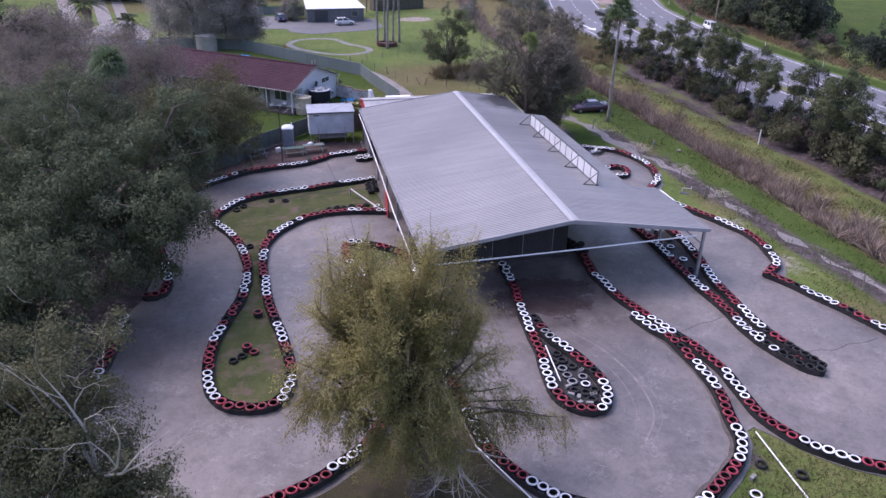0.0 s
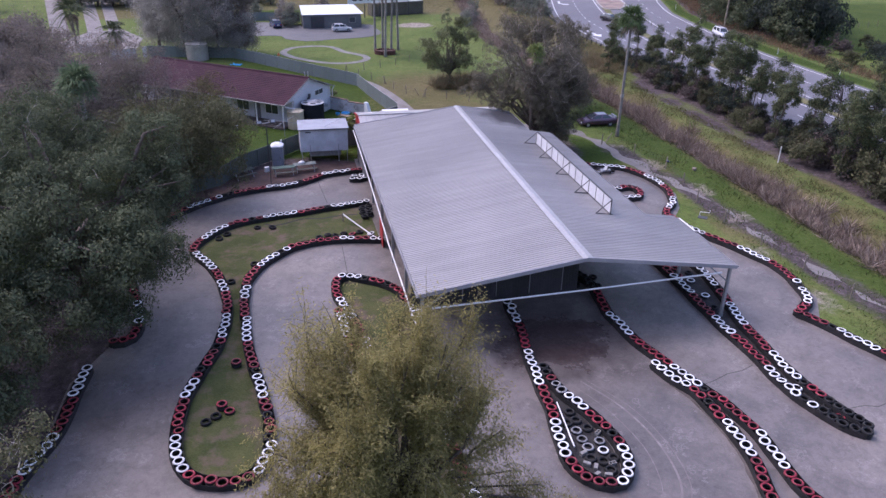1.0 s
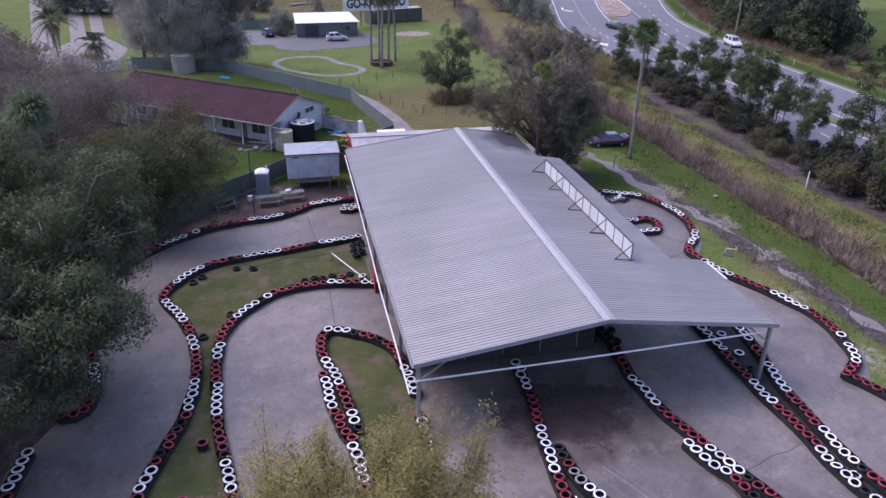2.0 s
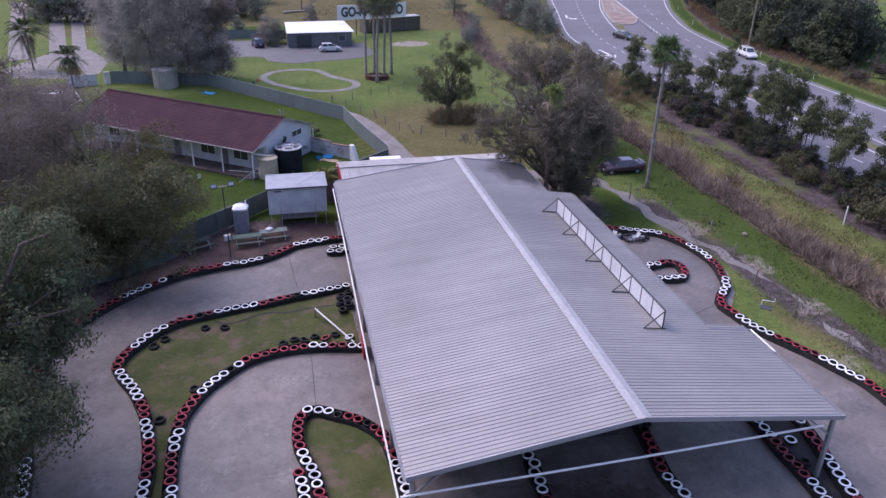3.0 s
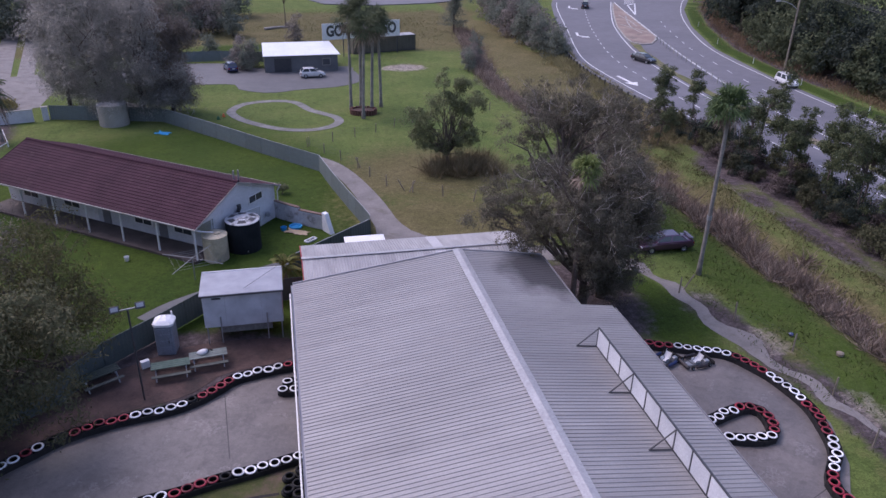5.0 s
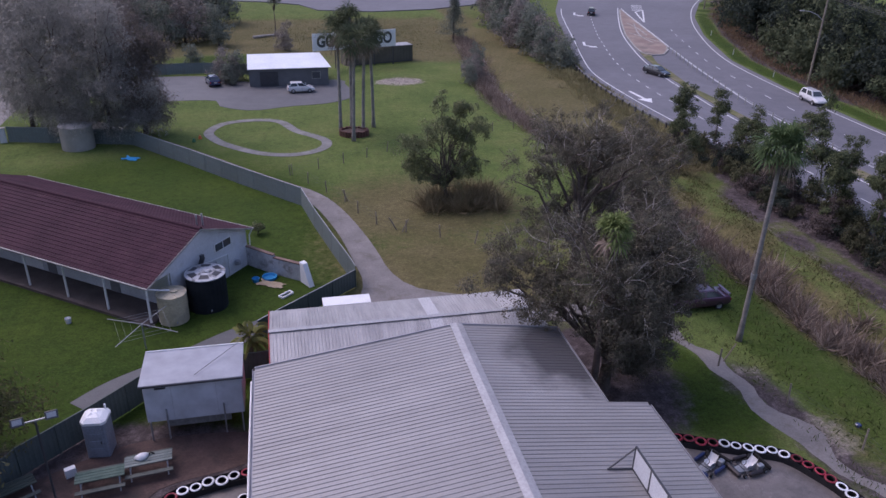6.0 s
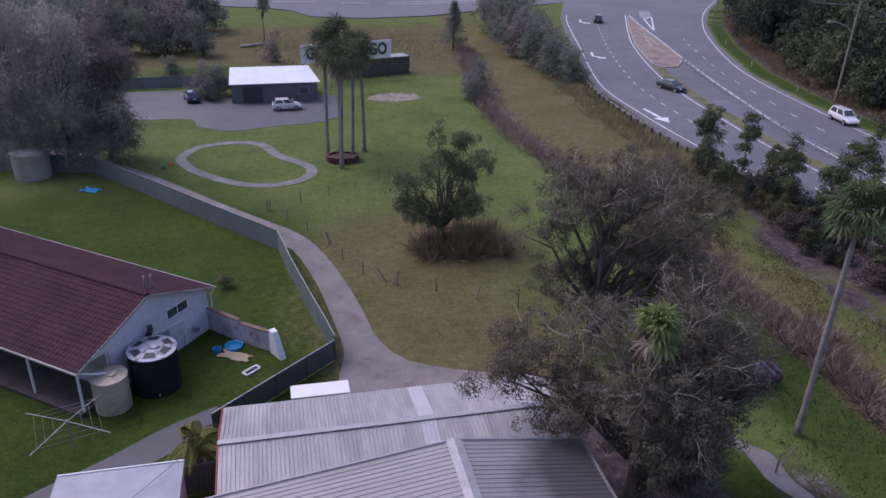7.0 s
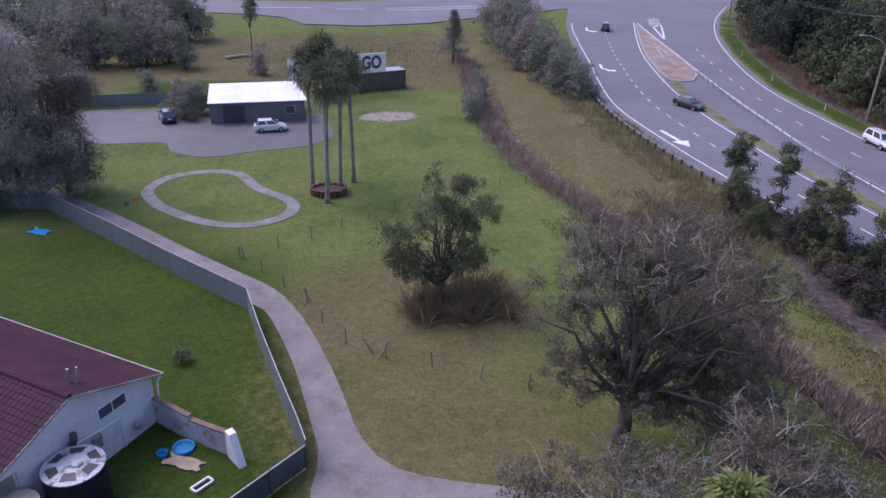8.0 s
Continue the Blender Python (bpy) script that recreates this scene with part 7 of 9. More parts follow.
# ---- street furniture ----
def power_pole(x, y, h, lamp, lean=0):
    z0 = float(land(np.array(x), np.array(y)))
    root = thing("power_pole", pose(x, y, z0, 0, lean, 0), "tall weathered timber power pole with a lamp arm" if lamp else "tall weathered timber power pole", "power pole", "power poles")
    part("pole", Geo().tube([(0, 0, -0.2), (0, 0, h * 0.5), (0, 0, h)], [0.2, 0.17, 0.13], 10), M_TIMBER, root)
    part("cross_arm", Geo().beam((-1.1, 0.3, h - 0.5), (1.1, -0.3, h - 0.5), 0.12, 0.12), M_TIMBER, root)
    for k in (-1, 0, 1):
        part("insulator", Geo().lathe([(0.0, 0.0), (0.07, 0.02), (0.05, 0.16), (0.0, 0.2)], 8, (k * 0.95, -k * 0.26, h - 0.44)), M_CONCRETE_TRIM, root)
    if lamp:
        part("lamp_arm", Geo().tube([(0, 0, h - 4.2), (-0.9, 0.5, h - 3.4), (-1.9, 1.1, h - 3.0), (-2.5, 1.45, h - 2.95)], 0.05, 8), M_STEEL, root)
        part("lamp_head", Geo().chamfered((-2.75, 1.6, h - 2.97), (0.75, 0.32, 0.14), 0.04), M_STEEL, root)


power_pole(101.8, 153.0, 14.0, True)
power_pole(131.0, 234.0, 13.0, True)
power_pole(101.5, 95.0, 13.5, False)
for o in (-0.95, 0.0, 0.95):
    pts = []
    for i in range(25):
        f = i / 24
        a, b = Vector((101.8, 153.0, 14.0)), Vector((131.0, 234.0, 13.0))
        p = a.lerp(b, f)
        pts.append((p.x + o, p.y - o * 0.3, p.z - 0.3 - 2.2 * 4 * f * (1 - f)))
    tagged(part("power_line", Geo().tube(pts, 0.02, 4), M_DARK_STEEL), "sagging overhead power line", "power line")
    pts = []
    for i in range(25):
        f = i / 24
        p = Vector((101.8, 153.0, 14.0)).lerp(Vector((101.5, 95.0, 13.5)), f)
        pts.append((p.x + o, p.y, p.z - 0.3 - 1.5 * 4 * f * (1 - f)))
    tagged(part("power_line", Geo().tube(pts, 0.02, 4), M_DARK_STEEL), "sagging overhead power line", "power line")
for y in (110, 126, 142, 158, 176, 196):
    x = float(x_on(FAR_EDGE, y)) + 2.6
    gp = thing("guide_post", pose(x, y, float(land(np.array(x), np.array(float(y))))), "slim white roadside guide post", "guide post", "guide posts")
    part("post", Geo().chamfered((0, 0, 0.5), (0.1, 0.05, 1.0), 0.01), M_WHITE_PAINT, gp)
    part("reflector", Geo().box((0, -0.03, 0.85), (0.06, 0.012, 0.1)), M_TAIL, gp)
mk = thing("marker_post", pose(61.2, 76.3, float(land(np.array(61.2), np.array(76.3)))), "white marker post in the grass bank", "post")
part("post", Geo().chamfered((0, 0, 0.9), (0.09, 0.09, 1.8), 0.01), M_WHITE_PAINT, mk)
cul = thing("culvert", pose(46.0, 65.1, 0, 0, 0, -35), "small concrete drain pit with a white pipe rail", "drain")
part("pit", Geo().chamfered((0, 0, 0.02), (0.8, 0.6, 0.06), 0.02), M_DARK_STEEL, cul)
part("pipe_rail", Geo().tube([(-0.3, 0.4, 0), (-0.3, 0.4, 0.35), (0.5, 0.45, 0.38), (0.5, 0.45, 0.62)], 0.03, 8), M_WHITE_PAINT, cul)
for x, y, mat, lab, s in ((49.9, 79.0, P_BLUE, "small dark blue bin lying on the verge", 0.17), (51.5, 76.3, M_TIMBER, "broken brown branch pile on the verge", 0.22)):
    ob = tagged(part("debris", Geo().lathe([(0.0, 0.0), (s, 0.03), (s * 1.1, s), (s * 0.6, s * 1.3), (0.0, s * 1.3)], 9), mat), lab, "debris")
    ob.location = (x, y, 0)

# ---- plants ----
def leaf_mesh(name, centres, length, width, mat, rng, droop=0.0, up=0.35, spread=0.35, facing=None):
    """One mesh of many pointed leaves, one at each centre, turned at random or facing out of their clump."""
    n = len(centres)
    way = rng.normal(size=(n, 3))
    way[:, 2] = way[:, 2] * 0.6 - droop * 2.0
    face = rng.normal(size=(n, 3))
    if facing is None:
        face[:, 2] += up * 2
    else:
        face = facing * 2.2 + face * 0.75
        way = np.cross(face, way)
    way /= np.maximum(np.linalg.norm(way, axis=1), 1e-6)[:, None]
    side = np.cross(way, face)
    side /= np.maximum(np.linalg.norm(side, axis=1), 1e-6)[:, None]
    ln = (length * rng.uniform(1 - spread, 1 + spread, n))[:, None]
    wd = (width * rng.uniform(1 - spread, 1 + spread, n))[:, None]
    v = np.stack([centres, centres + way * ln * 0.45 + side * wd * 0.5, centres + way * ln, centres + way * ln * 0.45 - side * wd * 0.5], 1).reshape(-1, 3)
    me = bpy.data.meshes.new(name)
    me.vertices.add(4 * n)
    me.vertices.foreach_set("co", v.astype(np.float32).ravel())
    me.loops.add(4 * n)
    me.loops.foreach_set("vertex_index", np.arange(4 * n, dtype=np.int32))
    me.polygons.add(n)
    me.polygons.foreach_set("loop_start", np.arange(0, 4 * n, 4, dtype=np.int32))
    me.update(calc_edges=True)
    me.materials.append(mat)
    return me


def lobed(blobs, count, share, rng):
    """Break each blob into smaller lobes over its outer half, for an uneven outline."""
    out = []
    for b in blobs:
        for k in range(count):
            d = rng.normal(size=3)
            d /= np.linalg.norm(d)
            r = rng.uniform(0.35, 0.85)
            f = share * rng.uniform(0.65, 1.3)
            out.append((b[0] + d[0] * b[3] * r, b[1] + d[1] * b[4] * r, b[2] + d[2] * b[5] * r, b[3] * f, b[4] * f, b[5] * f * 0.85))
        out.append((b[0], b[1], b[2], b[3] * 0.6, b[4] * 0.6, b[5] * 0.6))
    return out


def crown_points(blobs, clumps, per, size, rng, shell=0.55, flat=0.8, lobes=7, share=0.52, dome=True):
    """Leaf places: clumps spread through the outer part of the lobes, leaves gathered round each clump."""
    if lobes:
        blobs = lobed(blobs, lobes, share, rng)
    vol = np.array([b[3] * b[4] * b[5] for b in blobs]) ** 0.7
    which = rng.choice(len(blobs), clumps, p=vol / vol.sum())
    bl = np.array(blobs)[which]
    d = rng.normal(size=(clumps, 3))
    d /= np.linalg.norm(d, axis=1)[:, None]
    d[:, 2] = np.where(d[:, 2] < -0.8, -d[:, 2] * 0.6, d[:, 2])
    r = shell + (1 - shell) * rng.random(clumps) ** 0.6
    r *= 1 + 0.12 * rng.normal(size=clumps)
    c = bl[:, :3] + d * bl[:, 3:] * r[:, None]
    c[:, 2] = np.maximum(c[:, 2], 0.25)
    sz = size * rng.uniform(0.5, 1.4, clumps)
    if not dome:
        pts = c[:, None, :] + rng.normal(size=(clumps, per, 3)) * sz[:, None, None] * np.array([1, 1, flat]) * 0.6
        return c, pts.reshape(-1, 3), None
    # leaves over the upper and outer skin of each clump, sparser below
    out = d * np.array([0.55, 0.55, 0.3]) + np.array([0, 0, 0.3])
    w = rng.normal(size=(clumps, per, 3)) * 0.62 + out[:, None, :]
    w /= np.linalg.norm(w, axis=2)[:, :, None]
    rr = (0.45 + 0.6 * rng.random((clumps, per)) ** 0.5) * (1 + 0.18 * rng.normal(size=(clumps, per)))
    pts = c[:, None, :] + w * (rr * sz[:, None])[:, :, None] * np.array([1, 1, flat])
    return c, pts.reshape(-1, 3), w.reshape(-1, 3)


def limbs(g, fork, tips, r0, rng, wiggle=0.25, seg=6):
    for tip in tips:
        a, b = np.array(fork), np.array(tip)
        mid1 = a + (b - a) * 0.35 + rng.normal(size=3) * wiggle * np.linalg.norm(b - a) * 0.3 + np.array([0, 0, 0.13 * np.linalg.norm(b - a)])
        mid2 = a + (b - a) * 0.7 + rng.normal(size=3) * wiggle * np.linalg.norm(b - a) * 0.3 + np.array([0, 0, 0.08 * np.linalg.norm(b - a)])
        g.tube([a, mid1, mid2, b], [r0, r0 * 0.62, r0 * 0.38, r0 * 0.12], seg, caps=False)


def twig_spray(g, start, way, length, r, depth, rng):
    """Forking bare twigs."""
    p, d = np.array(start, float), np.array(way, float)
    d /= np.linalg.norm(d)
    pts, rad = [p.copy()], [r]
    for i in range(4):
        d = d + rng.normal(size=3) * 0.28
        d /= np.linalg.norm(d)
        p = p + d * length / 4
        pts.append(p.copy())
        rad.append(r * (1 - 0.2 * (i + 1)))
        if depth > 0 and i > 0 and rng.random() < 0.85:
            twig_spray(g, p, d + rng.normal(size=3) * 0.6, length * 0.6, rad[-1] * 0.7, depth - 1, rng)
    g.tube(pts, rad, 5, caps=False)


def tree(x, y, trunk_h, trunk_r, blobs, clumps, per, size, leaf, mat, label, seed, bark=None, limb_n=22, droop=0.0, shell=0.55, name="tree", category="tree", group="", dead=0, flat=0.8, lean=(0, 0), up=0.9, lobes=7, share=0.52, limb_r=0.0, twigs=0, dome=True):
    rng = np.random.default_rng(seed)
    z0 = float(land(np.array(float(x)), np.array(float(y))))
    root = thing(name, pose(x, y, z0), label, category, group)
    c, pts, facing = crown_points(blobs, clumps, per, size, rng, shell, flat, lobes, share, dome)
    g = Geo()
    top = (lean[0], lean[1], trunk_h)
    g.tube([(0, 0, -0.3), (lean[0] * 0.2, lean[1] * 0.2, trunk_h * 0.12), (lean[0] * 0.5 + 0.1, lean[1] * 0.5, trunk_h * 0.55), top], [trunk_r * 1.35, trunk_r, trunk_r * 0.82, trunk_r * 0.65], 10)
    tips = c[rng.choice(len(c), min(limb_n, len(c)), replace=False)]
    limbs(g, top, tips, limb_r or min(trunk_r * 0.4, 0.16), rng)
    part("trunk", g, bark or M_BARK, root, smooth=True)
    part("crown", leaf_mesh("crown", np.maximum(pts, (-99, -99, 0.05)), leaf[0], leaf[1], mat, rng, droop, up, facing=facing), None, root)
    if twigs:
        g = Geo()
        for t in c[rng.choice(len(c), twigs, replace=False)]:
            d = t - np.array([0, 0, trunk_h * 0.7])
            d /= np.linalg.norm(d)
            twig_spray(g, t - d * 0.9, d + rng.normal(size=3) * 0.5 + np.array([0, 0, 0.4]), rng.uniform(1.2, 2.4), 0.022, 2, rng)
        part("twig_mass", g, M_BARK, root, kind="stuff")
    if dead:
        g = Geo()
        hi = c[np.argsort(-(c[:, 2] + rng.normal(size=len(c)) * 1.6))][:dead]
        for t in hi:
            d = t - np.array([0, 0, trunk_h * 0.7])
            d /= np.linalg.norm(d)
            twig_spray(g, t - d * 0.8, d + rng.normal(size=3) * 0.6, rng.uniform(0.8, 1.9), 0.024, 2, rng)
        part("dead_wood", g, M_PALE_BARK, root, "bare pale dead branches", kind="stuff")
    return root


L_FIG = leaf_material("dark_olive_leaves", [(0.072, 0.09, 0.055), (0.092, 0.112, 0.066), (0.112, 0.132, 0.076), (0.135, 0.148, 0.086)])
L_OLIVE = leaf_material("olive_leaves", [(0.075, 0.078, 0.038), (0.1, 0.1, 0.046), (0.13, 0.122, 0.055), (0.16, 0.14, 0.068)])
L_WILLOW = leaf_material("yellowing_willow_leaves", [(0.185, 0.172, 0.068), (0.25, 0.225, 0.086), (0.315, 0.276, 0.108), (0.37, 0.32, 0.145)], through=0.5)
L_GREYBROWN = leaf_material("grey_brown_twigs", [(0.15, 0.13, 0.12), (0.19, 0.163, 0.15), (0.23, 0.195, 0.176), (0.2, 0.178, 0.13)])
L_PAPERBARK = leaf_material("dull_paperbark_leaves", [(0.105, 0.1, 0.075), (0.145, 0.13, 0.098), (0.19, 0.165, 0.128), (0.125, 0.128, 0.082)])
L_GUM = leaf_material("young_gum_leaves", [(0.058, 0.075, 0.046), (0.085, 0.104, 0.057), (0.117, 0.136, 0.068), (0.15, 0.163, 0.082)])
L_OLIVE_SCRUB = leaf_material("dark_olive_scrub", [(0.05, 0.056, 0.034), (0.07, 0.074, 0.042), (0.09, 0.09, 0.054), (0.12, 0.112, 0.07)])
L_GREYBROWN_SCRUB = leaf_material("mauve_brown_scrub", [(0.07, 0.056, 0.054), (0.095, 0.077, 0.072), (0.125, 0.1, 0.092), (0.16, 0.13, 0.12)])
L_DARK = leaf_material("deep_green_leaves", [(0.036, 0.048, 0.042), (0.047, 0.06, 0.048), (0.062, 0.076, 0.058)])
L_PALM_BRIGHT = leaf_material("pale_green_palm_leaves", [(0.1, 0.145, 0.08), (0.13, 0.178, 0.098), (0.16, 0.205, 0.115)])
L_PALM_MID = leaf_material("green_palm_fans", [(0.075, 0.12, 0.055), (0.105, 0.155, 0.068), (0.14, 0.19, 0.082)])
L_PALM_FRESH = leaf_material("fresh_green_palm_fans", [(0.11, 0.15, 0.055), (0.17, 0.215, 0.075), (0.26, 0.3, 0.12)])
L_PALM_YELLOW = leaf_material("yellow_green_palm_leaves", [(0.14, 0.16, 0.05), (0.19, 0.2, 0.062), (0.23, 0.22, 0.08)])
L_PALM_DULL = leaf_material("dull_palm_leaves", [(0.08, 0.1, 0.062), (0.11, 0.132, 0.076), (0.14, 0.152, 0.09)])
L_REED = leaf_material("brown_reeds", [(0.13, 0.096, 0.078), (0.21, 0.16, 0.13), (0.3, 0.235, 0.19), (0.39, 0.32, 0.265)], through=0.15)
L_GRASS = leaf_material("tall_grass", [(0.12, 0.12, 0.05), (0.16, 0.15, 0.064), (0.2, 0.175, 0.085)], through=0.15)
L_SEDGE = leaf_material("straw_brown_sedge", [(0.16, 0.128, 0.075), (0.21, 0.168, 0.1), (0.255, 0.205, 0.125), (0.15, 0.145, 0.072)], through=0.15)
L_RUST = leaf_material("rusty_scrub", [(0.13, 0.085, 0.055), (0.18, 0.115, 0.07), (0.22, 0.15, 0.095), (0.13, 0.125, 0.065)], through=0.15)
# paled base colours: haze put into the casuarina needles and far leaves
L_CASUARINA = leaf_material("hazy_grey_casuarina_needles", [(0.25, 0.25, 0.24), (0.3, 0.297, 0.283), (0.345, 0.338, 0.32), (0.36, 0.345, 0.325)], through=0.7)
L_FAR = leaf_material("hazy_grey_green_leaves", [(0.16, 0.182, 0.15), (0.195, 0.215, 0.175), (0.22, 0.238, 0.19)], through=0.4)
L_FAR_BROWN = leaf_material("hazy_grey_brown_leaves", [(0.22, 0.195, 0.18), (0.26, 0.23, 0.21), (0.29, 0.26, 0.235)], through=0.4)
L_AIRY = leaf_material("grey_green_tree_leaves", [(0.125, 0.148, 0.08), (0.165, 0.187, 0.098), (0.21, 0.226, 0.12), (0.245, 0.245, 0.14)], through=0.45)
L_NEAR = leaf_material("dull_olive_leaves", [(0.08, 0.09, 0.052), (0.105, 0.112, 0.062), (0.13, 0.13, 0.072), (0.155, 0.142, 0.084)])

# dark trees along the left edge of the track
LEFT_LABEL = "broad dark olive tree overhanging the track edge"
FIG = (0.2, 0.095)
tree(-2.8, 57.0, 3.6, 0.6, [(0, 0, 8.8, 5.6, 6.0, 5.0), (4.4, 2.6, 8.0, 3.0, 3.4, 4.2), (4.4, -4.4, 6.8, 2.8, 3.6, 3.2), (-4.5, 2, 8.5, 5, 5, 4.6), (0.8, -6.0, 7.6, 4.2, 3.2, 3.8), (1.8, 2.5, 4.6, 3.8, 4.0, 3.2), (2.4, -4.4, 4.0, 2.8, 3.2, 3.0)], 600, 190, 0.92, FIG, L_FIG, LEFT_LABEL, 11, limb_n=46, group="left trees", dead=26, limb_r=0.26, twigs=40)
tree(-11.5, 54, 4.0, 0.5, [(0, 0, 7.6, 5.5, 6.0, 4.8), (4.5, -3, 6.4, 3.6, 3.6, 3.6), (-5, 0, 6, 5, 5, 4.0)], 270, 170, 1.0, FIG, L_FIG, LEFT_LABEL, 12, limb_n=26, group="left trees", dead=9)
tree(-9.8, 68.5, 4.5, 0.55, [(0, 0, 8.2, 6.0, 6.0, 4.4), (4.0, -2, 7.0, 3.6, 4.2, 4.0), (-5, 0, 7.5, 5, 5, 4.0), (5.8, -1.6, 9.6, 2.8, 2.2, 2.6)], 340, 170, 1.0, FIG, L_FIG, LEFT_LABEL, 13, limb_n=30, group="left trees", dead=6)
tree(1.4, 78.4, 3.0, 0.35, [(0.0, -1.5, 6.8, 4.2, 3.8, 3.8), (3.8, -2.0, 5.4, 2.6, 2.6, 3.0), (-3.5, -2.5, 6.0, 3.4, 3.4, 4.0), (0.5, -2.0, 3.0, 4.4, 3.0, 2.6)], 320, 110, 0.9, (0.22, 0.09), L_NEAR, "olive-brown tree leaning over the track edge", 14, limb_n=30, group="left trees", twigs=30, dead=6)
tree(-9.5, 39.5, 3.0, 0.35, [(0, 0, 4.8, 3.8, 4.0, 3.6), (2.4, 1.0, 3.4, 2.6, 3.0, 2.8)], 180, 170, 0.85, FIG, L_FIG, LEFT_LABEL, 17, limb_n=18, group="left trees", dead=6)
tree(-6.2, 46.5, 3.0, 0.4, [(0, 0, 5.6, 3.9, 4.6, 4.0), (1.4, 3.4, 5.2, 2.8, 3.0, 3.6), (1.6, -3.0, 3.6, 2.4, 2.8, 2.8)], 240, 170, 0.85, FIG, L_FIG, LEFT_LABEL, 15, limb_n=20, group="left trees", dead=10)
tree(-18, 66, 4.5, 0.5, [(0, 0, 7, 6, 6, 4)], 160, 90, 1.3, (0.34, 0.16), L_FIG, LEFT_LABEL, 16, limb_n=20, group="left trees")
# bare-looking grey-brown trees behind
BROWN_LABEL = "thin grey-brown winter tree beside the house"
for i, (x, y, h, r) in enumerate(((3.0, 85.2, 9.8, 4.2), (-2.2, 88, 13.6, 5.0), (-8.0, 84, 14.4, 5.0), (-7.0, 93, 14.0, 5.0), (-13, 95, 14.5, 5.4), (-20, 88, 14, 5.6), (-11.5, 106, 7.5, 3.6), (-20, 104, 10.5, 5), (-27, 96, 12, 5.5), (-14, 79, 11, 4.6), (-1.5, 80.5, 8.6, 3.6))):
    loose = i in (0, 6, 10)
    tree(x, y, h * 0.22, 0.2, [(0, 0, h * 0.64, r * 0.8, r * 0.8, h * 0.36), (r * 0.55, -r * 0.4, h * 0.45, r * 0.6, r * 0.6, h * 0.32), (-r * 0.4, -r * 0.5, h * 0.4, r * 0.7, r * 0.6, h * 0.34), (0, 0, h * 0.2, r * 0.9, r * 0.8, h * 0.16)], 420, 50, 0.9, (0.28, 0.055) if not loose else (0.2, 0.07), L_OLIVE if loose else L_GREYBROWN, "loose olive-brown tree beside the house lawn" if loose else BROWN_LABEL, 30 + i, limb_n=44, shell=0.2, group="brown trees", twigs=60, lobes=10, share=0.4, up=0.2, dome=loose)
# more trees further back on the left
for i, (x, y, h, r, mt) in enumerate(((-24, 124, 9, 5, L_GREYBROWN), (-34, 108, 12, 6.5, L_GREYBROWN), (-30, 74, 11, 6.5, L_FIG), (-38, 134, 10, 6, L_DARK), (-28, 52, 10, 6.5, L_FIG), (-50, 150, 12, 7, L_DARK), (-46, 118, 12, 7, L_FIG), (-48, 172, 9, 5, L_DARK), (-56, 190, 12, 7, L_DARK))):
    tree(x, y, h * 0.3, 0.35, [(0, 0, h * 0.62, r, r, h * 0.38), (r * 0.5, r * 0.2, h * 0.4, r * 0.7, r * 0.6, h * 0.35), (-r * 0.3, -r * 0.2, h * 0.25, r * 0.8, r * 0.7, h * 0.24)], 230, 60, 1.35, (0.46, 0.22), mt, "tall dense tree behind the house yard", 50 + i, limb_n=14, group="far left trees")

# near tree with dead branches at the low left
near_tree = tree(0.2, 27.4, 5.0, 0.35, [(0.9, 0.6, 11.0, 2.8, 2.4, 2.8), (-3.4, 0.5, 10.6, 3.6, 2.8, 3.4), (2.8, -0.6, 7.2, 2.4, 2.2, 2.4), (-1.5, 2.6, 9.6, 2.6, 2.0, 2.6), (3.4, -0.8, 5.2, 1.8, 1.8, 1.6), (0, 0, 7.6, 3.0, 2.6, 2.6)], 440, 240, 0.72, (0.12, 0.06), L_NEAR, "straggly olive tree with bare pale dead branches", 21, bark=M_PALE_BARK, limb_n=46, dead=16, shell=0.35)
dead = Geo()
rngd = np.random.default_rng(77)
for s in range(4):
    twig_spray(dead, (2.0, -0.4, 8.4), (rngd.normal() * 0.8 - 0.2, rngd.normal() * 0.6 - 0.3, 0.8), 4.4, 0.075, 3, rngd)
part("snag", dead, M_PALE_BARK, near_tree, "bare pale forked dead limb")


# the willow in front of the shed, on dark littered soil
M_LITTER = surface("dark_littered_soil", (0.03, 0.028, 0.016), (0.072, 0.064, 0.034), 0.9, 0.95, fine=8, bump=0.7, dist=0.04, stain=(0.06, 0.045, 0.036), stain_scale=1.4, world_coords=True, spec=0.15)
bed = [(6.0, 31.4), (7.5, 32.35), (9.6, 33.25), (10.8, 34.05), (12.1, 35.05), (12.9, 36.05), (13.6, 37.35), (14.4, 39.9), (14.75, 44.0), (14.9, 47.2), (16.9, 47.2), (17.05, 40.0), (17.35, 36.0), (17.65, 34.0), (18.5, 32.0), (19.65, 30.5), (21.2, 29.3), (22.6, 28.3), (20.5, 25.0), (12.0, 24.0), (6.5, 28.0)]
tagged(part("soil_bed", Geo().prism([tuple(p) for p in curve_points(bed, 0.8, True)][:-1], -0.05, 0.06), M_LITTER), "dark soil and leaf litter beneath the willow", "ground", kind="structure")


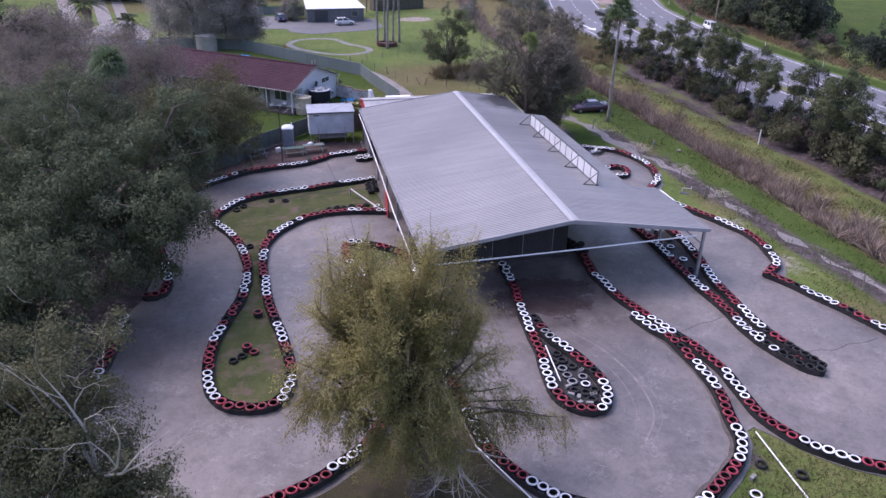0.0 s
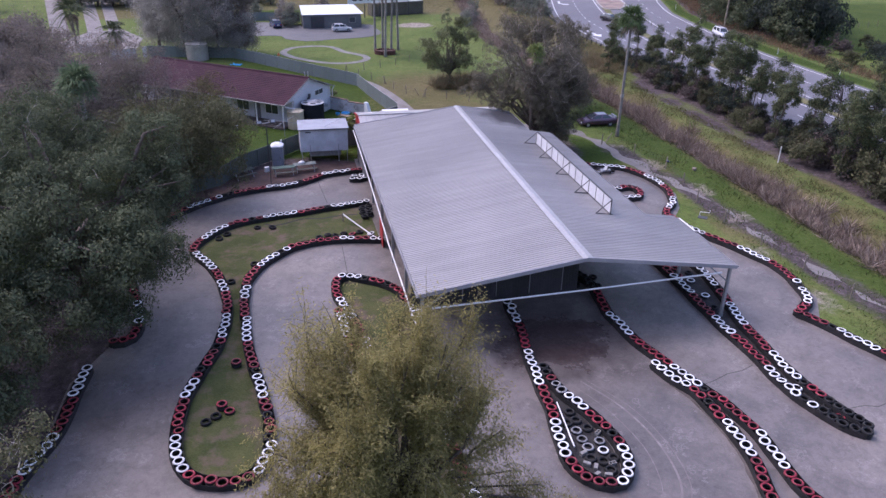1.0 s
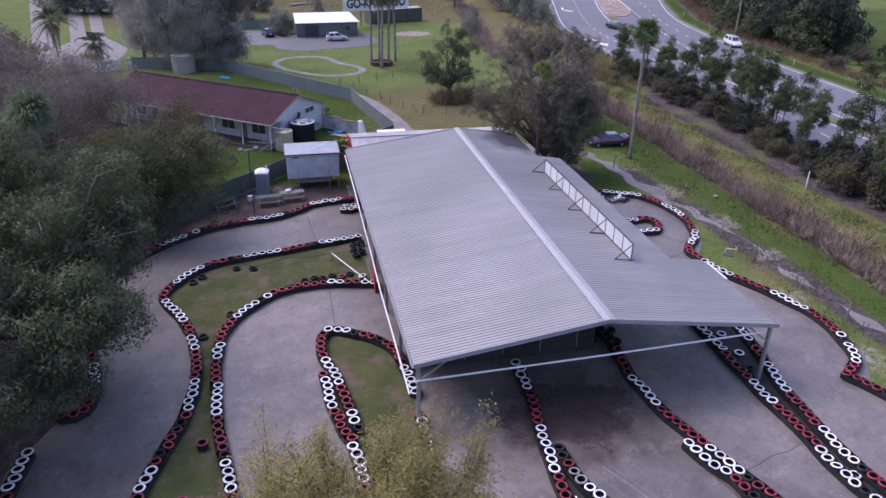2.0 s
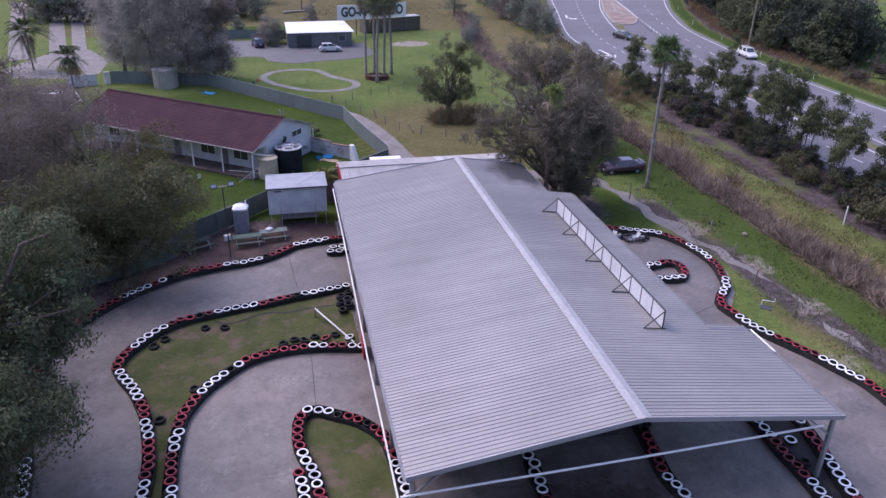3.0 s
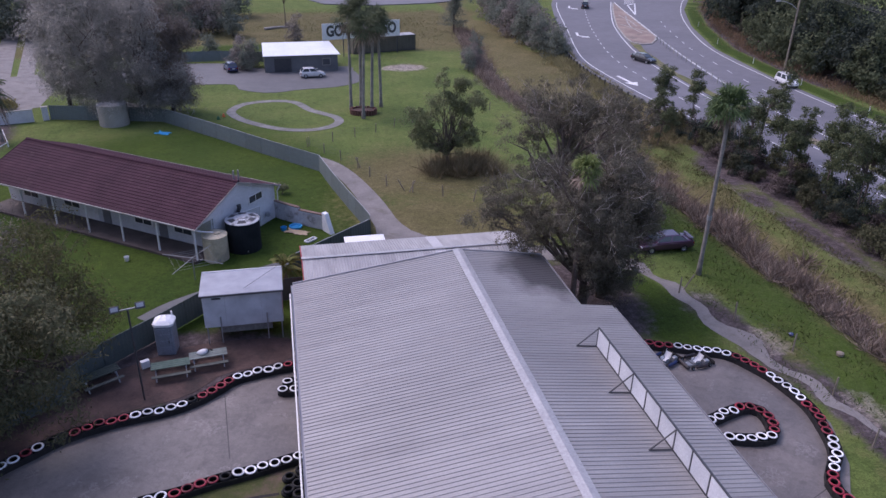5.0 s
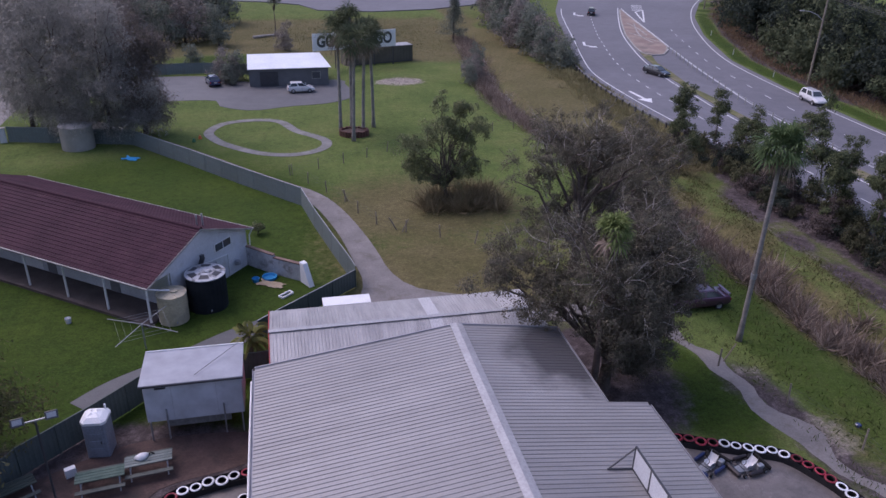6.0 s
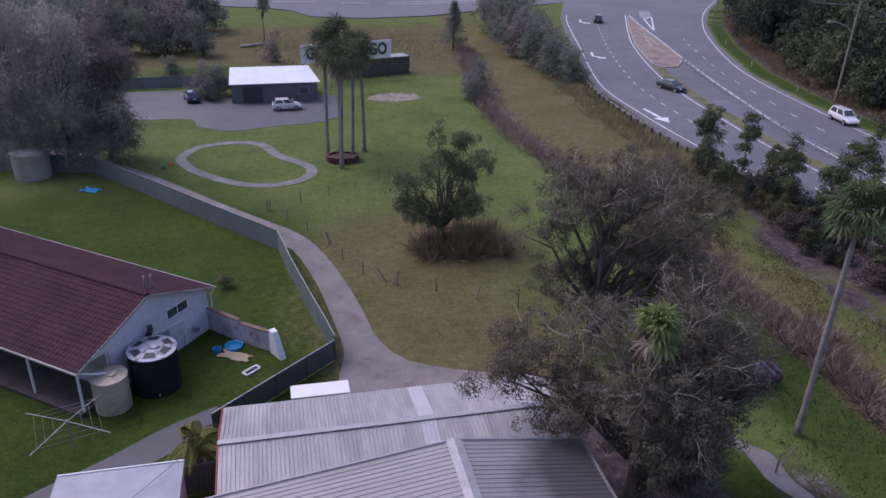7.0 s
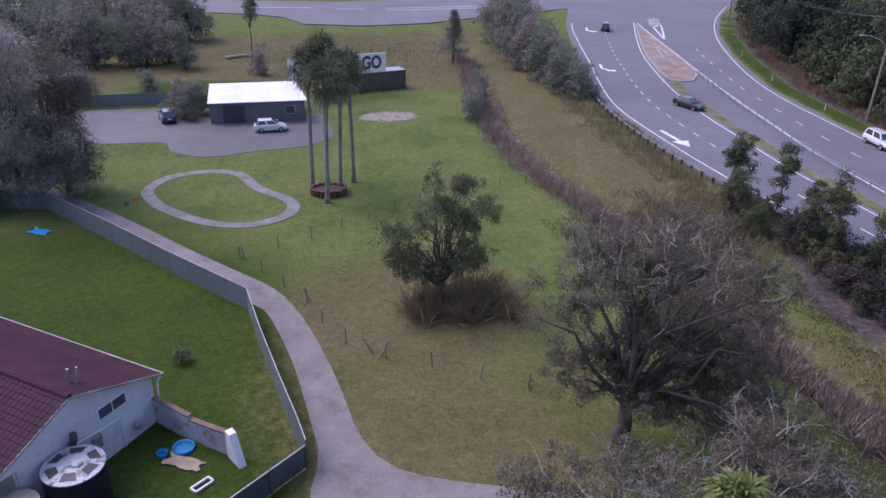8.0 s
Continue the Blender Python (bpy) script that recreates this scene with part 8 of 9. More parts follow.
def willow(x, y):
    """Leaning limbs that fan into long leafy rods: upright above, hanging at the sides, bare twigs at the tips."""
    rng = np.random.default_rng(8)
    root = thing("willow_tree", pose(x, y, 0.06), "yellowing willow with fine twigs and bare snags", "tree")
    g, tw = Geo(), Geo()
    g.tube([(0, 0, -0.3), (0.05, 0.1, 0.6), (-0.2, 0.5, 1.8), (-0.5, 1.0, 3.0)], [0.8, 0.6, 0.52, 0.42], 12)
    fork = np.array([-0.5, 1.0, 2.8])
    ends = []
    for i in range(52):
        f = (i + 0.5) / 52
        el = math.asin(0.12 + 0.86 * f)
        a = i * 2.39996 + rng.normal() * 0.25
        r = rng.uniform(0.66, 1.08)
        ends.append((np.array([-0.9 + 4.5 * r * math.cos(el) * math.cos(a), 2.0 + 3.3 * r * math.cos(el) * math.sin(a), 6.3 + 6.3 * r * math.sin(el)]), 0.0 if f > 0.25 else 0.5))
    # low arms: one long to the near right, some hanging on the left
    for e in ((7.4, 0.6, 2.6), (6.2, 0.2, 3.2), (5.4, 0.8, 3.8), (4.4, 1.0, 4.6), (3.4, -0.2, 3.4), (-5.2, 0.8, 7.4), (-5.6, 1.6, 6.0), (-5.0, 0.4, 5.2), (-4.2, -0.2, 6.4), (-3.4, 0.4, 5.0), (-2.4, -0.6, 6.8), (0.4, -0.8, 6.6), (1.8, -0.2, 5.8), (-1.0, -1.0, 5.2), (0.6, -1.2, 4.6), (-2.2, -0.8, 4.2), (1.6, -1.0, 3.4), (-0.6, -1.4, 3.6)):
        ends.append((np.array(e, float), 1.0))
    leaves = []
    for e, hang in ends:
        mid = fork + (e - fork) * 0.5 + rng.normal(size=3) * 0.35 + np.array([0, 0, 0.5])
        bough = [fork, fork + (mid - fork) * 0.5 + rng.normal(size=3) * 0.15, mid, mid + (e - mid) * 0.55 + rng.normal(size=3) * 0.15, e]
        g.tube(bough, [0.17, 0.1, 0.06, 0.04, 0.022], 6, caps=False)
        out = (e - fork) / np.linalg.norm(e - fork)
        for k in range(21):
            f = rng.uniform(0.42, 1.0)
            p = mid + (e - mid) * ((f - 0.42) / 0.58) + rng.normal(size=3) * 0.12
            d = out * 0.7 + rng.normal(size=3) * 0.42 + np.array([0, 0, 0.75 - 1.25 * hang])
            d /= np.linalg.norm(d)
            ln = rng.uniform(0.9, 2.3)
            path = [p.copy()]
            bare = rng.random() < 0.3 and not hang
            for s in range(7):
                d = d + np.array([0, 0, -0.05 - 0.2 * hang]) + rng.normal(size=3) * 0.1
                d /= np.linalg.norm(d)
                p = p + d * ln / 7
                path.append(p.copy())
                if not (bare and s > 3):
                    leaves.append(p + rng.normal(size=(14, 3)) * np.array([0.15, 0.15, 0.17]))
            tw.tube(path, [0.02, 0.017, 0.015, 0.013, 0.011, 0.009, 0.007, 0.005], 3, caps=False)
    part("trunk", g, M_BARK, root, smooth=True)
    part("twig_mass", tw, M_TWIG, root, kind="stuff")
    leaves = np.concatenate(leaves)
    turned = leaves - np.array([-0.9, 2.0, 4.5])
    turned = turned / np.linalg.norm(turned, axis=1)[:, None] * 0.7 + np.array([0, -0.1, 0.5])
    part("crown", leaf_mesh("crown", leaves, 0.15, 0.04, L_WILLOW, rng, facing=turned), None, root)
    sn = Geo()
    for k in range(9):
        twig_spray(sn, (1.5, -0.6, 2.4), (rng.normal() * 0.5 - 0.1, -0.7 + rng.normal() * 0.4, -0.45 + rng.normal() * 0.25), 2.5, 0.06, 3, rng)
    part("bare_snag", sn, M_PALE_BARK, root, "bare pale broken branches")


M_TWIG = surface("willow_twig", (0.15, 0.128, 0.07), (0.24, 0.205, 0.115), 2.0, 0.8)
willow(14.1, 32.7)

# trees beside the annex and on the dry field
PB = (0.15, 0.06)
tree(37.4, 85.2, 2.0, 0.42, [(-1.8, 2.0, 8.2, 3.6, 3.0, 3.4), (1.6, 0, 8.4, 3.0, 2.8, 3.8), (-4.6, 2.6, 6.8, 2.8, 2.2, 2.6), (-6.4, 3.0, 6.8, 2.0, 1.8, 2.0), (-3.2, 1.6, 6.0, 2.2, 1.8, 1.8), (2.0, -1.4, 6.6, 2.1, 1.9, 3.2), (-1.0, 0.4, 5.0, 2.4, 2.0, 2.2), (0.4, -2.4, 5.6, 1.8, 1.6, 2.4), (0.8, -0.6, 2.2, 1.8, 1.6, 2.0), (-1.3, -2.6, 7.0, 1.9, 1.3, 2.8), (0.4, -3.0, 7.0, 1.8, 1.5, 3.0), (-1.6, -2.4, 8.3, 1.8, 1.2, 1.7), (-4.2, 0.2, 5.4, 2.2, 1.6, 1.6), (3.4, 0.2, 7.4, 2.3, 2.0, 3.2), (0.4, -1.8, 3.4, 2.0, 1.4, 1.7)], 980, 80, 0.46, PB, L_PAPERBARK, "dense dull paperbark tree over the annex roof", 61, limb_n=40, dead=190, shell=0.35, limb_r=0.15, lobes=9, share=0.4, twigs=130)
tree(39.4, 86.4, 1.6, 0.36, [(0, 0, 7.2, 2.8, 2.6, 3.8), (0.1, -1.5, 4.8, 1.7, 1.7, 3.2), (0.2, -1.0, 1.8, 1.7, 1.6, 1.8), (2.7, 0.0, 6.5, 2.1, 1.9, 2.2), (1.5, -1.0, 3.0, 1.3, 1.3, 2.0), (3.0, 0.8, 4.6, 1.8, 1.6, 2.0), (0.4, -1.9, 1.6, 1.2, 1.0, 1.5), (-1.0, -1.6, 2.2, 1.2, 1.0, 1.6)], 460, 80, 0.46, PB, L_PAPERBARK, "dense dull paperbark tree beside the parked sedan", 62, limb_n=26, dead=60, shell=0.35, limb_r=0.12, twigs=60)
tree(41.0, 99.0, 2.2, 0.5, [(0.4, -0.2, 9.8, 4.0, 3.6, 4.0), (-1.6, 2.4, 10.4, 2.6, 2.2, 2.4), (3.6, 1.8, 10.2, 2.6, 2.4, 2.4), (-3.4, 1.3, 7.6, 2.5, 2.3, 3.4), (3.8, -2.6, 8.6, 2.7, 2.6, 3.8), (4.2, -2.8, 5.0, 2.3, 2.1, 2.6), (-3.3, 1.2, 4.4, 1.9, 1.7, 1.5), (0.5, 0, 6.4, 3.4, 3.0, 2.6), (2.4, -2.0, 3.6, 2.2, 1.8, 1.6), (-1.6, 0.4, 4.4, 1.8, 1.6, 1.6), (-2.8, 1.0, 3.0, 1.6, 1.4, 1.0), (3.6, -2.4, 2.6, 1.8, 1.6, 1.4), (5.6, -2.2, 4.4, 2.4, 2.2, 2.8), (4.4, -4.0, 2.6, 2.0, 1.8, 1.8), (0.6, -1.6, 3.4, 2.0, 1.6, 1.5)], 980, 80, 0.48, PB, L_PAPERBARK, "spreading grey-brown paperbark with pale bare twigs", 63, limb_n=40, dead=200, shell=0.35, limb_r=0.2, lobes=9, share=0.4, twigs=130)
tree(46.6, 99.2, 1.0, 0.2, [(0, 0, 4.0, 2.4, 2.2, 2.6), (-1.8, 1.0, 5.0, 2.0, 2.0, 2.4), (1.6, -0.6, 2.0, 1.6, 1.5, 1.3)], 330, 80, 0.5, PB, L_PAPERBARK, "low twiggy paperbark between field and ditch", 67, limb_n=24, dead=26, shell=0.3)
tree(46.5, 104, 1.4, 0.28, [(0, 0, 5.4, 2.9, 2.8, 3.4), (2.6, 0.6, 4.8, 2.2, 2.0, 2.4), (1.0, -2, 2.4, 2.2, 2.2, 2.2)], 280, 46, 0.75, PB, L_PAPERBARK, "grey-brown paperbark beside the ditch", 64, limb_n=24, dead=20, shell=0.35)
tree(50.5, 111, 1.3, 0.26, [(0, 0, 3.8, 2.4, 2.8, 2.6), (2.5, 4, 3.8, 2.2, 2.6, 2.4)], 280, 46, 0.75, PB, L_PAPERBARK, "grey-brown paperbark beside the ditch", 65, limb_n=24, dead=14, shell=0.35)
tree(34.4, 114.6, 1.6, 0.22, [(0.2, 0, 7.2, 1.8, 1.8, 1.8), (3.0, 0.2, 6.6, 1.9, 1.7, 1.7), (-2.7, 0.2, 5.6, 1.8, 1.6, 1.7), (-0.4, 0, 9.4, 1.1, 1.2, 1.4), (-1.6, 0, 2.8, 1.6, 1.5, 1.4), (1.6, 0.2, 4.4, 1.8, 1.6, 1.3), (1.7, 0.8, 8.4, 1.3, 1.2, 1.1), (-1.6, -0.4, 7.4, 1.1, 1.1, 1.1), (2.8, 0.4, 3.2, 1.7, 1.5, 1.5), (-2.4, 0.2, 3.8, 1.5, 1.3, 1.2), (0.4, -0.2, 3.0, 1.8, 1.4, 1.2)], 250, 84, 0.6, (0.19, 0.09), L_AIRY, "small spreading green tree above brown reeds", 66, limb_n=70, shell=0.3, limb_r=0.07, lobes=10, share=0.36)

tree(17.4, 110.5, 0.4, 0.05, [(0, 0, 0.45, 0.5, 0.5, 0.5)], 40, 26, 0.22, (0.16, 0.07), L_AIRY, "small green shrub on the house lawn", 68, limb_n=10, name="shrub", category="shrub", shell=0.1, limb_r=0.015, lobes=4)
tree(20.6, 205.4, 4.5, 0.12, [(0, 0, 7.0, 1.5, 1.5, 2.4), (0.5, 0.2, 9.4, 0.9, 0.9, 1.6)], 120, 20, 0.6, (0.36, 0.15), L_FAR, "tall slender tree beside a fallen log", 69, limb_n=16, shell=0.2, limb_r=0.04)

# row of young gums between ditch bank and road
SAPLING = []
for i in range(7):
    rng = np.random.default_rng(90 + i)
    h = 6.4 + 0.45 * i
    w = rng.uniform(0.9, 1.35)
    sx, sy = rng.normal(size=2) * 0.5
    root = tree(0, -200 - 8 * i, h * 0.55, 0.07, [(sx, sy, h * 0.9, 0.6 * w, 0.6 * w, h * 0.13), (sx * 0.6, sy * 0.6, h * 0.72, 0.85 * w, 0.85 * w, h * 0.15), (sx + 0.75 * w, sy - 0.3, h * 0.66, 0.55 * w, 0.55 * w, h * 0.1), (-0.7 * w, 0.4, h * 0.56, 0.6 * w, 0.55 * w, h * 0.1), (0.4, -0.6, h * 0.46, 0.5 * w, 0.5 * w, h * 0.08), (-0.2, 0.3, h * 0.2, 0.5, 0.5, h * 0.09)], 84, 56, 0.42, (0.2, 0.08), L_GUM, "slender young gum tree on the road bank", 90 + i, limb_n=26, shell=0.25, group="young gums", limb_r=0.03, lobes=5, share=0.5)
    SAPLING.append(root)
rs = random.Random(15)
row = []
y = 48.0
while y < 127:
    row.append((rs.uniform(65.6, 69.4), y))
    y += rs.uniform(1.2, 2.8) * (1.5 if y > 100 else 1.0)
row += [(64.6, 126.5), (66.0, 129.5), (62.8, 122.0), (60.5, 118.5), (63.5, 60), (66, 66), (65, 72)]
for i, (x, y) in enumerate(row):
    s = rs.uniform(0.85, 1.25) * (0.74 if y > 113 else 1.0)
    z = float(land(np.array(x), np.array(y)))
    ob = copy_thing(SAPLING[(i * 3 + rs.randrange(2)) % 7], pose(x, y, z, 0, 0, rs.uniform(0, 360)))
    ob.matrix_basis = pose(x, y, z, rs.gauss(0, 3), rs.gauss(0, 3), rs.uniform(0, 360)) @ Matrix.Diagonal((s * 1.1, s * 1.1, s, 1)) @ Matrix.Diagonal((1.25 if y > 113 else 1.0, 1.25 if y > 113 else 1.0, 1, 1))
for ob in SAPLING:
    for o in (*ob.children_recursive, ob):
        bpy.data.objects.remove(o)


def copies(protos, places, rnd, group=""):
    """Stand copies of the given trees at the places (x, y, scale), then drop the patterns."""
    for i, (x, y, s) in enumerate(places):
        src = protos[i % len(protos)]
        z = float(land(np.array(float(x)), np.array(float(y))))
        ob = copy_thing(src, pose(x, y, z))
        ob.matrix_basis = pose(x, y, z, 0, 0, rnd.uniform(0, 360)) @ Matrix.Diagonal((s, s, s * rnd.uniform(0.85, 1.15), 1))
    for ob in protos:
        for o in (*ob.children_recursive, ob):
            bpy.data.objects.remove(o)


# shrubs under the young gums
shr = [tree(0, -300 - 9 * i, 0.5, 0.06, [(0, 0, 0.9, 1.2, 1.2, 1.0), (0.9, 0.4, 0.7, 0.8, 0.8, 0.7), (-0.7, -0.6, 1.3, 0.6, 0.6, 1.0), (-0.3, 0.8, 0.5, 0.9, 0.7, 0.5)], 72, 28, 0.4, (0.21, 0.09), mt, lab, 120 + i, limb_n=14, name="shrub", category="shrub", group="bank shrubs", shell=0.2, limb_r=0.02, lobes=6, share=0.5) for i, (mt, lab) in enumerate(((L_NEAR, "olive shrub on the road bank"), (L_OLIVE_SCRUB, "dark olive scrub on the road bank"), (L_GREYBROWN_SCRUB, "brownish low shrub on the road bank"), (L_DARK, "dark spreading shrub on the road bank")))]
pl = []
y = 48.0
while y < 127:
    pl.append((rs.uniform(64.6, 69.2), y, rs.uniform(0.5, 1.25) * (1.4 if 66 < y < 82 else 1.0)))
    y += rs.uniform(0.35, 0.85)
pl += [(105, 134, 1.6), (108, 126, 1.4), (112, 121, 1.6), (104, 118, 1.2), (116, 128, 1.5), (101.5, 124, 1.3), (110, 116, 1.3)]
copies(shr, pl, rs)
# dense dark row and woods
woods = [tree(0, -400 - 20 * i, 2.0, 0.22, [(0, 0, 5.0, 2.6, 2.6, 4.0), (1.2, 0.8, 2.6, 2.8, 2.8, 2.6), (-1.0, -0.8, 2.6, 2.8, 2.8, 2.6), (0, 0, 1.4, 2.9, 2.9, 1.5)], 130, 34, 0.9, (0.4, 0.2), mt, lab, 140 + i, limb_n=6, shell=0.45, group="roadside woods", lobes=7) for i, (mt, lab) in enumerate(((L_DARK, "dense dark green roadside tree"), (L_FIG, "dense dark olive roadside tree")))]
pale = [(66.6, 168, 0.75), (65.4, 173, 0.85), (66.8, 177, 0.95), (65.6, 182, 1.0), (68.2, 186, 1.1), (65.8, 190, 1.1), (68.5, 194, 1.15), (66.4, 198, 1.15), (69.0, 202, 1.2), (67.2, 206, 1.15), (70.5, 210, 1.2), (69, 215, 1.2), (72.5, 219, 1.2), (71.5, 225, 1.25), (75, 230, 1.2), (74.5, 236, 1.25), (78, 241, 1.2), (79, 248, 1.2), (82, 254, 1.2)]
wr = random.Random(3)
places = []
for y in range(142, 300, 6):
    edge = float(x_on(FAR_EDGE, y)) + 12.5
    for k in range(3):
        places.append((edge + k * 5 + wr.uniform(-1.5, 2.5), y + wr.uniform(-2.5, 2.5), wr.uniform(1.05, 1.8)))
places += [(105.5, 137.5, 1.35), (109, 136, 1.45), (113, 139, 1.3), (105, 109.5, 0.85), (108.5, 111, 0.95), (111, 107.5, 0.8)]
for k in range(34):
    pale.append((wr.uniform(-80, 60), wr.uniform(290, 330), wr.uniform(1.0, 1.9)))
for k in range(36):
    pale.append((wr.uniform(-40, 12), wr.uniform(206, 246), wr.uniform(0.8, 1.6)))
for k in range(15):
    pale.append((-34 + k * 3.2 + wr.uniform(-1, 1), 198 + wr.uniform(-3, 4), wr.uniform(0.75, 1.35)))
pale += [(12.6, 166.6, 0.6), (14.2, 167.8, 0.55), (13.3, 164.6, 0.4), (50.0, 163.5, 0.5), (48.6, 160.5, 0.4), (51.2, 167.5, 0.55), (22, 190, 0.5), (7, 179, 0.5), (-6, 182, 0.6)]
copies(woods, places, wr)
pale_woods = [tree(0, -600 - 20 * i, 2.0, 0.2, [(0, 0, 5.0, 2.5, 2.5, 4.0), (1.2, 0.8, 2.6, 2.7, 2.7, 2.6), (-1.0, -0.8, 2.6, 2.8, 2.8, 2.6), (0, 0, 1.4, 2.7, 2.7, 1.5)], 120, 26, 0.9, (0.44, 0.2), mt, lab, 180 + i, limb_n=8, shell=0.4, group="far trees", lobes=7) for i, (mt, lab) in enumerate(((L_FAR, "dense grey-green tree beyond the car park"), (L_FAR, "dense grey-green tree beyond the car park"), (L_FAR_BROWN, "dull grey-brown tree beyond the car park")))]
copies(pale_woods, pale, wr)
# big blurred grey casuarinas above the concrete tank
for i, (x, y, h, r) in enumerate(((1.4, 138.6, 17, 4.8), (-4.0, 141.0, 19, 6.0), (-8.5, 145.5, 17, 4.0), (4.6, 141.5, 14, 3.2))):
    tree(x, y, h * 0.3, 0.26, [(0, 0, h * 0.66, r * 0.9, r * 0.9, h * 0.34), (r * 0.45, -r * 0.3, h * 0.42, r * 0.7, r * 0.6, h * 0.26), (-r * 0.4, -r * 0.2, h * 0.4, r * 0.7, r * 0.6, h * 0.26), (0, 0, h * 0.2, r * 0.95, r * 0.85, h * 0.18), (r * 0.5, -r * 0.3, h * 0.14, r * 0.5, r * 0.5, h * 0.12)], 560, 50, 0.85, (0.5, 0.06), L_GREYBROWN if i == 3 else L_CASUARINA, "tall wispy grey casuarina over the yard fence", 160 + i, limb_n=22, droop=0.4, shell=0.25, dome=False, group="casuarinas", up=0.2, share=0.5, twigs=14)


# conifer beside the ditch
def conifer(x, y, h):
    rng = np.random.default_rng(5)
    root = thing("pine_tree", pose(x, y, 0), "single grey-green pine tree on the rough grass", "tree")
    part("trunk", Geo().tube([(0, 0, -0.2), (0, 0, h * 0.5), (0, 0, h)], [0.22, 0.15, 0.03], 8), M_BARK, root)
    pts = []
    for i in range(170):
        f = rng.random() ** 0.8
        z = h * (0.12 + 0.86 * f)
        r = ((1 - f) * 3.0 + 0.25) * rng.uniform(0.7, 1.15)
        a = rng.random() * 6.283
        for s in np.linspace(0.25, 1, 6):
            pts.append(np.array([r * s * math.cos(a), r * s * math.sin(a), z + 0.25 * s * s]) + rng.normal(size=(10, 3)) * 0.16)
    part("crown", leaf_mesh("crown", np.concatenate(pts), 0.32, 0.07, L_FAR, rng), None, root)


conifer(54.6, 196.5, 8.6)


# ---- palms ----
def palm(x, y, h, r, label, seed, mat, fronds=26, length=1.7, fan=True, lean=(0, 0), band=False, dead=10, stem=None):
    rng = np.random.default_rng(seed)
    z0 = float(land(np.array(float(x)), np.array(float(y))))
    root = thing("palm_tree", pose(x, y, z0), label, "palm tree", "palms")
    g = Geo()
    n = 14
    g.tube([(lean[0] * (i / n) ** 1.5, lean[1] * (i / n) ** 1.5, -0.2 + (h + 0.2) * i / n) for i in range(n + 1)], [r * (1.45 if i == 0 else 1.15 if i == 1 else 1.0 - 0.25 * i / n) + 0.012 * (i % 2) for i in range(n + 1)], 10)
    part("trunk", g, stem or M_PALM_TRUNK, root, smooth=True)
    top = np.array([lean[0], lean[1], h])
    g, dg = Geo(), Geo()
    for f in range(fronds + dead):
        old = f >= fronds
        a = rng.random() * 6.283
        el = rng.uniform(-1.25, -0.8) if old else rng.uniform(-0.55, 1.3)
        d = np.array([math.cos(a) * math.cos(el), math.sin(a) * math.cos(el), math.sin(el)])
        ln = length * rng.uniform(0.8, 1.15)
        out = dg if old else g
        stalk = [top + d * ln * 0.5 * t - np.array([0, 0, 0.12 * t * t * ln]) for t in (0, 0.5, 1)]
        out.tube(stalk, [0.03, 0.022, 0.018], 4, caps=False)
        side = np.cross(d, [0, 0, 1.0])
        side /= max(np.linalg.norm(side), 1e-3)
        upv = np.cross(side, d)
        hub = stalk[-1]
        blades = 17 if fan else 46
        for b in range(blades):
            if fan:
                t = (b / (blades - 1) - 0.5) * 3.6
                t += rng.normal() * 0.09
                w = d * math.cos(t) + side * math.sin(t) + upv * rng.normal() * 0.16
                base, bl = hub, ln * 0.62 * (1 - 0.18 * abs(t) / 1.8) * rng.uniform(0.7, 1.15)
            else:
                q = b / (blades - 1)
                base = top + d * ln * (0.2 + 0.8 * q) - np.array([0, 0, 0.45 * ln * q * q])
                s = 1 if b % 2 else -1
                w = side * s * 0.9 + d * 0.5
                bl = ln * 0.32 * (1.1 - 0.7 * q)
            w = w / np.linalg.norm(w)
            m1 = base + w * bl * 0.55 + upv * 0.03
            tip = base + w * bl - np.array([0, 0, bl * (rng.uniform(0.1, 0.5) if fan else 0.3)])
            nn = np.cross(w, upv)
            nn = nn / max(np.linalg.norm(nn), 1e-3) * (0.045 if fan else 0.06)
            out.add([base, m1 + nn, tip, m1 - nn], [(0, 1, 2, 3)])
    part("crown", g, mat, root)
    part("dead_fronds", dg, L_REED, root, "hanging dry brown fronds")
    if band:
        part("trunk_band", Geo().tube([(lean[0] * 0.2, lean[1] * 0.2, 4.62), (lean[0] * 0.2, lean[1] * 0.2, 4.98)], r * 1.15, 12), M_STEEL, root, "metal band round the trunk")
    return root


M_PALM_TRUNK = surface("ringed_palm_trunk", (0.15, 0.14, 0.13), (0.31, 0.29, 0.27), 1.2, 0.9, fine=9, bump=0.5, dist=0.02)
palm(48.35, 88.2, 13.4, 0.165, "tall lone palm with a metal-banded grey trunk on the verge", 1, L_PALM_MID, 64, 1.8, band=True, dead=9)
palm(36.1, 83.9, 10.9, 0.2, "cabbage palm with bright green fans among the paperbarks", 2, L_PALM_FRESH, 40, 1.2, dead=10, stem=M_BARK)
for i, (x, y, h) in enumerate(((27.1, 139.2, 12.0), (28.2, 135.0, 11.6), (31.2, 140.2, 11.4), (28.6, 140.6, 13.0), (29.7, 138.2, 11.8))):
    palm(x, y, h, 0.2, "slender tall palm standing in the lawn clump", 5 + i, L_PALM_DULL, 44, 2.4, dead=12, lean=(0.4 * math.sin(i * 2.1), 0.3 * math.cos(i)))
palm(-3.9, 70.0, 12.6, 0.22, "bright green palm among dark trees", 12, L_PALM_BRIGHT, 70, 1.8, fan=True, dead=0)
palm(17.1, 90.9, 2.3, 0.12, "small yellow-green palm beside the annex wall", 15, L_PALM_YELLOW, 16, 1.7, fan=False, dead=2)
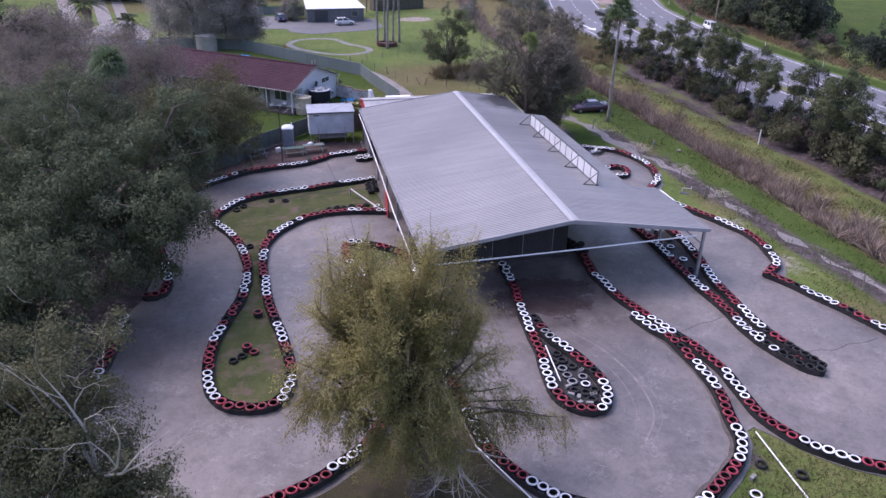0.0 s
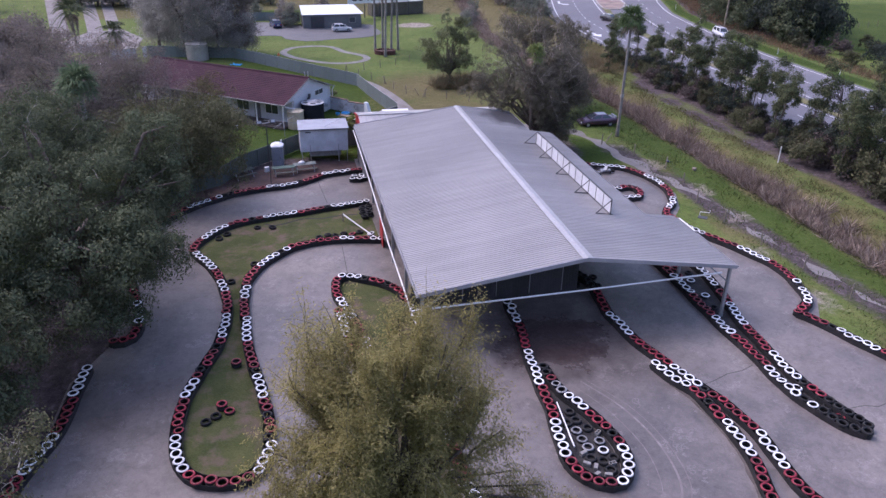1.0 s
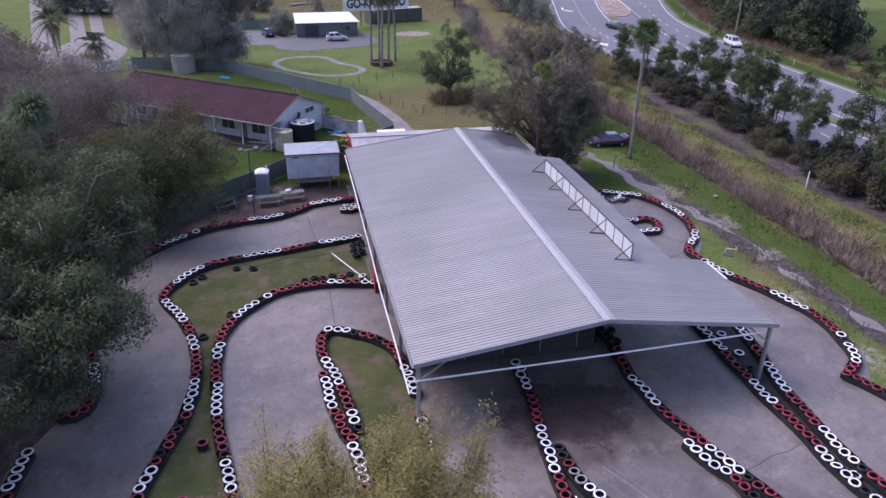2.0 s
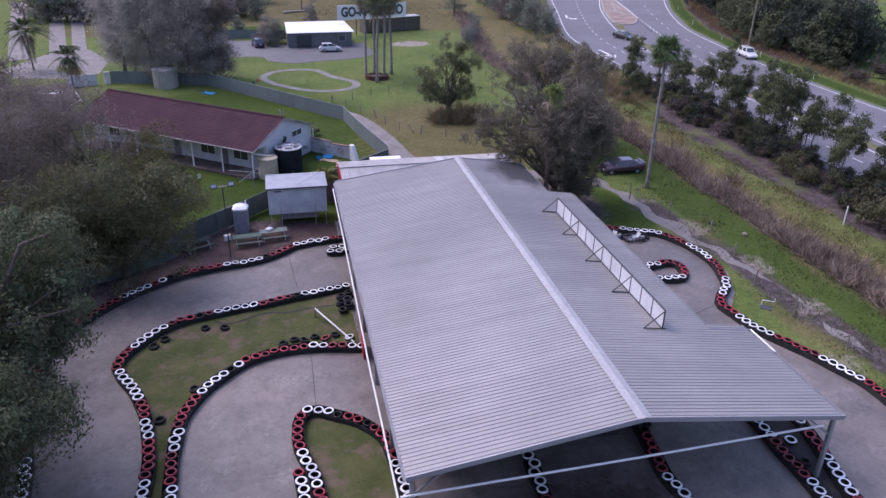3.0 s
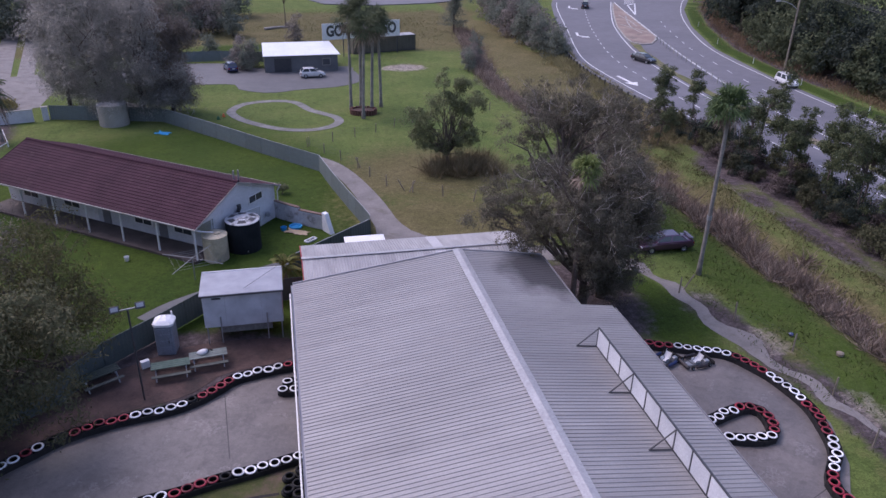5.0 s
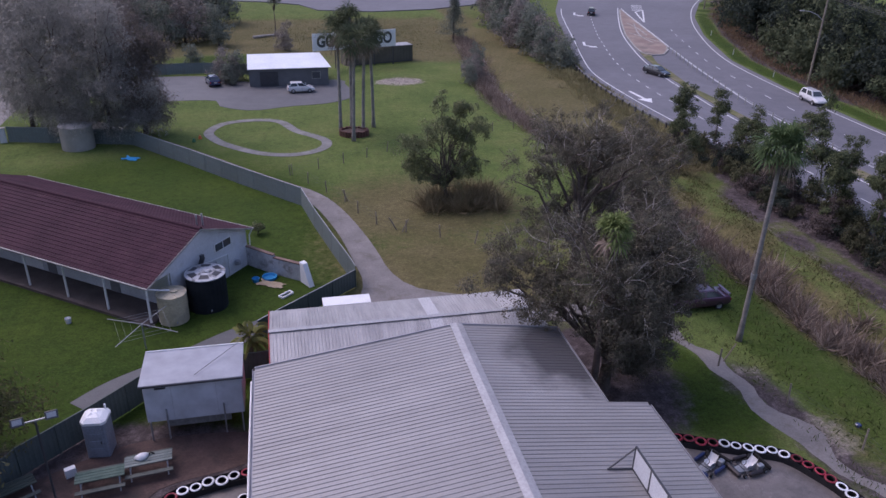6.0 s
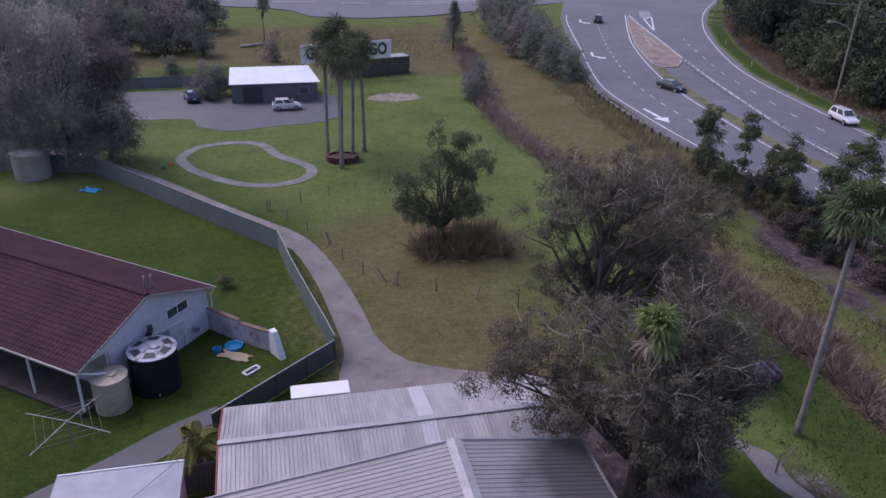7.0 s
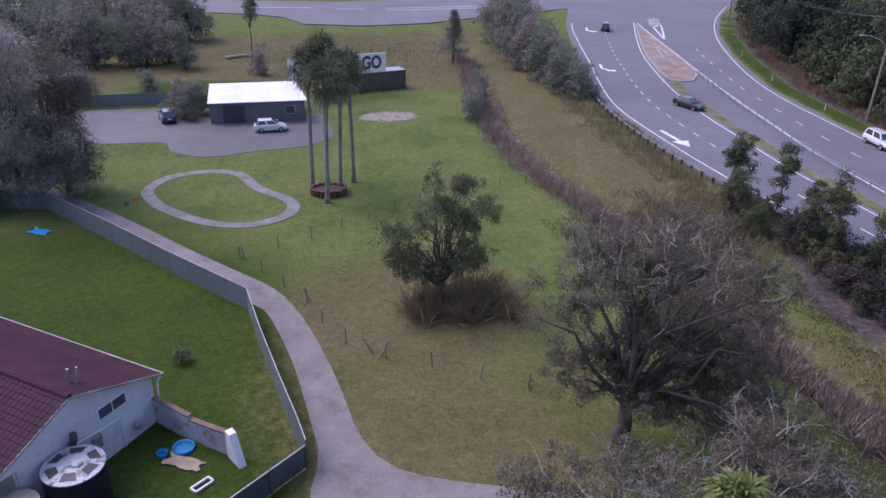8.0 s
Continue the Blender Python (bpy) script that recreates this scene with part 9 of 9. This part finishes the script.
palm(-22.4, 150.1, 6.0, 0.13, "feathery palm beside the side drive", 13, L_PALM_DULL, 26, 3.4, fan=False, dead=3)
palm(-12.7, 131.6, 5.6, 0.13, "feathery palm at the yard corner", 14, L_PALM_DULL, 22, 2.5, fan=False, dead=3)


# fallen white palings and a bent rail on the bare earth beyond the house
pr = random.Random(8)
for x, y, n in ((-16.0, 134.6, 8), (-16.4, 128.3, 3), (-13.0, 123.6, 4)):
    for k in range(n):
        ln = pr.uniform(0.9, 2.2)
        ob = tagged(part("paling", Geo().chamfered((0, 0, 0.02), (ln, 0.11, 0.03), 0.006), M_WHITE_PAINT), "fallen white timber paling on bare earth", "paling", "fallen palings")
        ob.matrix_basis = pose(x + pr.gauss(0, 0.8), y + pr.gauss(0, 0.5), 0.03 * k, 0, 0, pr.uniform(-25, 25))
rail_pts = [(-13.4, 134.4), (-11.5, 129.4), (-12.5, 126.2)]
low_rail = thing("boundary_rail", pose(0, 0, 0), "bent white rail on short posts beside the house", "rail")
for a, b in zip(rail_pts, rail_pts[1:]):
    part("rail", Geo().beam((*a, 0.5), (*b, 0.42), 0.06, 0.09), M_WHITE_PAINT, low_rail)
for a in rail_pts:
    part("post", Geo().chamfered((*a, 0.28), (0.1, 0.1, 0.56), 0.01), M_WHITE_PAINT, low_rail)
tree(-16.6, 145.2, 0.4, 0.05, [(0, 0, 1.0, 1.6, 1.2, 0.9), (1.2, -0.3, 0.8, 1.0, 0.9, 0.7)], 90, 26, 0.4, (0.2, 0.08), L_WILLOW, "low yellowing shrub beside the white wall", 71, limb_n=12, name="shrub", category="shrub", shell=0.2, limb_r=0.02, lobes=5)


# ---- reeds and tall grass ----
def blades(name, places, h, w, mat, label, seed):
    rng = np.random.default_rng(seed)
    p = np.array(places)
    p = np.column_stack([p, land(p[:, 0], p[:, 1])])
    me = leaf_mesh(name, p, h, w, mat, rng, droop=-0.6, up=0.0, spread=0.5)
    return tagged(new(name, me), label, "reeds", kind="stuff")


rg = np.random.default_rng(44)
ty = rg.uniform(26, 128, 760)
tx = x_on(DITCH, ty) + rg.normal(size=760) * 0.75 - 0.1
tall = rg.uniform(0.55, 1.25, 760) * (0.85 + 0.3 * np.sin(ty * 0.45) * np.sin(ty * 0.17 + 1))
for k, (lo, hi) in enumerate(((0.0, 0.75), (0.75, 1.0), (1.0, 9.0))):
    some = np.flatnonzero((tall >= lo) & (tall < hi))
    pick = rg.choice(some, 78 * len(some))
    xy = np.stack([tx[pick] + rg.normal(size=len(pick)) * 0.3, ty[pick] + rg.normal(size=len(pick)) * 0.34], 1)
    blades("reeds", xy, (0.8, 1.2, 1.6)[k], 0.06, L_REED, ("low brown dry reeds along the ditch", "brown dry reed tussocks along the ditch", "tall brown reed tussocks along the ditch")[k], 20 + k)
ys = rg.uniform(120, 200, 24000)
blades("reeds", np.stack([x_on(DITCH, ys) + rg.normal(size=24000) * 0.95 - 1.1, ys], 1), 1.15, 0.05, L_REED, "brown scrub along the far ditch", 2)
tuft = np.stack([36.0 + 1.7 * rg.normal(size=34), 114.6 + 1.2 * rg.normal(size=34)], 1)
spots = tuft[rg.integers(0, 34, 4600)] + rg.normal(size=(4600, 2)) * 0.42
blades("reeds", spots, 1.5, 0.055, L_SEDGE, "clump of tall brown reeds round a tree", 3)
L_TAN = leaf_material("ochre_tall_grass", [(0.205, 0.185, 0.095), (0.255, 0.228, 0.118), (0.305, 0.268, 0.145), (0.175, 0.178, 0.082)], through=0.2)
ty = rg.uniform(118, 176, 420)
tx = x_on(NEAR_EDGE, ty) - 4.4 + rg.normal(size=420) * 1.5
pick = rg.integers(0, 420, 15000)
ys = ty[pick] + rg.normal(size=15000) * 0.45
blades("tall_grass", np.stack([np.minimum(tx[pick] + rg.normal(size=15000) * 0.4, x_on(NEAR_EDGE, ys) - 2.0), ys], 1), 0.85, 0.055, L_TAN, "yellowing tall grass on the road bank", 4)
ys = rg.uniform(95, 240, 16000)
blades("scrub", np.stack([x_on(FAR_EDGE, ys) + 8.6 + rg.normal(size=16000) * 1.7, ys], 1), 0.8, 0.06, L_RUST, "brown scrub between verge and woods", 5)
xy = np.stack([38 + 11 * rg.normal(size=14000), 204 + 14 * rg.normal(size=14000)], 1)
xy = xy[(xy[:, 1] > 181) & (xy[:, 1] < 230) & (xy[:, 0] < 62)]
blades("tall_grass", xy, 0.4, 0.045, L_GRASS, "rough tan grass beyond the billboard", 6)

ty, tx = rg.normal(size=150) * 3.0 + 125.0, rg.uniform(53.5, 64.5, 150)
pick = rg.integers(0, 150, 6500)
blades("scrub", np.stack([tx[pick] + rg.normal(size=6500) * 0.5, ty[pick] + rg.normal(size=6500) * 0.5], 1), 1.0, 0.06, L_SEDGE, "straw-brown scrub across the ditch bank", 11)

# short uneven grass on the verge and the road bank
L_TURF = leaf_material("verge_grass_blades", [(0.038, 0.06, 0.015), (0.054, 0.076, 0.02), (0.074, 0.085, 0.028), (0.098, 0.092, 0.042)], through=0.2)
n = 26000
xy = np.stack([rg.uniform(46.5, 56.2, n), rg.uniform(36, 128, n)], 1)
patchy = np.sin(xy[:, 0] * 0.9 + 1.4 * np.sin(xy[:, 1] * 0.35)) * np.sin(xy[:, 1] * 0.62 + xy[:, 0] * 0.3)
blades("verge_grass", xy[rg.random(n) < 0.45 + 0.5 * patchy], 0.3, 0.045, L_TURF, "short uneven grass on the verge", 8)
L_BANK = leaf_material("olive_bank_grass", [(0.075, 0.085, 0.03), (0.1, 0.102, 0.04), (0.13, 0.118, 0.054), (0.155, 0.13, 0.075)], through=0.2)
n = 26000
xy = np.stack([rg.uniform(57.2, 61.9, n), rg.uniform(36, 130, n)], 1)
patchy = np.sin(xy[:, 0] * 1.3 + 2.0 * np.sin(xy[:, 1] * 0.3)) * np.sin(xy[:, 1] * 0.8)
blades("bank_grass", xy[rg.random(n) < 0.5 + 0.5 * patchy], 0.32, 0.05, L_BANK, "rough olive grass on the ditch bank", 9)
n = 16000
xy = np.stack([67.4 + 1.2 * rg.normal(size=n), rg.uniform(40, 126, n)], 1)
blades("leaf_litter", xy, 0.3, 0.05, L_GREYBROWN_SCRUB, "brown fallen twigs beneath the young gums", 10)

n = 9000
xy = np.stack([rg.uniform(28.6, 41.5, n), rg.uniform(22.5, 33.2, n)], 1)
xy = xy[(xy[:, 0] > np.interp(xy[:, 1], [26, 28.9, 30.9, 33.3], [26, 28.4, 31.0, 32.3])) & (xy[:, 0] < np.interp(xy[:, 1], [24.8, 28.7, 30.7, 33.3], [42.5, 36.6, 34.2, 32.5]))]
blades("tuft_grass", xy, 0.26, 0.04, L_BANK, "ragged olive grass beside the wide bend", 12)

# pale stones lining the ditch
M_STONE = surface("pale_ditch_stone", (0.36, 0.35, 0.34), (0.58, 0.56, 0.54), 3.0, 0.85, fine=20)
g = Geo()
rk = np.random.default_rng(71)
for k in range(1500):
    y = rk.uniform(120, 194)
    x = float(x_on(DITCH, y)) + 0.5 + rk.normal() * 0.2 + 0.25 * math.sin(y * 0.5)
    r = rk.uniform(0.05, 0.16)
    z = float(land(np.array(x), np.array(y)))
    ring = lambda f, dz: [Vector((x + r * f * math.cos(a) * rk.uniform(0.75, 1.2), y + r * f * math.sin(a) * rk.uniform(0.75, 1.2), z + dz)) for a in np.linspace(0, 2 * math.pi, 6, endpoint=False)]
    g.loft([ring(1.0, -0.05), ring(0.95, r * 0.35), ring(0.5, r * 0.62)])
tagged(part("ditch_stones", g, M_STONE), "pale broken stones lining the ditch", "stones", kind="stuff")
